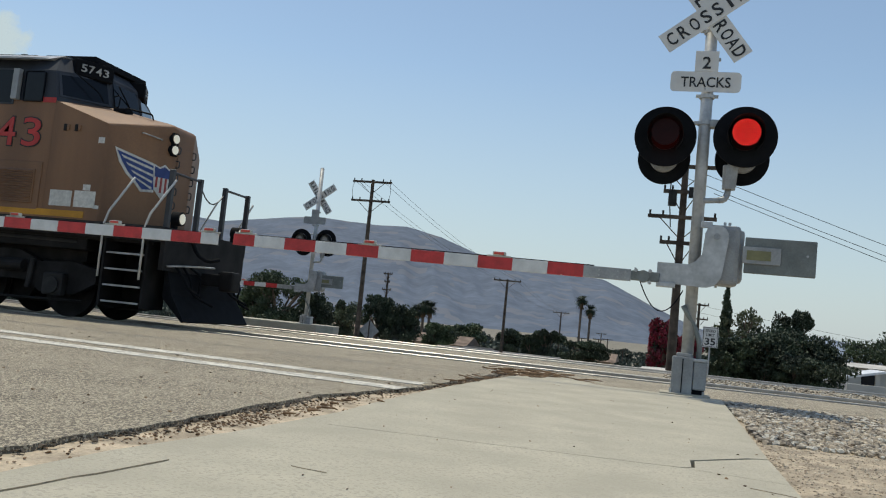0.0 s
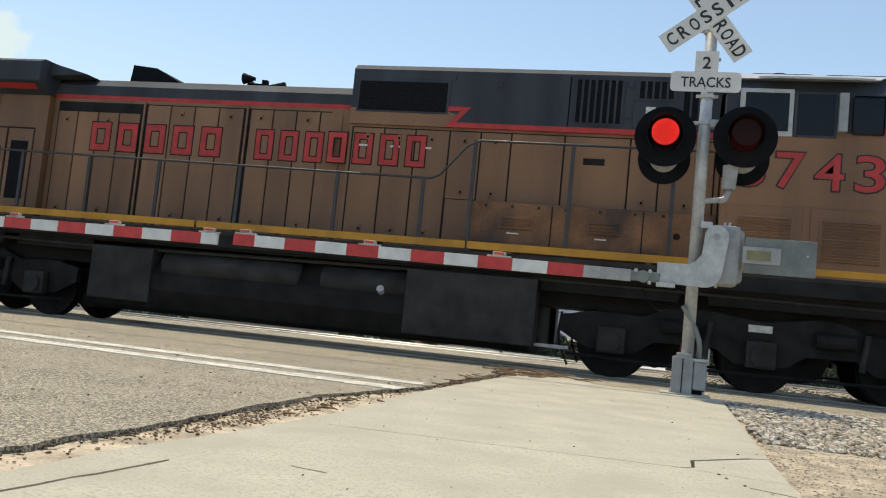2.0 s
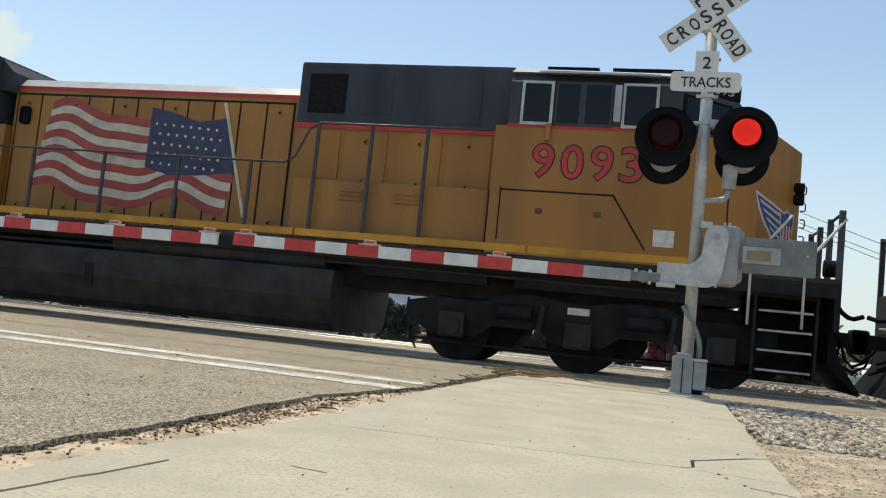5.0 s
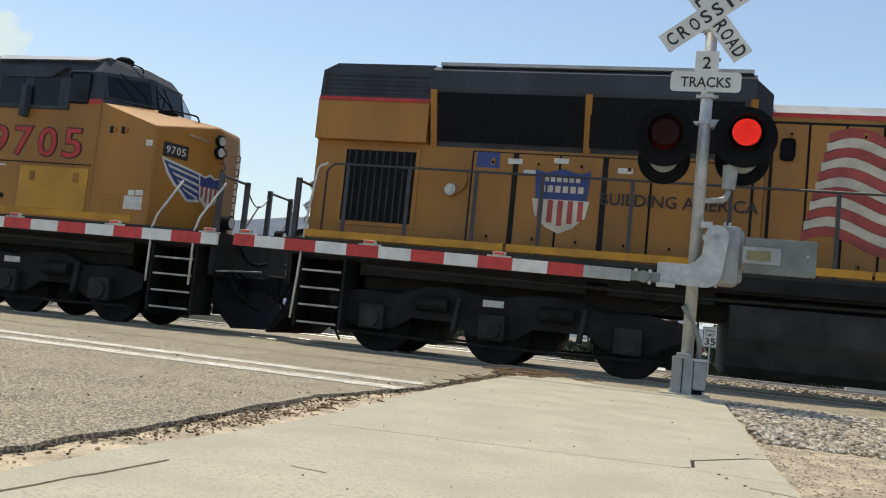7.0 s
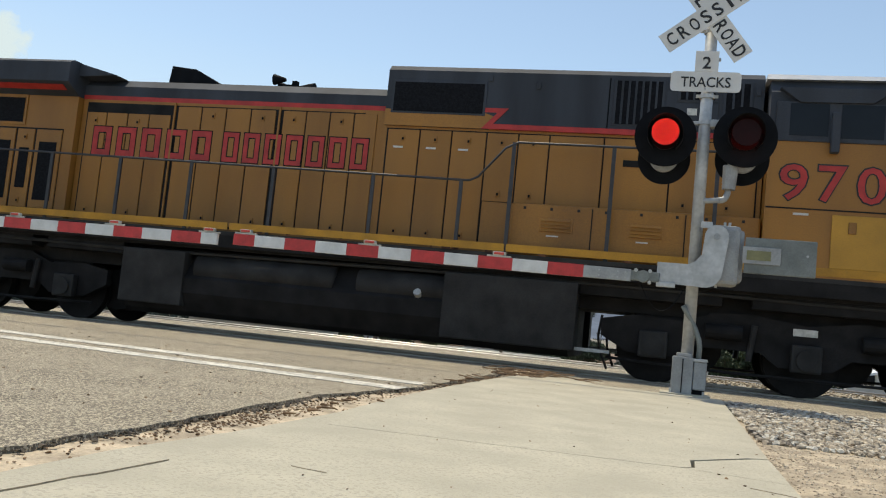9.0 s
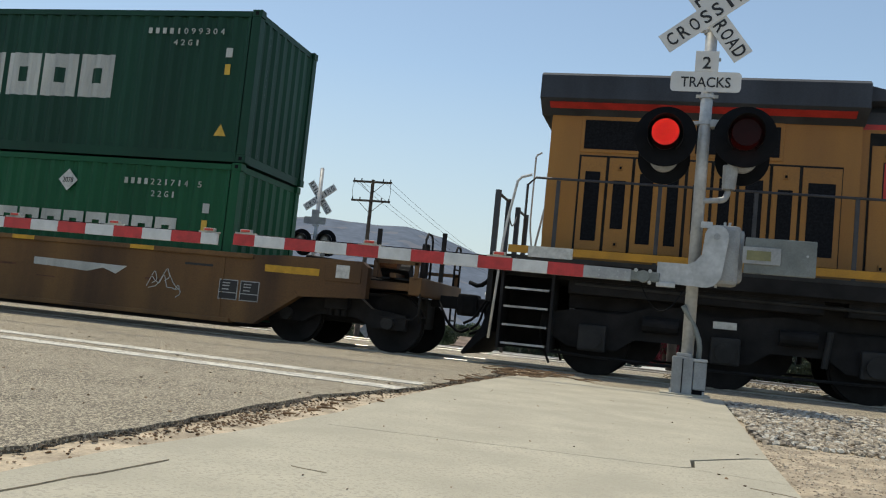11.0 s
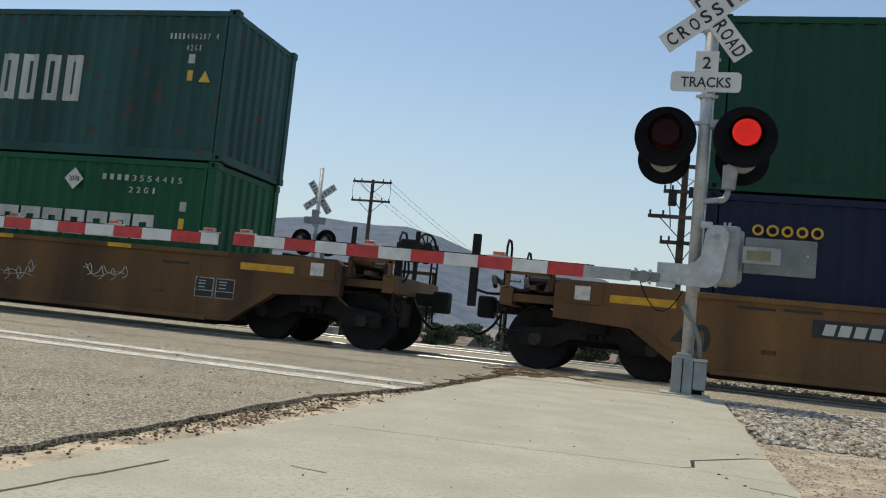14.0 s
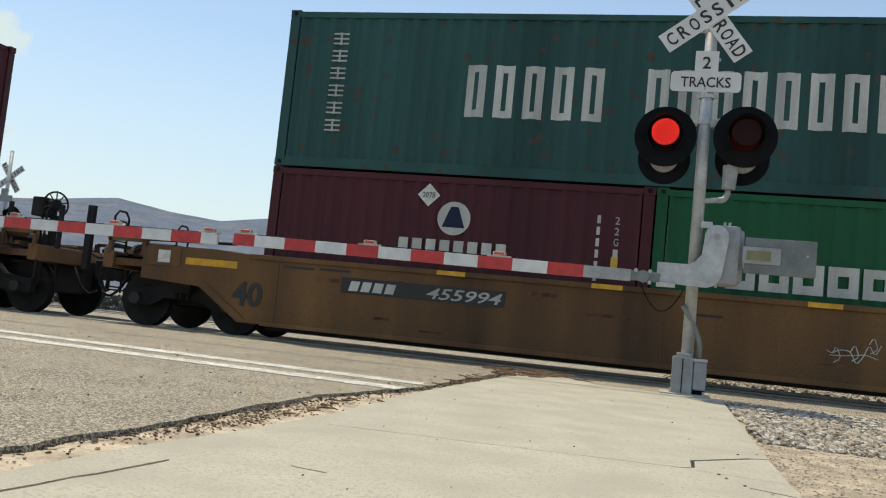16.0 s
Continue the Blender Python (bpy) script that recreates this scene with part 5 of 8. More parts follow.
def fuel_tank(loco, xa, xb, big):
    bm = B()
    if big:
        pts = [(-1.42, 1.20), (-1.46, 1.10), (-1.46, 0.75), (-1.30, 0.36), (-1.15, 0.24), (1.15, 0.24), (1.30, 0.36), (1.46, 0.75), (1.46, 1.10), (1.42, 1.20)]
    else:
        pts = [(-1.10, 1.30), (-1.42, 0.86), (-1.42, 0.62), (-1.25, 0.32), (-1.10, 0.24), (1.10, 0.24), (1.25, 0.32), (1.42, 0.62), (1.42, 0.86), (1.10, 1.30)]
    prism(bm, pts, xa, xb, "x")
    tank = part("fuel_tank", bm, UNDERGREY if big else UNDER, loco, "dark grey fuel tank")
    if not big:
        for s in (-1, 1):
            for a, b in ((xa + 1.3, xa + 3.7), (xa + 4.1, xa + 6.3)):
                part("air_reservoir", cyl(B(), (a, s * 1.18, 1.04), (b, s * 1.18, 1.04), 0.24, 22), UNDERGREY, tank, "dark cylindrical air reservoir", True)
            part("battery_box", bx(xb - 1.9, xb + 0.1, min(s * 1.1, s * 1.46), max(s * 1.1, s * 1.46), 0.34, 1.32, bev=0.02), UNDERGREY, tank)
            part("tool_box", bx(xa, xa + 1.15, min(s * 1.1, s * 1.46), max(s * 1.1, s * 1.46), 0.4, 1.28, bev=0.02), UNDERGREY, tank)
            part("filler", cyl(B(), (xb - 2.3, s * 1.3, 0.9), (xb - 2.3, s * 1.45, 0.98), 0.06, 10), TREAD, tank)
            part("drain_step", bx(xb + 0.05, xb + 0.6, s * 1.25 - 0.05, s * 1.25 + 0.05, 0.35, 0.40), TREAD, tank)
    else:
        for s in (-1, 1):
            part("reservoir", cyl(B(), (xa + 3.0, s * 1.2, 1.36), (xb - 0.2, s * 1.2, 1.36), 0.19, 20), UNDERGREY, tank, "dark long air reservoir", True)
            part("fuel_gauge", bx(xa + 2.6, xa + 2.75, s * 1.465 - 0.01, s * 1.465 + 0.01, 0.6, 0.95), UNDER, tank)


def door(parent, xa, xb, za, zb, y, paint, screen=None, latch=True, name="hood_door"):
    d = part(name, bx(xa + 0.012, xb - 0.012, y - 0.022, y + 0.005, za, zb, bev=0.006), paint, parent)
    if screen:
        part("screen", bx(xa + 0.09, xb - 0.09, y - 0.028, y - 0.022, za + screen[0], zb - screen[1]), SCREEN, d)
    if latch:
        for z in (za + 0.12, zb - 0.14):
            part("latch", bx((xa + xb) / 2 - 0.03, (xa + xb) / 2 + 0.03, y - 0.040, y - 0.022, z - 0.05, z + 0.05, bev=0.006), paint, d)
            part("latch_pull", bx((xa + xb) / 2 - 0.016, (xa + xb) / 2 + 0.016, y - 0.044, y - 0.040, z - 0.03, z + 0.01), BLACK, d)
    return d


def numerals(parent, text, x0, x1, z0, z1, y):
    w = (x1 - x0) / (len(text) - 0.28)
    for i, ch in enumerate(text):
        a = x0 + i * w
        lettering("road_digit", ch, a - 0.022, a + w * 0.72 + 0.022, z0 - 0.022, z1 + 0.022, y + 0.002, SIGNBLACK, parent, bold=0.03)
        lettering("road_digit", ch, a, a + w * 0.72, z0, z1, y - 0.005, LOCORED, parent, bold=0.006)


def digits(name, text, x0, x1, z0, z1, material, parent, m):
    w = (x1 - x0) / len(text)
    for i, ch in enumerate(text):
        lettering(name, ch, x0 + w * (i + 0.1), x0 + w * (i + 0.9), z0, z1, 0, material, parent, m=m, bold=0.01)


def grab_irons(parent, xs, zs, y, w=0.12):
    for x in xs:
        for z in zs:
            part("grab_iron", tube(B(), [(x, y, z), (x + 0.07, y, z), (x + 0.07, y, z - w), (x, y, z - w)], 0.011, 6), RAILDARK, parent)


def cab_ge(loco, paint, number, plate_near, old):
    """Wide-nose cab with sloped windscreen, side windows and emblem, x from 17.05 to 21.5."""
    glass = HEADLIGHT if old else LENS
    zr = 4.55
    part("cab_lower", prism(B(), [(17.05, 1.66), (19.38, 1.66), (19.38, 3.66), (17.05, 3.66)], -1.50, 1.50, "y"), paint, loco)
    part("cab_upper", hull([(17.04, 1.497, 3.64), (19.37, 1.497, 3.64), (19.74, 0.45, 3.64), (17.04, 1.46, 4.22), (19.24, 1.46, 4.22), (19.58, 0.45, 4.38),
                            (17.04, 1.22, 4.53), (19.12, 1.22, 4.53), (19.42, 0.40, 4.56)]), HOODGREY, loco, "dark grey cab top")
    part("cab_roof", hull([(16.98, 1.40, 4.42), (19.02, 1.40, 4.44), (17.0, 1.2, zr), (19.18, 1.2, zr), (17.1, 0.9, zr + 0.04), (19.2, 0.6, zr + 0.04)]), ROOFGREY, loco, "pale cab roof, sunlight put into its colour")
    for s in (-1, 1):
        y = s * 1.505
        if old:
            part("awning", hull_slab([(17.45, 4.44), (18.98, 4.44), (18.6, 4.36), (17.68, 4.36)], s * 1.36, s * 1.66), ROOFGREY, loco, "pale metal awning over the cab windows")
            f = part("window_frame", bx(17.22, 17.93, y - 0.014, y + 0.014, 3.58, 4.25, bev=0.01), WINFRAME, loco)
            part("pane", bx(17.29, 17.87, y + s * 0.016 - 0.003, y + s * 0.016 + 0.003, 3.65, 4.19), WINDOW, f)
            f = part("window_frame", bx(17.94, 18.50, y - 0.010, y + 0.010, 3.58, 4.22, bev=0.01), HOODGREY, loco)
            part("pane", bx(17.98, 18.46, y + s * 0.012 - 0.003, y + s * 0.012 + 0.003, 3.61, 4.19), WINDOW, f)
            part("wind_deflector", bx(18.50, 18.62, min(y, y + s * 0.10), max(y, y + s * 0.10), 3.66, 4.20, bev=0.01), ALU, loco, "pale wind deflector")
        else:
            part("awning", prism(B(), [(17.15, 4.26), (18.62, 4.26), (18.34, 4.07), (17.42, 4.06)], min(s * 1.42, s * 1.57), max(s * 1.42, s * 1.57), "y"), HOODGREY, loco, "dark metal awning over the cab windows")
            f = part("window_frame", bx(17.12, 18.72, y - 0.022, y + 0.022, 3.52, 4.08, bev=0.015), HOODGREY, loco)
            part("pane", bx(17.30, 17.80, y + s * 0.024 - 0.003, y + s * 0.024 + 0.003, 3.60, 4.05), WINDOW, f)
            part("pane", bx(17.96, 18.50, y + s * 0.024 - 0.003, y + s * 0.024 + 0.003, 3.58, 4.05), WINDOW, f)
            part("mirror", bx(17.83, 17.94, min(y, y + s * 0.14), max(y, y + s * 0.14), 3.36, 3.92, bev=0.02), HOODGREY, f)
        part("quarter_window", bx(18.69, 19.09, y - 0.010, y + 0.010, 3.64, 4.18, bev=0.03), WINDOW, loco)
    part("stripe", bx(17.04, 17.14, -1.507, -1.49, 3.64, 3.73), LOCORED, loco)
    part("stripe", bx(19.10, 19.36, -1.507, -1.49, 3.64, 3.73), LOCORED, loco)
    # windscreen: two angled panes and a narrow middle one
    for s in (-1, 1):
        q = [(19.37, s * 1.47, 3.72), (19.74, s * 0.45, 3.78), (19.58, s * 0.45, 4.38), (19.24, s * 1.44, 4.22)]
        if s > 0:
            q = [q[1], q[0], q[3], q[2]]
        fr = facet("windscreen_frame", q, 0.03, 0.97, 0.10, 0.93, HOODGREY, loco, 0.010, 0.03)
        facet("windscreen", q, 0.08, 0.92, 0.16, 0.87, WINDOW, fr, 0.014, 0.006, "dark windscreen pane")
    q = [(19.74, -0.45, 3.78), (19.74, 0.45, 3.78), (19.58, 0.45, 4.38), (19.58, -0.45, 4.38)]
    facet("windscreen", q, 0.08, 0.92, 0.16, 0.87, WINDOW, loco, 0.012, 0.01, "dark windscreen pane")
    for y0 in (-1.2, -0.3):
        part("wiper", tube(B(), [(19.42 + 0.3 * (y0 + 1.2), y0, 4.27), (19.70, y0 + 0.35, 4.0), (19.74, y0 + 0.45, 3.86)], 0.012, 6), BLACK, loco)
    part("window_bracket", tube(B(), [(19.70, -0.42, 4.05), (19.86, -0.45, 4.08), (19.84, -0.45, 3.84), (19.72, -0.42, 3.84)], 0.012, 6), BLACK, loco)
    part("roof_grab", tube(B(), [(19.28, -0.75, 4.50), (19.30, -0.75, 4.58), (19.46, -0.62, 4.53), (19.47, -0.62, 4.44)], 0.013, 6), BLACK, loco)
    if old:
        for s in (-1, 1):
            m = Matrix.Translation((19.51, s * 0.80, 4.41)) @ pose(0, 0, 0, 0, 0, 61 if s < 0 else 119)
            nb = part("number_board", bx(-0.36, 0.36, -0.02, 0.30, -0.15, 0.15, bev=0.03), BLACK, loco, "black number board with white digits")
            nb.matrix_basis = m
            digits("board_digit", number, -0.27, 0.27, -0.07, 0.07, TREAD, nb, Matrix.Translation((0, -0.026, 0)))
        for a, b in ((17.40, 18.25), (18.42, 19.5)):
            part("roof_unit", bx(a, b, -0.8, 0.8, zr + 0.02, zr + 0.14, bev=0.03), BLACK, loco, "low dark roof unit")
        part("aerial", tube(B(), [(17.6, -0.6, zr + 0.14), (17.8, -0.6, zr + 0.20), (18.0, -0.6, zr + 0.14)], 0.018, 6), BLACK, loco)
    else:
        bm = cyl(B(), (18.98, -0.5, zr), (18.98, -0.5, zr + 0.16), 0.16, 18)
        cyl(bm, (18.98, -0.5, zr + 0.16), (18.98, -0.5, zr + 0.20), 0.16, 18, 0.10)
        part("beacon", bm, BLACK, loco, "black round roof dome")
    # nose: low outer shoulders, higher middle
    bm = hull([(19.36, 1.50, 1.66), (20.46, 1.50, 1.66), (21.00, 0.36, 1.66), (21.04, 0.28, 1.66), (19.36, 1.50, 3.68), (20.46, 1.50, 3.32), (21.00, 0.36, 3.56), (21.04, 0.28, 3.48),
               (19.66, 0.50, 3.84), (20.92, 0.34, 3.60)])
    top = [e for e in bm.edges if max(v.co.z for v in e.verts) > 3 and min(v.co.x for v in e.verts) > 19.4]
    bmesh.ops.bevel(bm, geom=top, offset=0.035, segments=2, affect="EDGES", profile=0.5)
    nose = part("nose", bm, paint, loco, "rounded wide nose")
    ang = 64.6
    slope = pose(0, 0, 0, 0, 0, ang)
    emblem_wing(nose, 20.885, 2.58 if old else 2.46, -0.627, slope @ Matrix.Diagonal((0.77, 1, 0.84, 1)))
    part("nose_panel", bx(21.035, 21.052, -0.24, 0.24, 1.72, 3.2, bev=0.004), paint, nose, "nose door")
    grab_irons(nose, (21.04,), (3.2, 2.95, 2.7, 2.45, 2.2), -0.27)
    grab_irons(nose, (21.04,), (3.2, 2.95, 2.7, 2.45, 2.2), 0.25)
    part("light_recess", bx(20.98, 21.05, -0.42, -0.26, 3.02, 3.44, bev=0.02), BLACK, nose)
    for z in (3.33, 3.13):
        hl = part("headlight", cyl(B(), (20.95, -0.36, z), (21.06, -0.38, z), 0.09, 16), BLACK, loco)
        part("headlight_lens", cyl(B(), (21.06, -0.38, z), (21.07, -0.382, z), 0.078, 16), glass, hl, "headlight lens")
    part("nose_rail", tube(B(), [(20.1, -0.62, 3.72), (20.12, -0.62, 3.80), (20.62, -0.55, 3.72), (20.66, -0.55, 3.62)], 0.016, 6), BLACK, nose)
    part("bell_bracket", bx(19.95, 20.2, -0.75, -0.5, 3.68, 3.77, bev=0.02), BLACK, nose)
    part("grab_iron", tube(B(), [(20.72, -0.93, 3.30), (20.78, -0.97, 3.30), (20.94, -0.62, 3.26), (20.90, -0.58, 3.26)], 0.012, 6), TREAD, nose)
    for a in (19.62, 19.84):
        hatch = part("sand_hatch", bx(a - 0.03, a + 0.03, -1.52, -1.495, 3.16, 3.28, bev=0.01), UNDER, loco)
        part("sand_hatch_knob", bx(a + 0.04, a + 0.09, -1.525, -1.495, 3.18, 3.27, bev=0.01), paint, hatch)
    part("decal", bx(20.30, 20.42, -1.505, -1.497, 2.98, 3.08), WHITEPAPER, nose)
    if old:
        for a, b, z0, z1 in ((19.49, 19.92, 1.87, 2.14), (19.97, 20.38, 1.87, 2.15), (20.12, 20.26, 2.16, 2.26), (20.36, 20.46, 1.86, 1.92)):
            part("decal", bx(a, b, -1.508, -1.498, z0, z1), WHITEPAPER, nose, "pale paper notices")
    else:
        for a, b, z0, z1 in ((20.02, 20.36, 1.90, 2.12), (20.08, 20.20, 2.13, 2.22), (20.22, 20.36, 2.14, 2.23)):
            part("decal", bx(a, b, -1.508, -1.498, z0, z1), WHITEPAPER, nose, "pale paper notices")
        part("hatch", bx(19.55, 19.95, -1.508, -1.498, 1.86, 2.14, bev=0.004), paint, nose)
        pl = part("number_plate", bx(-0.24, 0.24, -0.008, 0.004, -0.12, 0.12, bev=0.003), SIGNBLACK, loco, "black number plate")
        pl.matrix_basis = Matrix.Translation((20.643, -1.135, 2.98)) @ slope
        digits("plate_digit", number, -0.2, 0.2, -0.065, 0.065, WHITEPAPER, pl, Matrix.Translation((0, -0.010, 0)))
    for s in (-1, 1):
        d = part("ditch_light", cyl(B(), (21.62, s * 1.05, 1.84), (21.78, s * 1.05, 1.84), 0.12, 18), BLACK, loco)
        part("ditch_lens", cyl(B(), (21.78, s * 1.05, 1.84), (21.79, s * 1.05, 1.84), 0.09, 18), glass, d, "ditch light lens")
        part("light_stand", bx(21.60, 21.68, s * 1.05 - 0.05, s * 1.05 + 0.05, 1.655, 1.78), BLACK, d)
        # sloping grab rails to the front steps
        for x in (20.60, 21.38):
            part("step_rail", tube(B(), [(x, s * 1.49, 0.75), (x, s * 1.49, 1.75), (x + 0.42, s * 1.40, 2.45)], 0.02, 8), RAILLIGHT, loco, "pale step handrail", True)


def loco_ge(u0, number, old):
    """General six-axle hood locomotive; x runs forward from the rear coupler."""
    paint = YELLOWOLD if old else YELLOW
    loco = thing("locomotive", ("dusty faded yellow and grey freight locomotive leading the train" if old else "yellow and grey six-axle freight locomotive with red stripe"), "locomotive", pose(u0, TRACK_Y, 0), group="locomotives")
    TRAIN.append((loco, u0, 0))
    loco_common(loco, paint, 0.24)
    loco_truck(loco, 4.0, (2.1, 3.95, 5.9), False)
    loco_truck(loco, 17.7, (15.7, 17.75, 19.6), False)
    fuel_tank(loco, 7.1, 14.5, False)
    H = 0.98
    # engine hood
    hood = part("engine_hood", bx(5.6, 11.25, -H, H, 1.66, 3.92), paint, loco)
    part("hood_top", prism(B(), [(-H, 3.92), (-H, 4.10), (-0.80, 4.25), (0.80, 4.25), (H, 4.10), (H, 3.92)], 5.6, 11.25, "x"), HOODGREY, loco, "grey hood top")
    part("stripe", bx(5.6, 11.25, -H - 0.006, -H + 0.01, 3.85, 3.925), LOCORED, loco, "red stripe")
    part("door_seam", bx(5.70, 10.9, -H - 0.004, -H + 0.01, 1.74, 3.80), UNDER, hood)
    x = 5.72
    widths = [0.40, 0.42, 0.42, 0.42, 0.12, 0.46, 0.46, 0.46, 0.46, 0.12, 0.42, 0.42, 0.42, 0.40]
    for k, w in enumerate(widths):
        if w > 0.2:
            door(loco, x, x + w, 1.78, (3.62 if k < 4 else 3.78), -H, paint, latch=k % 2 == 0)
        else:
            part("hood_seam", bx(x + 0.045, x + 0.075, -H - 0.03, -H, 1.7, 3.84), paint, hood)
        x += w
    if old:
        # road name as plain red shapes
        ring_shapes(loco, "painted_mark", 6.37, 9.05, 2.95, 3.44, 5, -H - 0.026, LOCORED, pad=0.30, hollow=0.27, outline=UNDER)
        ring_shapes(loco, "painted_mark", 9.55, 12.65, 2.95, 3.44, 7, -H - 0.026, LOCORED, pad=0.30, step=(11.1, -1.088), hollow=0.27, outline=UNDER)
    else:
        ring_shapes(loco, "painted_mark", 5.84, 8.26, 2.87, 3.37, 5, -H - 0.026, LOCORED, pad=0.26, hollow=0.27, outline=UNDER)
        ring_shapes(loco, "painted_mark", 8.38, 11.06, 2.87, 3.37, 7, -H - 0.026, LOCORED, pad=0.26, hollow=0.27, outline=UNDER)
    # exhaust stack and horn
    bm = B()
    e = -0.20 if old else 0.0
    prism(bm, [(6.95 + e, 4.22), (7.98 + e, 4.22), (7.96 + e, 4.33), (7.48 + e, 4.57), (7.0 + e, 4.62)], -0.55, 0.55, "y")
    part("exhaust_chimney", bm, BLACK, loco, "sooty exhaust stack")
    horn = part("air_horn", bx(9.0, 9.30, -0.3, 0.3, 4.24, 4.42), BLACK, loco, "black air horn cluster")
    for k, (a, b, z) in enumerate(((9.1, 8.88, 4.50), (9.1, 8.90, 4.42), (9.15, 9.48, 4.47))):
        part("horn_bell", cyl(B(), (a, -0.3 + 0.2 * k, z), (b, -0.3 + 0.2 * k, z), 0.03, 12, 0.10), BLACK, horn)
    part("horn_post", bx(9.10, 9.20, -0.05, 0.05, 4.40, 4.56, bev=0.01), BLACK, horn)
    # radiator section with wings
    rad = part("radiator_body", bx(1.22, 5.58, -H - 0.12, H + 0.12, 1.66, 4.0), paint, loco)
    bm = B()
    prism(bm, [(-1.12, 3.86), (-1.46, 4.04), (-1.46, 4.38), (-1.36, 4.44), (1.36, 4.44), (1.46, 4.38), (1.46, 4.04), (1.12, 3.86)], 1.06, 5.60, "x")
    wing = part("radiator_wing", bm, HOODGREY, loco, "dark overhanging radiator roof")
    bm = B()
    prism(bm, [(5.60, 4.20), (6.35, 4.24), (5.60, 4.43)], -1.2, 1.2, "y")
    part("radiator_slope", bm, HOODGREY, loco)
    bm = B()
    prism(bm, [(-1.28, 3.925), (-1.40, 3.990), (-1.39, 4.0), (-1.27, 3.935)], 1.20, 5.45, "x")
    part("stripe", bm, LOCORED, loco, "red stripe")
    y = -H - 0.12
    for a, b in ((1.68, 3.29), (3.29, 4.55)):
        g = part("radiator_grille", bx(a, b, y - 0.02, y + 0.01, 3.31, 3.86, bev=0.006), paint, loco)
        part("screen", bx(a + 0.05, b - 0.05, y - 0.026, y - 0.02, 3.36, 3.80), SCREEN, g)
    part("door_seam", bx(1.68, 5.36, y - 0.004, y + 0.01, 1.80, 3.27), UNDER, rad)
    ws = [0.42, 0.38, 0.40, 0.36, 0.36, 0.36, 0.44, 0.40, 0.56]
    x = 1.70
    for k, w in enumerate(ws):
        door(loco, x, x + w - 0.02, 1.84, 3.24, y, paint, screen=((0.14, 0.22) if k % 3 != 1 else (0.34, 0.34)), latch=k % 3 == 1, name="filter_door")
        x += w
    part("warning_plate", bx(1.1, 1.75, -1.525, -1.515, 1.64, 1.80), WHITEPAPER, loco)
    # cab-side equipment hood
    eq = part("equipment_cab", bx(11.27, 17.03, -1.06, 1.06, 1.66, 3.62), paint, loco)
    bm = B()
    prism(bm, [(-1.06, 3.60), (-1.10, 3.64), (-1.10, 4.50), (-1.0, 4.59), (1.0, 4.59), (1.10, 4.50), (1.10, 3.64), (1.06, 3.60)], 11.27, 16.98, "x")
    up = part("equipment_top", bm, HOODGREY, loco, "grey upper equipment hood")
    part("hood_joint", bx(14.77, 14.79, -1.104, -1.09, 3.64, 4.46), BLACK, up)
    part("stripe", bx(12.98, 17.03, -1.115, -1.05, 3.60, 3.68), LOCORED, loco, "red stripe")
    bm = B()
    prism(bm, [(12.86, 3.93), (13.27, 3.93), (13.04, 3.68), (13.3, 3.68), (13.3, 3.60), (12.86, 3.60), (13.10, 3.86), (12.86, 3.86)], -1.112, -1.10, "y")
    part("stripe", bm, LOCORED, loco, "red zigzag end of the stripe")
    bm = B()
    prism(bm, [(11.27, 3.60), (12.86, 3.60), (13.04, 3.80), (12.86, 3.86), (11.27, 3.86)], -1.108, -1.09, "y")
    part("side_panel", bm, paint, loco)
    fr = part("intake_frame", bx(11.36, 12.90, -1.116, -1.10, 3.80, 4.34, bev=0.008), HOODGREY, loco)
    part("intake_screen", bx(11.40, 12.86, -1.122, -1.114, 3.83, 4.30), SCREEN, fr)
    for a, b, z0, z1, n in ((14.87, 15.57, 3.76, 4.42, 7), (15.80, 16.32, 4.16, 4.42, 5), (16.44, 16.80, 3.76, 4.42, 3)):
        fr = part("intake_frame", bx(a - 0.04, b + 0.04, -1.112, -1.10, z0 - 0.03, z1 + 0.03, bev=0.006), HOODGREY, loco)
        part("intake_screen", bx(a, b, -1.116, -1.110, z0, z1), SCREEN, fr)
        for k in range(n + 1):
            xx = a + k * (b - a) / n
            part("intake_bar", bx(xx - 0.016, xx + 0.016, -1.130, -1.114, z0, z1), HOODGREY, fr)
    part("access_panel", bx(15.74, 16.36, -1.116, -1.10, 3.70, 4.10, bev=0.008), HOODGREY, up)
    part("decal", bx(15.92, 16.06, -1.122, -1.116, 3.93, 4.03), WHITEPAPER, up)
    for x, z in ((16.9, 4.3), (16.9, 3.8), (15.68, 4.36), (15.68, 3.9), (13.7, 4.3), (12.95, 4.4)):
        part("lifting_eye", bx(x - 0.035, x + 0.035, -1.125, -1.10, z - 0.05, z + 0.05, bev=0.01), HOODGREY, up)
    part("door_seam", bx(11.32, 16.97, -1.064, -1.05, 1.80, 3.56), UNDER, eq)
    for a, b in ((11.34, 11.88), (11.88, 12.40), (12.40, 12.96)):
        d = door(loco, a, b, 1.80, 3.54, -1.06, paint)
        part("door_tag", bx(a + 0.12, a + 0.28, -1.088, -1.080, 3.24, 3.27), WHITEPAPER, d)
    for a, b in ((12.96, 13.46), (13.46, 13.94), (13.94, 14.76), (14.76, 15.74), (15.74, 16.18), (16.18, 16.96)):
        d = door(loco, a, b, 2.48, 3.54, -1.06, paint, latch=b - a < 0.8)
        if b - a > 0.9:
            part("recessed_pull", bx(a + 0.30, a + 0.62, -1.092, -1.080, 3.12, 3.22, bev=0.004), UNDER, d)
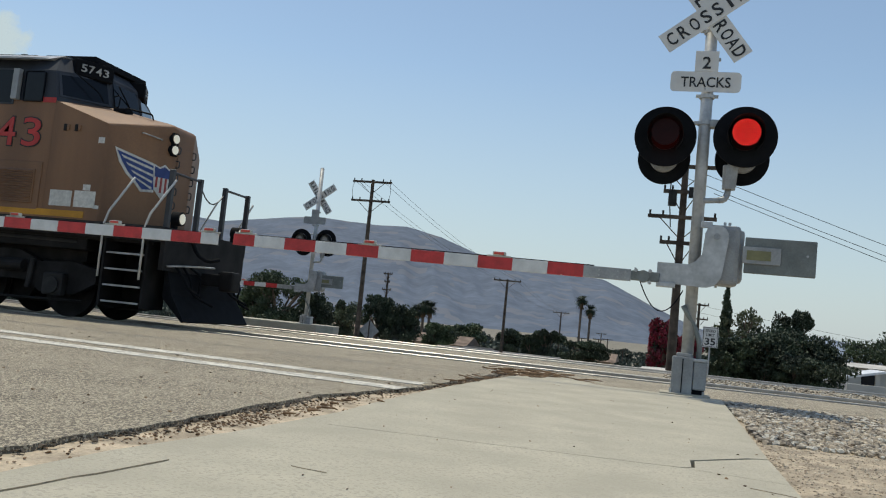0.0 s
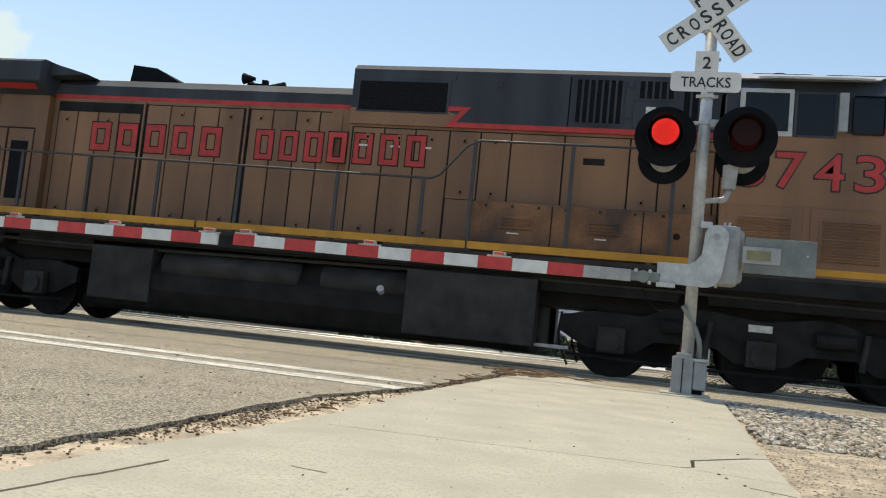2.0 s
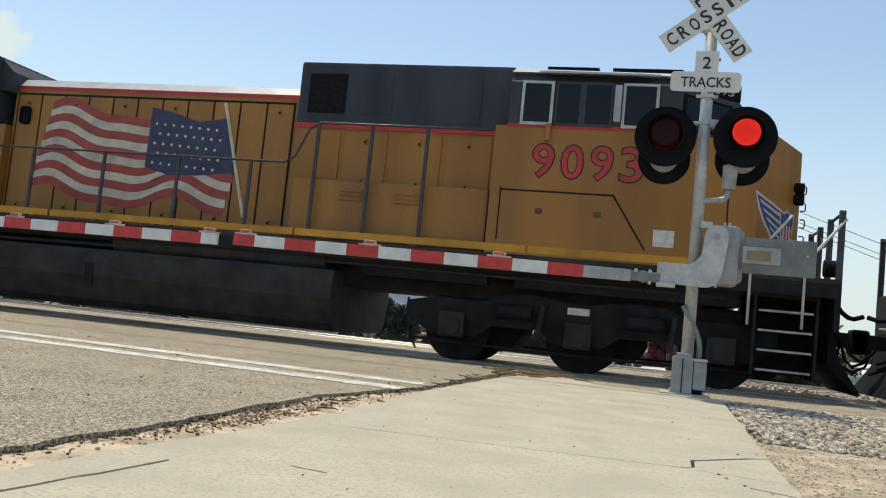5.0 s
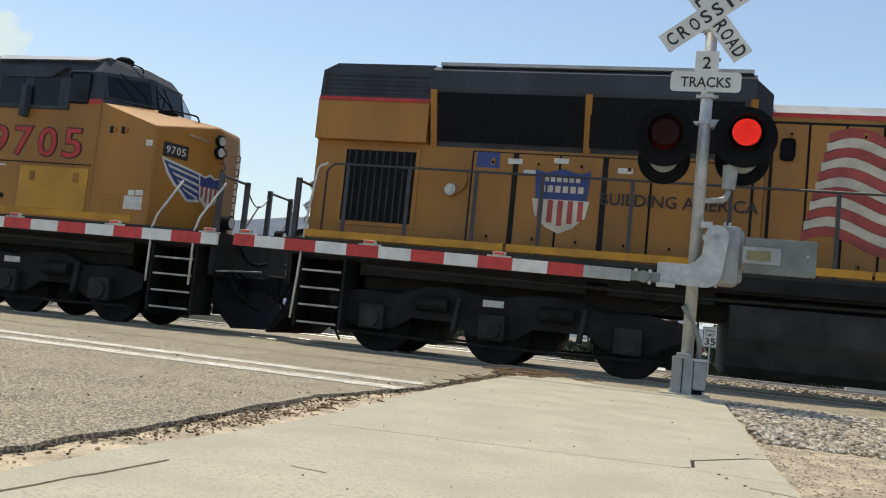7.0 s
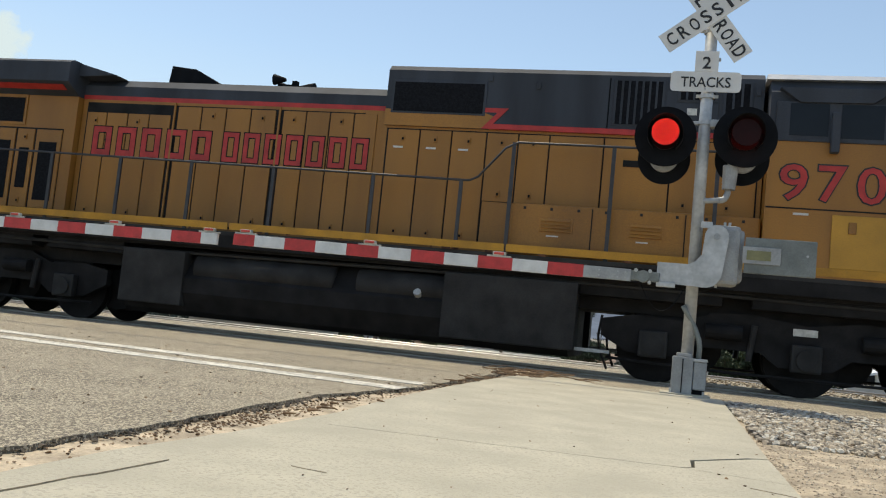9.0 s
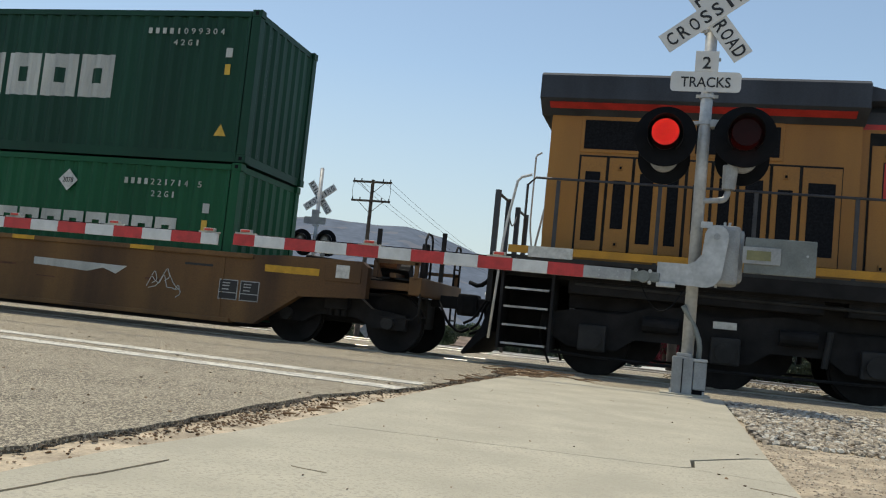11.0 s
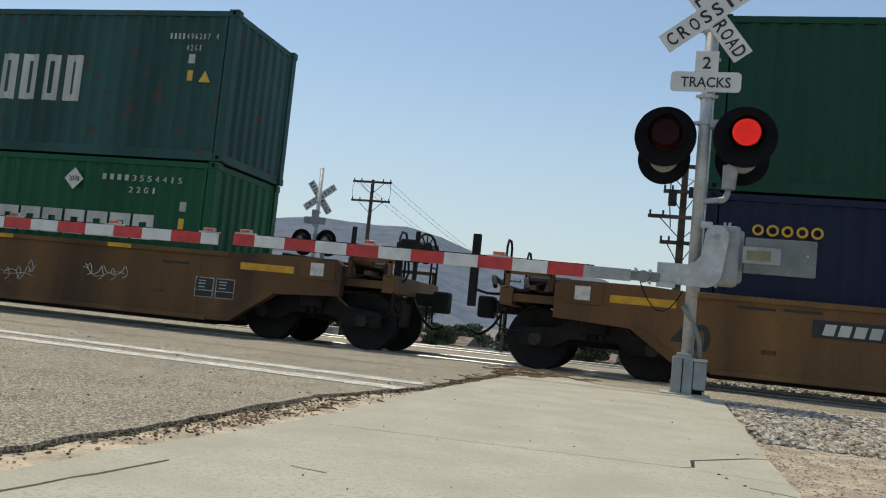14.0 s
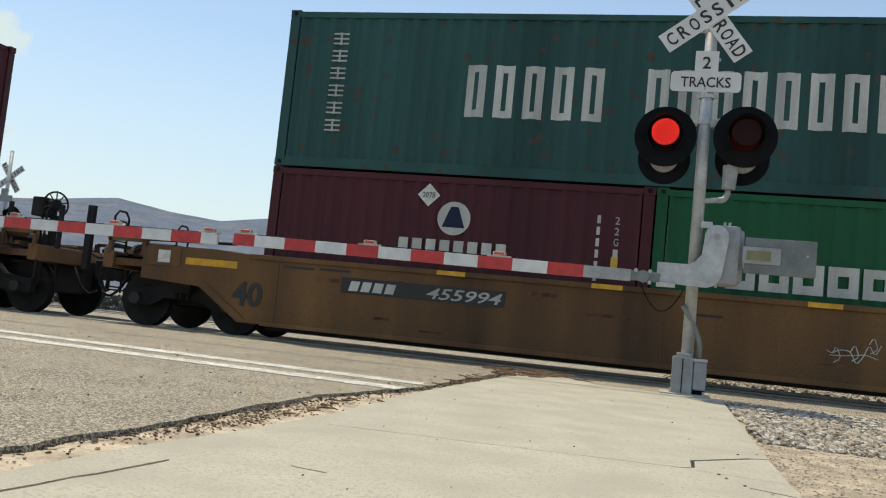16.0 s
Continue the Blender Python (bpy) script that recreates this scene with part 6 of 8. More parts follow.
    part("lower_panel", bx(12.98, 13.50, -1.078, -1.055, 1.80, 2.47, bev=0.004), paint, eq)
    bm = B()
    box(bm, 13.50, 17.03, -1.34, -1.05, 1.66, 2.45, 0.03)
    lk = part("equipment_locker", bm, GRIME if old else paint, loco, "grimy equipment lockers along the walkway")
    for a, b in ((13.93, 14.43), (15.23, 15.72)):
        louvre(loco, a, b, 2.04, 2.24, -1.345, GRIME if old else paint, 4, "vent")
        part("vent_tag", bx(a + 0.12, b - 0.2, -1.346, -1.338, 1.97, 1.99), WHITEPAPER, lk)
    for a in (14.70, 16.02):
        part("locker_seam", bx(a - 0.008, a + 0.008, -1.35, -1.335, 1.7, 2.42), UNDER, lk)
    for a in (13.7, 14.1, 14.5, 14.9, 15.4, 15.9, 16.3, 16.8):
        for z in (1.74, 2.38):
            part("locker_bolt", bx(a - 0.02, a + 0.02, -1.352, -1.338, z - 0.02, z + 0.02, bev=0.004), UNDERGREY, lk)
    part("lock_knob", cyl(B(), (16.5, -1.355, 2.1), (16.5, -1.338, 2.1), 0.05, 10), UNDER, lk)
    # cab
    cab_ge(loco, paint, number, not old, old)
    if old:
        numerals(loco, number, 17.24, 19.14, 2.86, 3.36, -1.505)
        for a, b in ((17.26, 18.02), (18.36, 19.15)):
            p = part("panel", bx(a - 0.12, b + 0.12, -1.515, -1.5, 1.78, 2.60, bev=0.008), paint, loco)
            louvre(loco, a, b, 1.88, 2.46, -1.52, paint, 14)
    else:
        numerals(loco, number, 17.22, 19.07, 2.70, 3.20, -1.505)
        p = part("locker_door", bx(17.92, 19.28, -1.515, -1.5, 1.80, 2.53, bev=0.01), PATCHYEL, loco, "cleaner bright yellow locker door")
        for a in (18.18, 19.05):
            part("handle", bx(a - 0.05, a + 0.05, -1.53, -1.515, 2.28, 2.44, bev=0.01), paint, p)
        for a in (17.2, 17.6):
            part("lock_knob", cyl(B(), (a, -1.52, 1.98), (a, -1.498, 1.98), 0.045, 10), UNDER, loco)
        part("panel_seam", bx(17.06, 19.3, -1.506, -1.498, 2.58, 2.60), UNDER, loco)
        part("panel_tag", bx(17.42, 17.62, -1.510, -1.498, 2.50, 2.53), WHITEPAPER, loco)
    # walkway handrails
    top = [(1.0, 1.70), (1.0, 2.82), (12.6, 2.72), (12.92, 2.72), (13.43, 3.33), (17.0, 3.33)]
    posts = [(x, 2.80 - 0.006 * x) for x in (1.45, 2.9, 4.2, 5.5, 6.84, 8.17, 9.64, 11.32, 12.72)] + [(13.48, 3.33), (14.95, 3.33), (16.4, 3.33)]
    for s in (-1, 1):
        handrail(loco, top, posts, s * 1.47, 1.60, RAILDARK)
        part("step_rail", tube(B(), [(0.62, s * 1.48, 0.4), (0.72, s * 1.48, 2.0), (0.85, s * 1.47, 2.80), (1.05, s * 1.47, 2.86)], 0.02, 8), RAILLIGHT, loco, "pale step handrail", True)
        part("end_ladder", tube(B(), [(1.02, s * 0.7, 1.8), (0.96, s * 0.7, 2.2), (0.96, s * 0.7, 3.3), (1.05, s * 0.7, 3.35)], 0.015, 6), RAILLIGHT, loco)
    return loco


def loco_emd(u0, number):
    """The second locomotive: flared radiators, flag on the hood."""
    loco = thing("locomotive", "clean yellow and grey locomotive with a painted waving flag", "locomotive", pose(u0, TRACK_Y, 0), group="locomotives")
    TRAIN.append((loco, u0, 0))
    loco_common(loco, YELLOW, 0.0)
    loco_truck(loco, 4.0, (1.95, 3.85, 5.85), True)
    loco_truck(loco, 18.0, (16.1, 18.0, 20.0), True)
    fuel_tank(loco, 7.2, 14.2, True)
    H = 1.0
    paint = YELLOW
    # rear body with flared radiators
    rad = part("radiator_body", bx(0.70, 7.55, -H - 0.15, H + 0.15, 1.66, 3.30), paint, loco)
    bm = B()
    prism(bm, [(0.70, 3.3), (2.55, 3.3), (2.55, 3.95), (0.70, 3.95)], -1.30, 1.30, "y")
    part("rear_upper", bm, paint, loco)
    bm = B()
    prism(bm, [(0.72, 3.95), (2.6, 3.95), (2.6, 4.52), (0.98, 4.52), (0.74, 4.40)], -1.31, 1.31, "y")
    part("rear_top", bm, HOODGREY, loco, "dark louvred rear top")
    for k in range(5):
        part("rear_slat", bx(0.78, 2.5, -1.33, -1.31, 4.04 + k * 0.07, 4.06 + k * 0.07), HOODGREY, loco)
    part("stripe", bx(0.72, 2.6, -1.318, -1.30, 3.92, 3.98), LOCORED, loco, "red stripe")
    bm = B()
    prism(bm, [(-H - 0.15, 3.28), (-1.47, 4.12), (-1.47, 4.40), (-1.3, 4.50), (1.3, 4.50), (1.47, 4.40), (1.47, 4.12), (H + 0.15, 3.28)], 2.6, 7.35, "x")
    fl = part("radiator_flare", bm, HOODGREY, loco, "flared dark radiator section")
    for a, b in ((2.72, 4.95), (5.05, 7.2)):
        bm = B()
        prism(bm, [(-H - 0.20, 3.36), (-1.462, 4.06), (-1.47, 4.05), (-H - 0.215, 3.35)], a, b, "x")
        part("radiator_screen", bm, SCREEN, fl)
    for a in (2.6, 4.97, 7.28):
        bm = B()
        prism(bm, [(-H - 0.17, 3.28), (-1.475, 4.10), (-1.485, 4.09), (-H - 0.185, 3.27)], a, a + 0.10, "x")
        part("radiator_rib", bm, paint, fl)
    part("roof_edge", bx(2.7, 7.3, -1.40, -1.25, 4.50, 4.55), ROOFGREY, loco, "pale roof edge with painted-in sunlight")
    for a in (4.2, 6.2):
        part("fan", cyl(B(), (a, 0, 4.50), (a, 0, 4.58), 0.7, 26), HOODGREY, loco, "low roof fan housing")
    bm = B()
    prism(bm, [(7.35, 3.9), (7.6, 3.9), (7.6, 4.25), (7.35, 4.48)], -1.2, 1.2, "y")
    part("flare_end", bm, HOODGREY, loco)
    # rear grille
    g = part("rear_grille", bx(1.15, 2.45, -1.165, -1.14, 1.95, 3.22, bev=0.01), paint, loco)
    part("screen", bx(1.22, 2.38, -1.172, -1.165, 2.02, 3.16), SCREEN, g)
    for k in range(10):
        x = 1.28 + k * 0.115
        part("slat", bx(x - 0.016, x + 0.016, -1.19, -1.172, 2.02, 3.16), UNDERGREY, g)
    w = part("hand_brake", cyl(B(), (2.98, -1.2, 2.78), (2.98, -1.165, 2.78), 0.26, 26), paint, loco, "round hand brake recess")
    part("brake_lever", cyl(B(), (3.0, -1.26, 2.6), (3.0, -1.2, 2.6), 0.09, 14), TREAD, w)
    part("data_plate", bx(3.36, 3.72, -1.175, -1.15, 2.98, 3.22), BLUE, rad)
    part("door_seam", bx(3.28, 7.42, -1.154, -1.14, 1.80, 3.24), UNDER, rad)
    for k, a in enumerate((3.3, 4.0, 4.65, 5.35, 6.0, 6.75)):
        door(loco, a, a + 0.64, 1.82, 3.22, -H - 0.15, paint, latch=True)
    for a, z in ((3.85, 3.06), (4.55, 3.1), (5.5, 3.0), (6.6, 2.1), (4.1, 2.9)):
        part("decal", bx(a, a + 0.22, -1.182, -1.175, z, z + 0.08), WHITEPAPER, rad)
    # shield emblem and slogan
    bm = B()
    prism(bm, [(4.28, 3.0), (4.45, 2.95), (4.7, 3.02), (4.95, 2.95), (5.12, 3.0), (5.08, 2.55), (4.32, 2.55)], -1.184, -1.178, "y")
    sh = part("shield_top", bm, BLUE, loco, "blue shield emblem")
    bm = B()
    prism(bm, [(4.27, 2.55), (5.13, 2.55), (5.08, 2.30), (4.9, 2.13), (4.7, 2.04), (4.5, 2.13), (4.32, 2.30)], -1.184, -1.178, "y")
    part("shield_field", bm, FLAGWHITE, loco)
    for k in range(5):
        part("shield_bar", bx(4.36 + 0.15 * k, 4.44 + 0.15 * k, -1.188, -1.184, 2.16 + 0.04 * abs(k - 2), 2.54), FLAGRED, loco)
    for a, b, z in ((4.42, 4.98, 2.82), (4.36, 5.04, 2.66)):
        ring_shapes(loco, "emblem_mark", a, b, z, z + 0.10, 6, -1.187, FLAGWHITE, pad=0.3)
    lettering("slogan", "BUILDING AMERICA", 5.28, 7.5, 2.52, 2.70, -1.182, SIGNBLACK, loco, bold=0.01)
    # engine hood
    hood = part("engine_hood", bx(7.57, 13.1, -H, H, 1.66, 4.05), paint, loco)
    part("hood_top", prism(B(), [(-H, 4.05), (-0.85, 4.20), (0.85, 4.20), (H, 4.05)], 7.57, 13.1, "x"), ROOFGREY, loco, "pale hood top")
    part("stripe", bx(7.57, 13.1, -H - 0.006, -H + 0.01, 3.98, 4.045), LOCORED, loco, "red stripe")
    part("door_seam", bx(7.62, 13.05, -H - 0.004, -H + 0.01, 1.74, 3.92), UNDER, hood)
    x = 7.65
    for k in range(11):
        door(loco, x, x + 0.48, 1.78, 3.88, -H, paint, latch=k % 2 == 0)
        x += 0.49
    part("porthole", bx(7.75, 7.95, -H - 0.035, -H - 0.02, 3.34, 3.66, bev=0.06), SCREEN, hood)
    # waving flag in stripes
    ax, bxx = 8.10, 11.95
    n = 26
    for k in range(11):
        bm = B()
        for i in range(n):
            f0, f1 = i / n, (i + 1) / n
            def wave(f):
                return 0.13 * math.sin(f * 9.5 + 0.6) + 0.05 * math.sin(f * 19) - 0.12 * f
            z0 = 2.05 + k * 0.142 + 0.08
            xa, xb = ax + (bxx - ax) * f0 + k * 0.030, ax + (bxx - ax) * f1 + k * 0.030
            lim = 0.60 if k >= 5 else 1.0
            if f1 > lim:
                continue
            prism(bm, [(xa, z0 + wave(f0)), (xb, z0 + wave(f1)), (xb, z0 + 0.142 + wave(f1)), (xa, z0 + 0.142 + wave(f0))], -H - 0.030, -H - 0.026, "y")
        part("flag_stripe", bm, FLAGRED if k % 2 == 0 else FLAGWHITE, loco)
    bm = B()
    pts = [(10.38, 2.70), (10.85, 2.58), (11.4, 2.60), (12.08, 2.68), (11.86, 3.60), (11.3, 3.52), (10.85, 3.66), (10.40, 3.74)]
    prism(bm, pts, -H - 0.031, -H - 0.026, "y")
    part("flag_canton", bm, FLAGBLUE, loco)
    bm = B()
    for r in range(5):
        for c in range(9):
            cx, cz = 10.52 + c * 0.165 + (r % 2) * 0.08, 2.78 + r * 0.17 - c * 0.010
            if cx < 11.82:
                cyl(bm, (cx, -H - 0.034, cz), (cx, -H - 0.031, cz), 0.028, 5)
    part("flag_stars", bm, FLAGWHITE, loco)
    part("flag_pole", tube(B(), [(11.78, -H - 0.03, 3.86), (12.34, -H - 0.03, 1.95)], 0.03, 6), FLAGWHITE, loco)
    # mid body behind the cab
    eq = part("equipment_cab", bx(13.12, 16.57, -1.08, 1.08, 1.66, 3.55), paint, loco)
    up = part("equipment_top", bx(13.12, 16.70, -1.10, 1.10, 3.55, 4.60, bev=0.05), HOODGREY, loco, "grey upper equipment hood")
    part("stripe", bx(13.12, 16.55, -1.106, -1.06, 3.50, 3.58), LOCORED, loco, "red stripe")
    part("intake_screen", bx(13.3, 13.95, -1.112, -1.09, 3.75, 4.4, bev=0.01), SCREEN, up)
    part("access_panel", bx(14.2, 14.75, -1.112, -1.09, 3.75, 4.4, bev=0.01), HOODGREY, up)
    part("access_panel", bx(15.6, 16.2, -1.112, -1.09, 3.65, 4.38, bev=0.01), HOODGREY, up)
    for a in (13.2, 14.0, 14.9, 15.7):
        door(loco, a, a + 0.74, 2.55, 3.45, -1.08, paint)
    lk = part("equipment_locker", bx(13.3, 16.5, -1.36, -1.05, 1.66, 2.62, bev=0.03), paint, loco, "yellow equipment lockers")
    for a in (14.1, 15.0):
        louvre(loco, a, a + 0.4, 2.30, 2.5, -1.365, paint, 3, "vent")
    # cab
    part("cab_lower", prism(B(), [(16.55, 1.66), (19.9, 1.66), (19.9, 3.50), (19.1, 3.58), (16.55, 3.58)], -1.50, 1.50, "y"), paint, loco)
    part("cab_upper", hull([(16.72, 1.497, 3.56), (19.08, 1.497, 3.56), (20.12, 0.95, 3.56), (16.72, 1.46, 4.26), (19.10, 1.46, 4.26), (20.06, 0.95, 4.14),
                            (16.72, 1.24, 4.50), (19.35, 1.15, 4.51), (19.80, 0.85, 4.48)]), HOODGREY, loco, "dark grey cab top")
    part("cab_roof", hull([(16.70, 1.40, 4.43), (19.15, 1.40, 4.42), (16.72, 1.2, 4.54), (19.42, 1.15, 4.53), (16.9, 0.9, 4.58), (19.3, 0.6, 4.58)]), ROOFGREY, loco, "pale cab roof, sunlight put into its colour")
    for a, b in ((17.15, 17.95), (18.15, 19.2)):
        part("roof_unit", bx(a, b, -0.9, 0.9, 4.58, 4.68, bev=0.02), BLACK, loco, "low dark roof unit")
    part("aerial", tube(B(), [(17.5, -0.6, 4.60), (17.6, -0.6, 4.66), (17.9, -0.6, 4.60)], 0.016, 6), BLACK, loco)
    for s in (-1, 1):
        y = s * 1.505
        part("awning", hull_slab([(17.10, 4.44), (18.90, 4.42), (18.55, 4.35), (17.40, 4.36)], s * 1.36, s * 1.64), ROOFGREY, loco, "pale metal awning over the cab windows")
        for a, b, fm in ((16.90, 17.38, WINFRAME), (17.40, 18.26, HOODGREY), (18.38, 18.90, WINFRAME)):
            f = part("window_frame", bx(a, b, y - 0.012, y + 0.012, 3.60, 4.27, bev=0.01), fm, loco)
            for p, q in (((a, b),) if b - a < 0.6 else ((a, (a + b) / 2 - 0.02), ((a + b) / 2 - 0.02, b))):
                part("pane", bx(p + 0.045, q - 0.045, y + s * 0.014 - 0.003, y + s * 0.014 + 0.003, 3.645, 4.225), WINDOW, f)
        part("sun_visor", bx(18.27, 18.37, min(y, y + s * 0.08), max(y, y + s * 0.08), 3.68, 4.22, bev=0.01), ROOFGREY, loco, "pale wind deflector")
        part("mirror_bracket", bx(17.30, 17.38, min(y, y + s * 0.06), max(y, y + s * 0.06), 3.36, 3.62, bev=0.01), paint, loco)
        q = [(19.08, s * 1.497, 3.60), (20.11, s * 0.953, 3.60), (20.06, s * 0.95, 4.14), (19.10, s * 1.46, 4.26)]
        if s > 0:
            q = [q[1], q[0], q[3], q[2]]
        u0, u1 = (0.14, 0.86)
        fr = facet("windscreen_frame", q, u0, u1, 0.06, 0.90, BLACK, loco, 0.010, 0.03)
        facet("windscreen", q, u0 + 0.05, u1 - 0.05, 0.12, 0.84, WINDOW, fr, 0.014, 0.006, "dark angled windscreen pane")
    part("stripe", bx(16.72, 18.95, -1.507, -1.49, 3.555, 3.615), LOCORED, loco, "red stripe")
    for ya, yb in ((-0.88, -0.05), (0.05, 0.88)):
        q = [(20.125, ya, 3.62), (20.125, yb, 3.62), (20.065, yb, 4.13), (20.065, ya, 4.13)]
        facet("windscreen", q, 0.04, 0.96, 0.08, 0.92, WINDOW, loco, 0.010, 0.01, "dark windscreen pane")
    for s in (-1, 1):
        nb = part("number_board", bx(-0.34, 0.34, -0.02, 0.30, -0.13, 0.13, bev=0.03), BLACK, loco, "black number board with white digits")
        nb.matrix_basis = Matrix.Translation((19.74, s * 1.09, 4.31)) @ pose(0, 0, 0, 0, 0, 28 if s < 0 else 152)
        digits("board_digit", number, -0.22, 0.22, -0.06, 0.06, TREAD, nb, Matrix.Translation((0, -0.026, 0)))
    part("window_bracket", tube(B(), [(20.10, -0.9, 3.95), (20.26, -0.92, 3.97), (20.26, -0.92, 3.74), (20.12, -0.9, 3.72)], 0.013, 6), BLACK, loco)
    numerals(loco, number, 17.15, 18.74, 2.82, 3.32, -1.505)
    # nose: faceted
    bm = hull([(19.9, 1.50, 1.66), (20.33, 1.50, 1.66), (20.95, 0.45, 1.66), (21.0, 0.36, 1.66), (19.9, 1.50, 3.50), (20.33, 1.50, 3.34), (20.95, 0.45, 3.44), (21.0, 0.36, 3.40), (20.1, 0.9, 3.60)])
    nose = part("nose", bm, paint, loco, "faceted yellow nose")
    bm = B()
    plan = [(20.50, -1.05), (20.56, -1.10), (20.95, -0.45), (21.005, -0.35), (21.005, 0.35), (20.95, 0.45), (20.56, 1.10), (20.50, 1.05)]
    prism(bm, plan, 3.0, 3.70, "z")
    for v in bm.verts:
        v.co.x += 0.004 if v.co.x > 20.9 else 0
        if v.co.z > 3.5:
            v.co.z -= 0.20 * (v.co.x - 20.50)
    part("nose_cap", bm, paint, loco, "raised yellow front of the nose")
    part("corner_seam", bx(19.93, 19.95, -1.504, -1.495, 1.7, 3.48), UNDER, nose)
    part("decal", bx(20.02, 20.14, -1.505, -1.497, 3.02, 3.07), WHITEPAPER, nose)
    part("nose_grab", tube(B(), [(20.35, -0.9, 3.52), (20.36, -0.9, 3.60), (20.46, -0.6, 3.60), (20.46, -0.6, 3.52)], 0.013, 6), BLACK, nose)
    emblem_wing(nose, 20.719, 2.44, -0.842, pose(0, 0, 0, 0, 0, 59.4) @ Matrix.Diagonal((0.80, 1, 0.80, 1)))
    part("nose_panel", bx(21.0, 21.02, -0.3, 0.3, 1.75, 3.1, bev=0.004), paint, nose, "nose door")
    for z in (3.05, 2.88):
        hl = part("headlight", cyl(B(), (20.88, -0.46, z), (21.05, -0.46, z), 0.085, 16), BLACK, loco)
        part("headlight_lens", cyl(B(), (21.05, -0.46, z), (21.06, -0.46, z), 0.07, 16), LENS, hl, "headlight lens")
    grab_irons(nose, (21.03,), (3.1, 2.85, 2.6, 2.35, 2.1), -0.36)
    part("side_door_seam", bx(16.70, 18.36, -1.507, -1.50, 2.60, 2.625), UNDER, loco)
    part("side_door_seam", bx(16.70, 16.72, -1.507, -1.50, 1.86, 2.66), UNDER, loco)
    for a in (17.3, 18.15):
        part("door_latch", bx(a - 0.05, a + 0.05, -1.516, -1.498, 2.28, 2.36, bev=0.008), GRIME, loco)
    part("door_handle_seam", prism(B(), [(18.34, 2.62), (18.84, 1.86), (18.87, 1.86), (18.37, 2.625)], -1.507, -1.50, "y"), UNDER, loco)
    part("decal", bx(18.96, 19.25, -1.512, -1.50, 1.92, 2.16), WHITEPAPER, loco, "white paper notice")
    for s in (-1, 1):
        d = part("ditch_light", cyl(B(), (21.3, s * 1.05, 1.84), (21.46, s * 1.05, 1.84), 0.12, 18), BLACK, loco)
        part("ditch_lens", cyl(B(), (21.46, s * 1.05, 1.84), (21.47, s * 1.05, 1.84), 0.09, 18), LENS, d, "ditch light lens")
        for x in (20.3, 21.0):
            part("step_rail", tube(B(), [(x, s * 1.49, 0.95), (x, s * 1.49, 1.85), (x + 0.5, s * 1.40, 2.50)], 0.02, 8), RAILLIGHT, loco, "pale step handrail", True)
        top = [(1.05, 1.70), (1.05, 2.86), (13.3, 2.84), (13.6, 3.5), (16.5, 3.5)]
        posts = [(x, 2.84) for x in (1.4, 2.4, 3.45, 4.45, 5.75, 7.1, 8.5, 9.9, 11.3, 12.6)] + [(13.7, 3.5), (14.6, 3.5), (15.5, 3.5)]
        handrail(loco, top, posts, s * 1.47, 1.60, RAILDARK)
        part("step_rail", tube(B(), [(0.70, s * 1.48, 0.4), (0.80, s * 1.48, 2.0), (0.90, s * 1.47, 2.80), (1.05, s * 1.47, 2.86)], 0.02, 8), RAILLIGHT, loco, "pale step handrail", True)
    return loco


# ---- containers and well cars ----
def corrugated(length, z0, z1, y, sgn, axis="x"):
    """A corrugated steel wall along x at y, outer faces towards sgn * y."""
    bm = B()
    p, depth = 0.278, 0.036
    n = int(length / p)
    p = length / n
    prof = []
    for k in range(n):
        x = k * p
        prof += [(x, 0), (x + 0.13 * p, 0), (x + 0.37 * p, depth), (x + 0.63 * p, depth), (x + 0.87 * p, 0)]
    prof.append((length, 0))
    lo = [bm.verts.new((x, y - sgn * d, z0)) for x, d in prof]
    hi = [bm.verts.new((x, y - sgn * d, z1)) for x, d in prof]
    for i in range(len(prof) - 1):
        bm.faces.new((lo[i], lo[i + 1], hi[i + 1], hi[i]))
    return bm


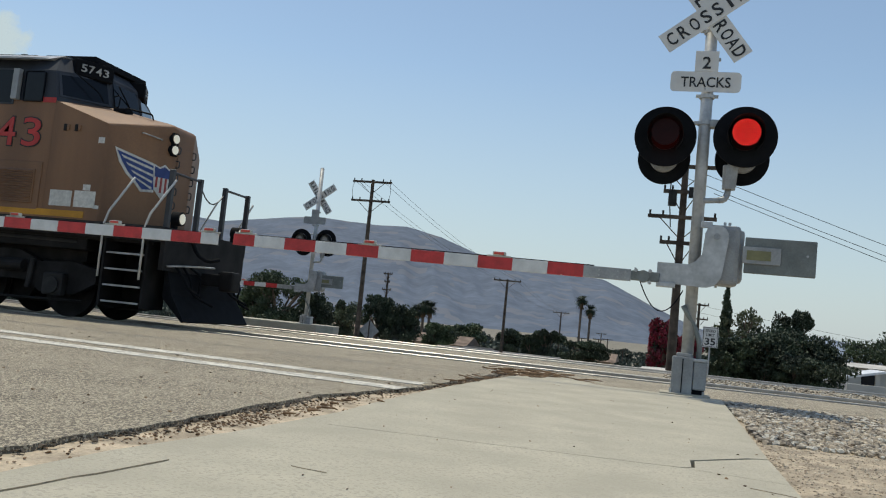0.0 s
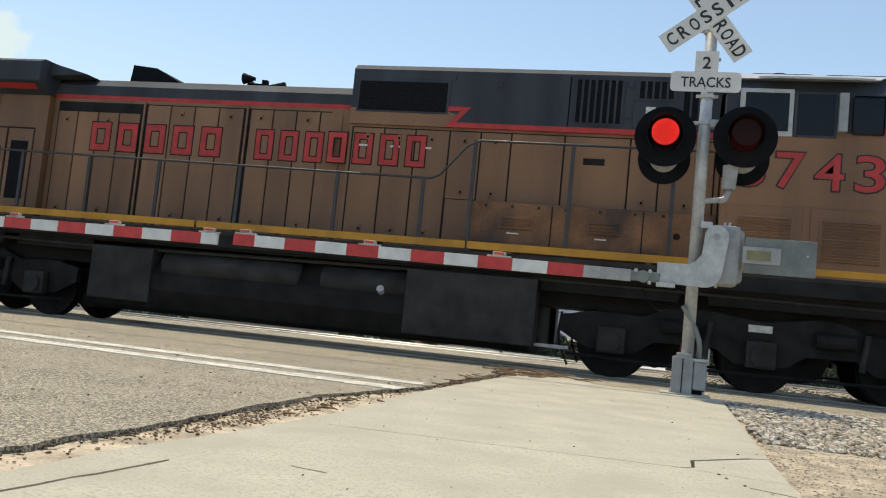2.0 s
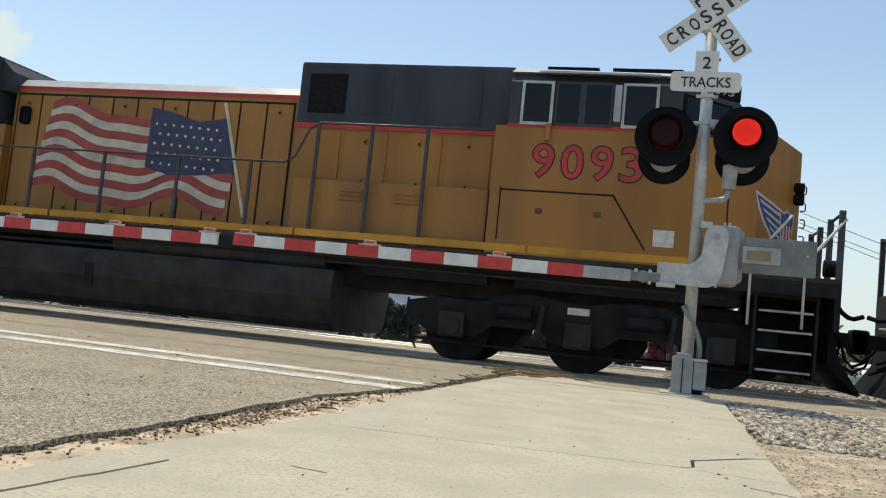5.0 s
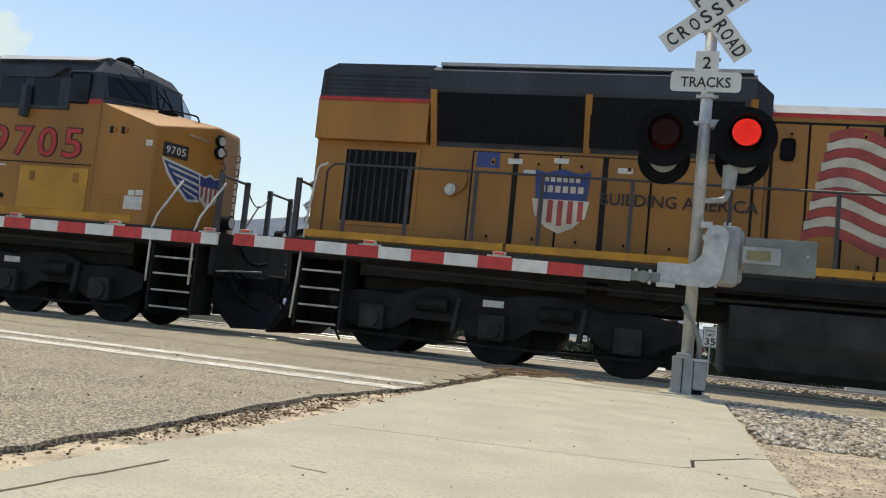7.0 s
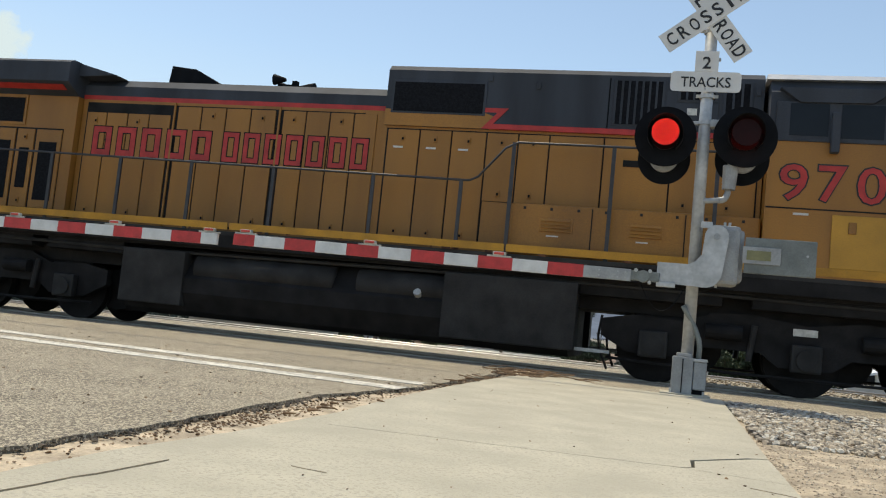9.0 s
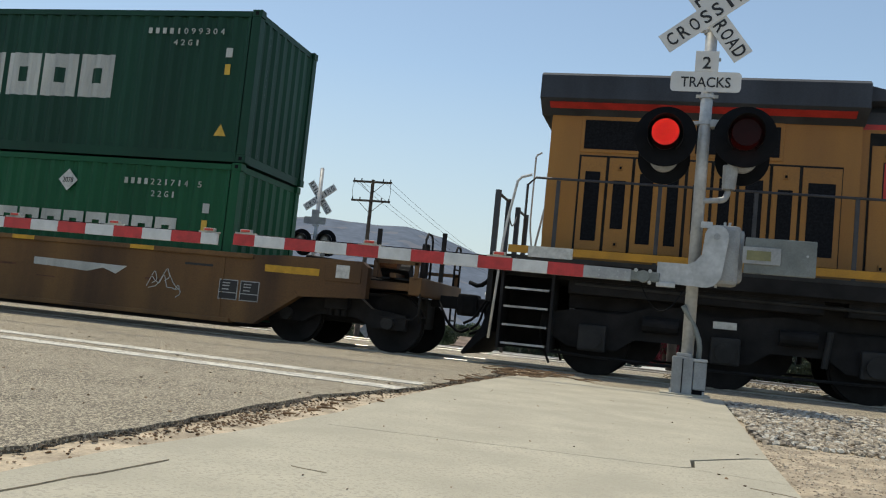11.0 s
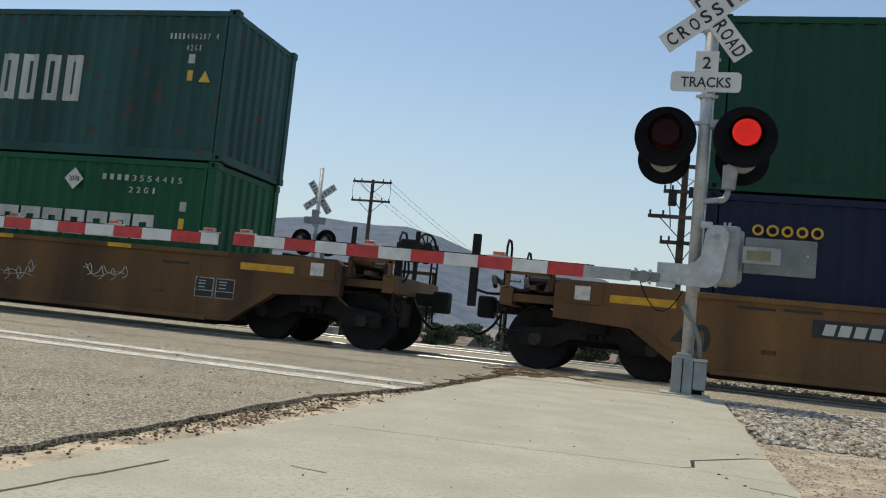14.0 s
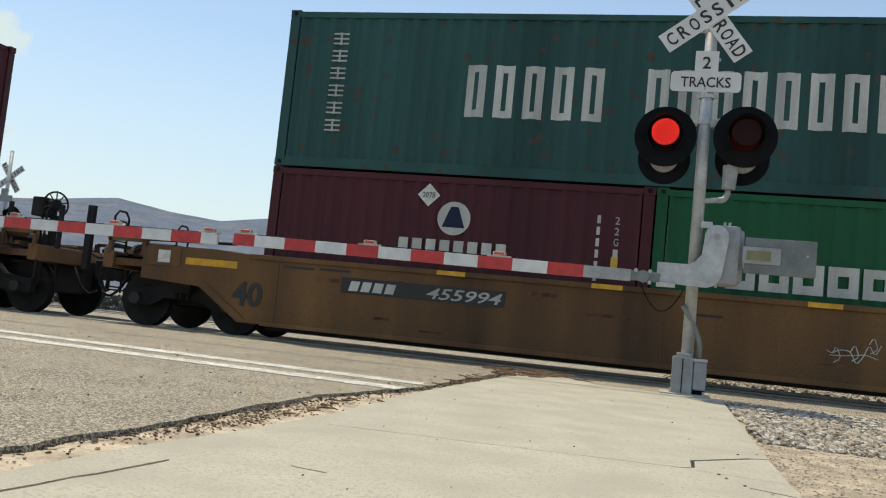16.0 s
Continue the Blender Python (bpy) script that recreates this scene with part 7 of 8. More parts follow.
def container(u, z, length, paint, label, marks=None):
    W, Hh = 1.219, 2.585
    c = thing("shipping_container", label, "shipping container", pose(u, TRACK_Y, z), group="shipping containers")
    TRAIN.append((c, u, z))
    for s in (-1, 1):
        o = part("side_wall", corrugated(length - 0.36, 0.16, Hh - 0.12, s * (W - 0.012), s), paint, c)
        o.matrix_basis = pose(0.18, 0, 0)
        part("top_rail", bx(0.17, length - 0.17, min(s * W, s * (W - 0.06)), max(s * W, s * (W - 0.06)), Hh - 0.12, Hh - 0.025), paint, c)
        part("bottom_rail", bx(0.17, length - 0.17, min(s * W, s * (W - 0.06)), max(s * W, s * (W - 0.06)), 0.0, 0.16), paint, c)
    for x in (0.0, length - 0.16):
        for s in (-1, 1):
            part("corner_post", bx(x, x + 0.16, min(s * W, s * (W - 0.16)), max(s * W, s * (W - 0.16)), 0.12, Hh - 0.12, bev=0.012), paint, c)
            for zz in (0.0, Hh - 0.118):
                k = part("corner_casting", bx(x - 0.004, x + 0.174, min(s * (W + 0.004), s * (W - 0.16)), max(s * (W + 0.004), s * (W - 0.16)), zz - 0.003, zz + 0.121, bev=0.01), paint, c)
                part("casting_hole", bx(x + 0.055, x + 0.115, s * (W + 0.006) - 0.002, s * (W + 0.006) + 0.002, zz + 0.03, zz + 0.09, bev=0.0), BLACK, k)
        part("end_rail", bx(x, x + 0.12, -W + 0.17, W - 0.17, Hh - 0.12, Hh - 0.02), paint, c)
        part("end_sill", bx(x, x + 0.12, -W + 0.17, W - 0.17, 0.0, 0.14), paint, c)
    bm = corrugated(2 * W - 0.32, 0.14, Hh - 0.12, 0, -1)
    e = part("front_wall", bm, paint, c)
    e.matrix_basis = Matrix.Translation((length - 0.03, -W + 0.16, 0)) @ pose(0, 0, 0, 0, 0, 90)
    d = part("rear_door", bx(0.03, 0.08, -W + 0.16, W - 0.16, 0.14, Hh - 0.12), paint, c)
    for y in (-0.8, -0.35, 0.35, 0.8):
        part("lock_rod", cyl(B(), (0.01, y, 0.15), (0.01, y, Hh - 0.15), 0.018, 8), GALV, d)
    part("roof", bx(0.12, length - 0.12, -W + 0.03, W - 0.03, Hh - 0.06, Hh - 0.03), paint, c)
    part("floor", bx(0.12, length - 0.12, -W + 0.05, W - 0.05, 0.02, 0.14), paint, c)
    if marks:
        marks(c, -W - 0.001)
    return c


def placard(c, x, z, y, r=0.17, size=""):
    p = part("placard", prism(B(), [(x - r, z), (x, z + r), (x + r, z), (x, z - r)], y - 0.006, y, "y"), WHITEPAPER, c, "white diamond placard")
    if size:
        lettering("placard_digits", size, x - r * 0.55, x + r * 0.55, z - 0.045, z + 0.045, y - 0.007, SIGNBLACK, p)


def codes(c, x0, x1, z, y, text, second, small=0.10):
    """Owner's mark as four bars, then the digits, spaced out, and the size code below."""
    n = len(text) + 4
    w = (x1 - x0) / n
    for i in range(n):
        a = x0 + i * w
        if i < 4:
            part("code_bar", bx(a, a + w * 0.5, y - 0.005, y, z, z + small), BOXWHITE, c)
        elif text[i - 4] != " ":
            half = 0.12 if text[i - 4] == "1" else 0.27
            lettering("code", text[i - 4], a + w * (0.27 - half), a + w * (0.27 + half), z, z + small, y - 0.004, BOXWHITE, c)
    mid = (x0 + x1) / 2
    for i, ch in enumerate(second):
        half = 0.12 if ch == "1" else 0.27
        a = mid + (i - 2) * w
        lettering("code", ch, a + w * (0.5 - half), a + w * (0.5 + half), z - 0.20, z - 0.20 + small, y - 0.004, BOXWHITE, c)


def tags(c, x, z, y, tri=None):
    part("data_mark", bx(x - 0.06, x + 0.06, y - 0.005, y, z, z + 0.16), BOXWHITE, c)
    part("caution_mark", bx(x - 0.05, x + 0.05, y - 0.005, y, z - 0.30, z - 0.12), BOXYELLOW, c)
    if tri:
        part("warning_triangle", prism(B(), [(x - 0.11 + tri[0], tri[1]), (x + 0.11 + tri[0], tri[1]), (x + tri[0], tri[1] + 0.2)], y - 0.005, y, "y"), BOXYELLOW, c)


def marks_green40(c, y):
    ring_shapes(c, "painted_mark", 2.76, 9.55, 1.0, 1.76, 9, y, BOXWHITE, wavy=True, hollow=0.36, pad=0.10)
    codes(c, 10.11, 11.62, 2.15, y, "1099304", "42G1")
    tags(c, 11.69, 1.76, y, (0.0, 0.42))


def marks_green20(c, y):
    ring_shapes(c, "painted_mark", 1.0, 5.03, 1.26, 1.60, 9, y, BOXWHITE, hollow=0.32, pad=0.12)
    placard(c, 2.82, 2.13, y, 0.19, "2078")
    codes(c, 3.93, 5.45, 2.14, y, "221714 5", "22G1")
    tags(c, 5.52, 1.72, y)


def marks_green20_later(c, y):
    ring_shapes(c, "painted_mark", 1.0, 5.03, 1.20, 1.62, 9, y, BOXWHITE, hollow=0.32, pad=0.12)
    placard(c, 3.36, 2.16, y, 0.19, "2078")
    codes(c, 3.92, 5.52, 2.18, y, "3554415", "22G1")
    tags(c, 5.52, 1.72, y)


def marks_navy(c, y):
    for k, w in enumerate((0.15, 0.16, 0.15, 0.15, 0.16)):
        bm = B()
        ringpts = [(0.72 + k * 0.195 + w * 0.42 * math.cos(j * math.pi / 8), y - 0.004, 2.06 + w * 0.42 * math.sin(j * math.pi / 8)) for j in range(16)]
        tube(bm, ringpts + ringpts[:1], 0.018, 5)
        o = part("painted_mark", bm, BOXYELLOW, c, "yellow painted mark")
    placard(c, 3.26, 2.28, y, 0.19, "2078")
    for k in range(6):
        part("code_bar", bx(5.29, 5.34, y - 0.005, y, 2.02 - k * 0.17, 2.13 - k * 0.17), BOXWHITE, c)
    for k, ch in enumerate("22G1"):
        lettering("code", ch, 5.56, 5.63, 1.98 - k * 0.16, 2.09 - k * 0.16, y - 0.004, BOXWHITE, c)
    part("caution_mark", bx(5.55, 5.65, y - 0.005, y, 1.50, 1.66), BOXYELLOW, c)


def marks_maroon(c, y):
    bm = B()
    cyl(bm, (3.09, y - 0.006, 1.92), (3.09, y, 1.92), 0.26, 30)
    d = part("painted_disc", bm, BOXWHITE, c, "white painted disc emblem")
    bm = B()
    prism(bm, [(2.91, 1.78), (3.27, 1.78), (3.15, 2.10), (3.03, 2.10)], y - 0.009, y - 0.006, "y")
    part("disc_figure", bm, NAVY, d)
    ring_shapes(c, "painted_mark", 2.21, 3.97, 1.38, 1.58, 8, y, BOXWHITE, pad=0.3)
    placard(c, 2.66, 2.26, y, 0.18, "2078")
    for k in range(6):
        part("code_bar", bx(5.26, 5.31, y - 0.005, y, 2.0 - k * 0.17, 2.12 - k * 0.17), BOXWHITE, c)
    for k, ch in enumerate("22G1"):
        lettering("code", ch, 5.52, 5.59, 2.0 - k * 0.16, 2.11 - k * 0.16, y - 0.004, BOXWHITE, c)
    part("caution_mark", bx(5.50, 5.60, y - 0.005, y, 1.35, 1.52), BOXYELLOW, c)


def marks_teal(c, y):
    ring_shapes(c, "painted_mark", 3.0, 5.26, 0.92, 1.74, 5, y, BOXWHITE, wavy=True, pad=0.34, hollow=0.38)
    ring_shapes(c, "painted_mark", 5.75, 9.35, 0.92, 1.74, 8, y, BOXWHITE, wavy=True, pad=0.30, hollow=0.38)
    for k in range(6):
        z = 2.02 - k * 0.285
        bm = B()
        for a in (0, 0.08, 0.16):
            box(bm, 0.80, 1.06, y - 0.005, y, z + a, z + a + 0.025)
        box(bm, 0.915, 0.945, y - 0.006, y, z - 0.01, z + 0.195)
        part("painted_mark", bm, BOXWHITE, c)
    codes(c, 10.97, 11.92, 2.06, y, "496287 4", "42G1", 0.10)
    tags(c, 11.43, 1.64, y, (0.28, 1.32))


def well_car(uc, number, label, logo=False, wheel=None):
    """Single-unit well car centred at uc; x runs forward."""
    car = thing("well_car", label, "freight car", pose(uc, TRACK_Y, 0), group="well cars")
    TRAIN.append((car, uc, 0))
    for s in (-1, 1):
        y0, y1 = (-1.47, -1.30) if s < 0 else (1.30, 1.47)
        bm = B()
        half = [(6.5, 0.24), (7.23, 0.74), (8.32, 0.80), (8.32, 1.28), (8.22, 1.36), (7.0, 1.36), (6.35, 1.32)]
        prism(bm, [(-x, z) for x, z in half[::-1]] + half, y0, y1, "y")
        side = part("side_sill", bm, WELL, car, "rust-stained brown steel well side")
        part("top_chord", bx(-6.4, 6.4, s * 1.40 - 0.11, s * 1.40 + 0.11, 1.255, 1.335, bev=0.012), WELL, side)
        part("bottom_chord", bx(-6.1, 6.1, s * 1.38 - 0.12, s * 1.38 + 0.12, 0.22, 0.29, bev=0.01), WELL, side)
        yy = s * 1.476
        for x in (-7.07, 7.07):
            part("reflector", bx(x - 0.46, x + 0.46, yy - 0.004, yy + 0.004, 1.08, 1.19), WELLYEL, side, "yellow reflector strip")
            part("corner_gusset", prism(B(), [(math.copysign(7.23, x), 0.74), (math.copysign(6.5, x), 0.24), (math.copysign(6.38, x), 0.30), (math.copysign(7.15, x), 0.82)], min(yy, yy + s * 0.014), max(yy, yy + s * 0.014), "y"), WELL, side)
            part("end_plate", bx(x + math.copysign(0.85, x) - 0.3, x + math.copysign(0.85, x) + 0.3, yy - 0.008, yy + 0.008, 1.02, 1.32, bev=0.01), WELL, side)
            part("paper_tag", bx(x + math.copysign(0.85, x) - 0.11, x + math.copysign(0.85, x) + 0.11, yy + s * 0.012 - 0.003, yy + s * 0.012 + 0.003, 1.08, 1.28), WHITEPAPER, side)
        for x in (-3.1, -0.8, 2.1, 4.4):
            part("reflector", bx(x - 0.22, x + 0.22, s * 1.512 - 0.002, s * 1.512 + 0.002, 1.262, 1.33), WELLYEL, side)
        for x in (-5.9, 0.0, 5.9):
            part("weld_seam", bx(x - 0.012, x + 0.012, yy - 0.004, yy + 0.004, 0.30, 1.25), WELL, side)
        for k in range(26):
            x = random.uniform(-6, 6)
            z = random.uniform(0.35, 1.1)
            part("scrape", bx(x, x + random.uniform(0.1, 0.5), s * 1.473 - 0.002, s * 1.473 + 0.002, z, z + random.uniform(0.015, 0.07)), RUST, side) if k < 12 else None
    # painted data on the near side
    y = -1.474
    pl = part("number_panel", bx(-4.82, -2.25, y - 0.004, y, 0.86, 1.10), SIGNBLACK, car, "black number panel")
    ring_shapes(pl, "painted_mark", -4.72, -3.95, 0.90, 1.05, 4, y - 0.006, BOXWHITE, pad=0.25, slant=0.25)
    lettering("car_number", number, -3.45, -2.30, 0.89, 1.06, y - 0.006, BOXWHITE, pl, shear=0.25, bold=0.01)
    lettering("size_mark", "40", -6.64, -6.12, 0.50, 0.89, y - 0.004, SIGNBLACK, car, bold=0.03)
    if logo:
        part("pale_logo_bar", prism(B(), [(2.55, 0.98), (4.35, 0.96), (4.15, 0.82), (3.9, 0.9), (3.6, 0.82), (3.2, 0.84), (2.55, 0.86)], y - 0.005, y, "y"), BOXWHITE, car, "worn white painted logo shape").matrix_basis = pose(-0.2, 0, 0)
    for a in (5.85, 6.22):
        dp = part("data_panel", bx(a, a + 0.33, y - 0.005, y, 0.58, 0.90), TREAD, car, "black data panel with a white border")
        part("data_field", bx(a + 0.015, a + 0.315, y - 0.008, y - 0.005, 0.70, 0.885), SIGNBLACK, dp)
        part("data_field", bx(a + 0.015, a + 0.315, y - 0.008, y - 0.005, 0.595, 0.685), SIGNBLACK, dp)
        for z in (0.735, 0.79, 0.835):
            part("data_bar", bx(a + 0.06, a + 0.06 + 0.16 * (0.6 + z % 0.3), y - 0.010, y - 0.008, z, z + 0.018), TREAD, dp)
    for a, z in ((-5.8, 1.16), (-5.2, 1.17), (0.3, 1.0), (5.2, 1.08)):
        part("stencil_bar", bx(a, a + 0.5, y - 0.004, y, z, z + 0.035), SIGNBLACK, car)
    bm = B()
    rng = random.Random(uc)
    for x0, z0, n in (((4.75, 0.62, 9),) if logo else ((2.35, 0.55, 10), (3.95, 0.72, 11))):
        pts = [Vector((x0 + 0.075 * k, y - 0.003, z0 + rng.uniform(0.0, 0.30))) for k in range(n)]
        tube(bm, pts, 0.007, 5)
        tube(bm, [q + Vector((0.04, 0, rng.uniform(-0.08, 0.1))) for q in pts[::2]], 0.006, 5)
        for q in pts[1::3]:
            tube(bm, [q, q + Vector((0.05, 0, 0.10)), q + Vector((0.11, 0, -0.06)), q + Vector((0.02, 0, -0.12))], 0.007, 5)
    part("scrawl", bm, BOXWHITE, car, "faint white scrawl").matrix_basis = pose(-0.2, 0, 0)
    # well floor, bulkheads, end platforms
    part("well_floor", bx(-6.1, 6.1, -1.30, 1.30, 0.16, 0.215), UNDER, car)
    for d in (-1, 1):
        bm = B()
        prism(bm, [(d * 6.3, 0.3), (d * 6.38, 0.3), (d * 6.38, 1.25), (d * 6.3, 1.25)], -1.30, 1.30, "y")
        part("bulkhead", bm, WELL, car)
        part("end_deck", bx(min(d * 6.4, d * 9.0), max(d * 6.4, d * 9.0), -0.55, 0.55, 0.98, 1.16, bev=0.02), UNDER, car)
        part("end_sill", bx(min(d * 8.95, d * 9.15), max(d * 8.95, d * 9.15), -1.35, 1.35, 0.92, 1.20, bev=0.02), WELL, car)
        part("cross_beam", bx(min(d * 7.55, d * 7.95), max(d * 7.55, d * 7.95), -1.40, 1.40, 0.98, 1.34, bev=0.03), WELL, car)
        for x in (d * 8.4, d * 9.05):
            for s in (-1, 1):
                part("platform_post", bx(x - 0.03, x + 0.03, s * 1.32 - 0.03, s * 1.32 + 0.03, 1.16, 1.42), WELL, car)
        for s in (-1, 1):
            part("platform_rail", bx(min(d * 8.4, d * 9.1), max(d * 8.4, d * 9.1), s * 1.32 - 0.03, s * 1.32 + 0.03, 1.38, 1.44), WELL, car)
            part("platform_mesh", bx(min(d * 8.4, d * 9.0), max(d * 8.4, d * 9.0), min(s * 0.6, s * 1.3), max(s * 0.6, s * 1.3), 1.14, 1.17), UNDER, car)
            part("ladder_rail", tube(B(), [(d * 9.12, s * 1.2, 0.5), (d * 9.12, s * 1.2, 1.9), (d * 9.12, s * 0.8, 1.9), (d * 9.12, s * 0.8, 0.5)], 0.02, 6), UNDER, car, "", True)
            for z in (0.6, 0.9, 1.2, 1.5):
                part("ladder_rung", cyl(B(), (d * 9.12, s * 0.8, z), (d * 9.12, s * 1.2, z), 0.014, 6), UNDER, car)
        part("coupler_shank", bx(min(d * 9.0, d * 9.5), max(d * 9.0, d * 9.5), -0.10, 0.10, 0.80, 1.0), UNDER, car)
        part("coupler", bx(min(d * 9.45, d * 9.72), max(d * 9.45, d * 9.72), -0.17, 0.17, 0.70, 1.06, bev=0.05), UNDER, car)
        part("air_hose", tube(B(), [(d * 9.2, -0.4, 0.9), (d * 9.4, -0.42, 0.55), (d * 9.6, -0.42, 0.42), (d * 9.75, -0.42, 0.5)], 0.025, 6), BLACK, car, "black air hose", True)
        # bogie
        xa, xb = d * 7.75 - 0.85, d * 7.75 + 0.85
        for s in (-1, 1):
            bm = B()
            prism(bm, [(xa - 0.28, 0.36), (xa + 0.28, 0.36), (xa + 0.5, 0.50), (xb - 0.5, 0.50), (xb - 0.28, 0.36), (xb + 0.28, 0.36), (xb + 0.28, 0.60), (xb - 0.3, 0.66), (xb - 0.5, 0.82), (xa + 0.5, 0.82), (xa + 0.3, 0.66), (xa - 0.28, 0.60)], s * 1.0 - 0.07, s * 1.0 + 0.07, "y")
            sf = part("bogie_frame", bm, UNDER, car)
            for x in (xa, xb):
                part("axle_cap", cyl(B(), (x, s * 1.07, 0.46), (x, s * 1.16, 0.46), 0.10, 14), UNDERGREY, sf)
            for k in (-0.12, 0.0, 0.12):
                part("spring", cyl(B(), ((xa + xb) / 2 + k, s * 1.09, 0.50), ((xa + xb) / 2 + k, s * 1.09, 0.72), 0.05, 10), UNDER, sf)
        part("brake_rigging", bx(d * 7.75 - 1.15, d * 7.75 + 1.15, -0.62, 0.62, 0.40, 0.92, bev=0.05), UNDER, car)
        for s in (-1, 1):
            part("deck_beam", bx(min(d * 8.0, d * 9.0), max(d * 8.0, d * 9.0), s * 1.22 - 0.05, s * 1.22 + 0.05, 0.98, 1.10, bev=0.01), WELL, car)
            part("knee_plate", prism(B(), [(d * 8.35, 1.16), (d * 8.5, 1.16), (d * 8.42, 1.40), (d * 8.35, 1.42)], s * 1.30 - 0.02, s * 1.30 + 0.02, "y"), WELL, car)
        part("cross_tie", bx(min(d * 8.62, d * 8.72), max(d * 8.62, d * 8.72), -1.3, 1.3, 1.14, 1.24), WELL, car)
        part("reservoir", cyl(B(), (d * 8.2, -0.75, 1.30), (d * 8.8, -0.75, 1.30), 0.12, 14), UNDER, car)
        part("grab_bar", tube(B(), [(d * 8.55, -1.36, 0.55), (d * 9.15, -1.36, 0.55), (d * 9.15, -1.36, 0.95)], 0.014, 6), UNDER, car)
        part("bogie_bolster", bx(d * 7.75 - 0.2, d * 7.75 + 0.2, -1.2, 1.2, 0.60, 0.96, bev=0.03), UNDER, car)
        wheelset(car, xa, 0.46)
        wheelset(car, xb, 0.46)
    # hand brake at the rear end, posts and pipes
    if wheel:
        wx, wz = wheel
        ring = [(wx + 0.10 * math.sin(a * math.pi / 10), -0.98 + 0.20 * math.sin(a * math.pi / 10), wz + 0.23 * math.cos(a * math.pi / 10)) for a in range(21)]
        hb = part("hand_brake", tube(B(), ring, 0.018, 6), UNDER, car, "spoked hand brake wheel")
        for k in range(5):
            part("spoke", cyl(B(), ring[2 * k], ring[2 * k + 10], 0.011, 6), UNDER, hb)
        part("hub", cyl(B(), (wx - 0.18, -0.90, wz), (wx + 0.04, -1.0, wz), 0.10, 12), UNDER, hb)
        part("brake_box", bx(wx - 0.40, wx - 0.14, -1.10, -0.72, wz - 0.22, wz + 0.12, bev=0.03), UNDER, car)
        part("brake_chain", tube(B(), [(wx - 0.3, -0.9, wz - 0.2), (wx - 0.25, -0.95, 1.2), (wx - 0.6, -0.9, 0.95)], 0.02, 6), UNDER, car)
    part("brake_stand", bx(9.0, 9.10, -0.96, -0.86, 1.1, 1.75), UNDER, car)
    part("end_post", bx(-9.66, -9.54, -1.22, -1.12, 0.85, 1.95, bev=0.01), UNDER, car, "dark upright end post")
    for x in (-8.75, -9.25):
        part("deck_pipe", tube(B(), [(x, -1.2, 1.18), (x - 0.1, -0.9, 1.34), (x - 0.2, 0.4, 1.30), (x - 0.2, 1.1, 1.2)], 0.04, 6), UNDER, car)
    part("slack_cable", tube(B(), [(-8.5, -1.25, 1.28), (-8.9, -1.28, 1.12), (-9.3, -1.2, 1.05), (-9.6, -1.0, 1.12)], 0.022, 6), BLACK, car, "black slack cable", True)
    for x in (8.35, 9.4):
        part("stanchion", bx(x - 0.03, x + 0.03, -1.2, -1.14, 1.16, 1.92), UNDER, car)
    part("valve", cyl(B(), (8.4, -1.15, 1.42), (8.7, -1.15, 1.42), 0.11, 14), RUST, car, "rusty valve body")
    for k, (a, b) in enumerate((((6.9, -1.0, 1.5), (8.9, -1.0, 1.48)), ((7.0, -0.8, 1.42), (8.8, -0.9, 1.3)), ((-6.9, -1.0, 1.5), (-8.6, -1.0, 1.46)))):
        part("brake_pipe", cyl(B(), a, b, 0.025, 8), UNDER, car)
    return car


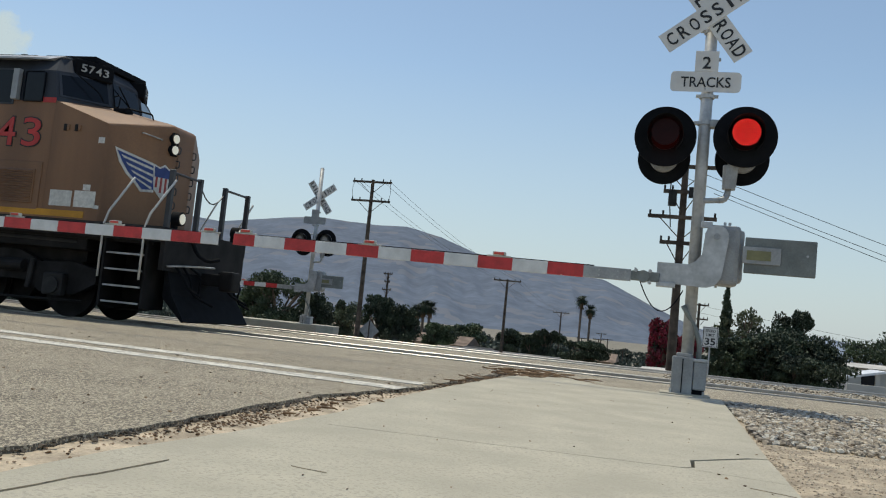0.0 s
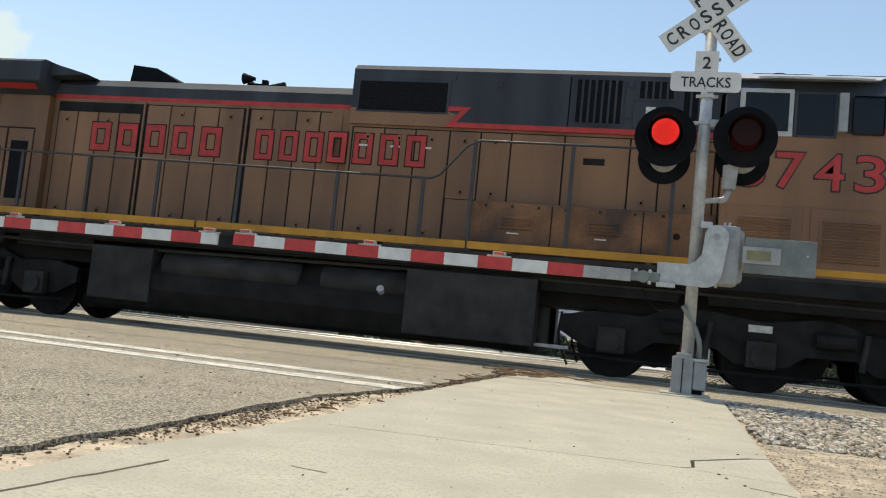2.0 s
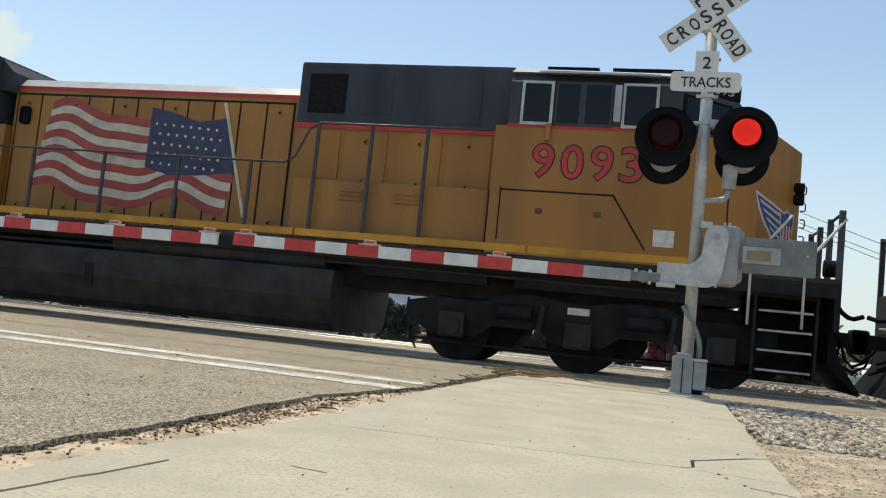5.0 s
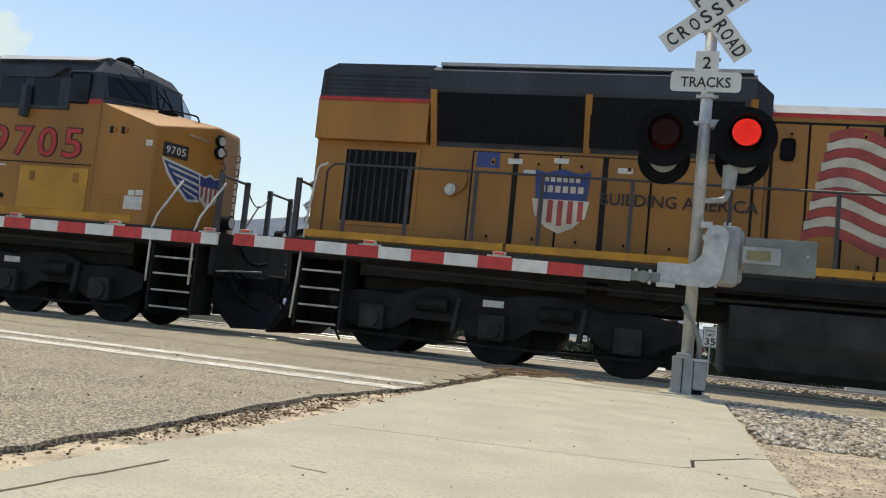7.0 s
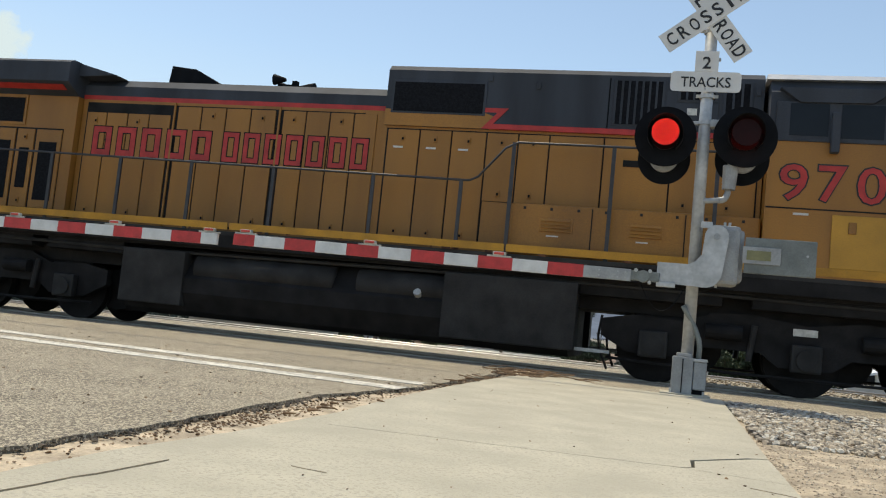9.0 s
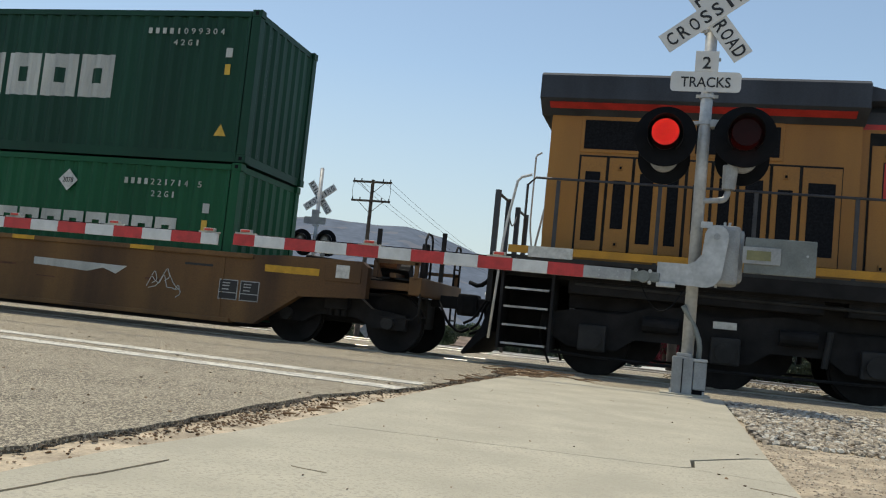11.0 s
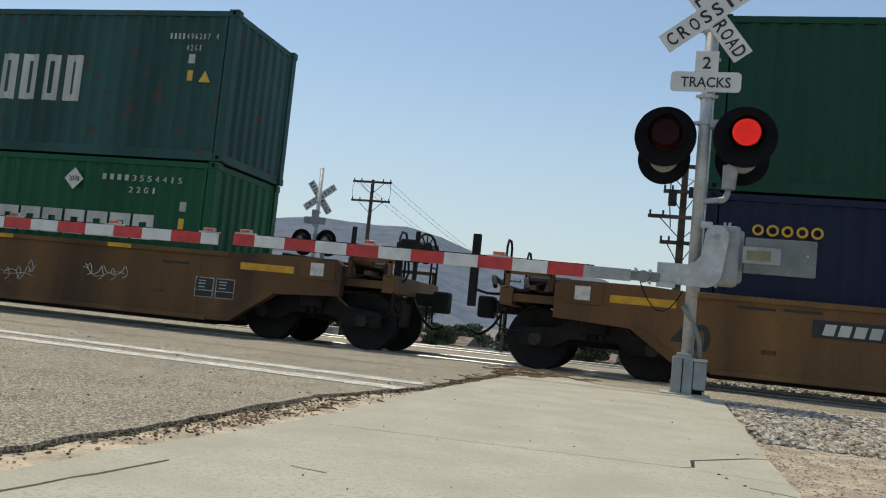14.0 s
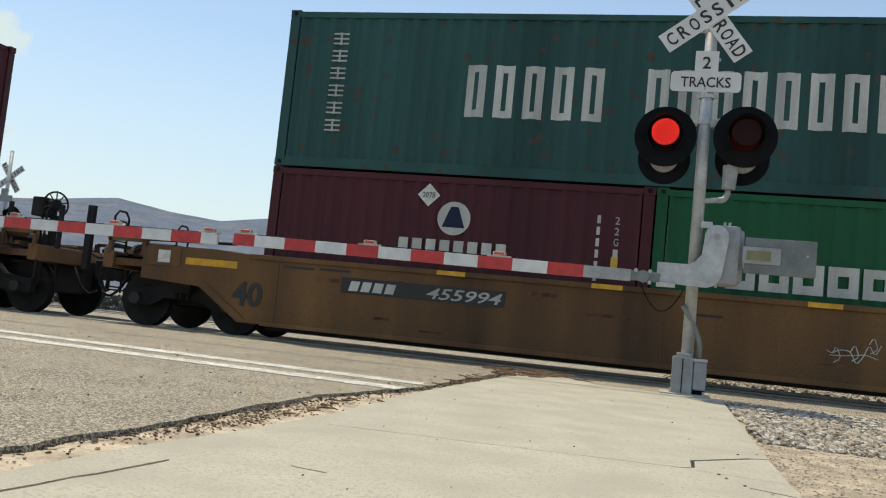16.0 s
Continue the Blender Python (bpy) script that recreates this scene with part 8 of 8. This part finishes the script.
def build_train():
    loco_ge(21.95, "5743", True)
    loco_emd(-0.05, "9093")
    loco_ge(-22.55, "9705", False)
    Z1, Z2 = 0.235, 2.838
    well_car(-32.21, "455851", "brown well car with rust stains carrying stacked containers", logo=True)
    well_car(-52.15, "455994", "brown well car with white scrawls carrying stacked containers", wheel=(9.50, 1.68))
    well_car(-71.75, "455612", "brown well car carrying a maroon container stack", wheel=(9.10, 1.93))
    container(-38.51, Z2, 12.192, GREENDARK, "dark green forty-foot container stacked on two short ones", marks_green40)
    container(-38.51, Z1, 6.058, NAVY, "navy blue twenty-foot container in the well", marks_navy)
    container(-32.425, Z1, 6.058, GREEN, "bright green twenty-foot container with white block markings", marks_green20)
    container(-58.45, Z2, 12.192, TEAL, "weathered teal forty-foot container with rust spots", marks_teal)
    container(-58.45, Z1, 6.058, MAROON, "maroon twenty-foot container in the well", marks_maroon)
    container(-52.365, Z1, 6.058, GREEN, "bright green twenty-foot container with white block markings", marks_green20_later)
    container(-78.1, Z2, 12.192, MAROON, "maroon forty-foot container following on the train")
    container(-78.1, Z1, 12.192, MAROON, "maroon forty-foot container low in the well")


# ---- motion ----
TRAVEL = [(0.0, -51.74), (0.5, -48.45), (1.0, -45.17), (1.5, -41.76), (2.0, -38.42), (2.5, -35.17), (3.0, -31.93), (3.5, -28.69), (4.0, -25.49), (4.2, -24.22),
          (5.25, -17.51), (6.3, -10.80), (6.5, -9.52), (7.0, -6.33), (7.5, -3.05), (8.0, 0.2), (8.5, 3.46), (9.0, 6.67), (9.2, 7.95), (10.25, 14.63),
          (11.3, 21.37), (11.5, 22.67), (12.0, 25.95), (12.5, 29.20), (13.0, 32.36), (13.5, 35.60), (14.0, 38.92), (14.5, 42.2), (15.0, 45.47), (15.5, 48.76), (16.0, 52.08)]


def motions():
    for ob, u, z in TRAIN:
        walk(ob, [(t, pose(u + s, TRACK_Y, z)) for t, s in TRAVEL])
    for ob, x, r in WHEELS:
        walk(ob, [(k / 10, pose(x, 0, r, 0, math.degrees(0.648 * k / r), 0)) for k in range(161)])
    # lamps flash in turn: each disc turns its lit face out for half of every period
    period, first = 1.1915, 0.255
    for ob, p, k in FLASH:
        edges = []
        t = first - period + (period / 2 if k else 0)
        while t < 16.5:
            edges += [(t, True), (t + period / 2, False)]
            t += period
        lit = k == 1
        turn, keys = (0.0 if lit else 180.0), []
        keys.append((0.0, turn))
        for t, on in edges:
            if t < 0.12 or t > 15.9:
                continue
            f = round(t * 30)
            for h in range(f - 2, f):
                if h % 15 == 0:
                    f = h if t <= h / 30 + 0.002 else h + 3
                    break
            for j, a in ((-3, 0), (-2, 60), (-1, 120), (0, 180)):
                keys.append(((f + j) / 30, turn + a))
            turn += 180
        keys.append((16.0, turn))
        walk(ob, [(t, pose(*p, 0, 0, a)) for t, a in keys])


build_ground()
build_pavement()
build_loose()
build_signals()
build_distance()
build_train()
motions()
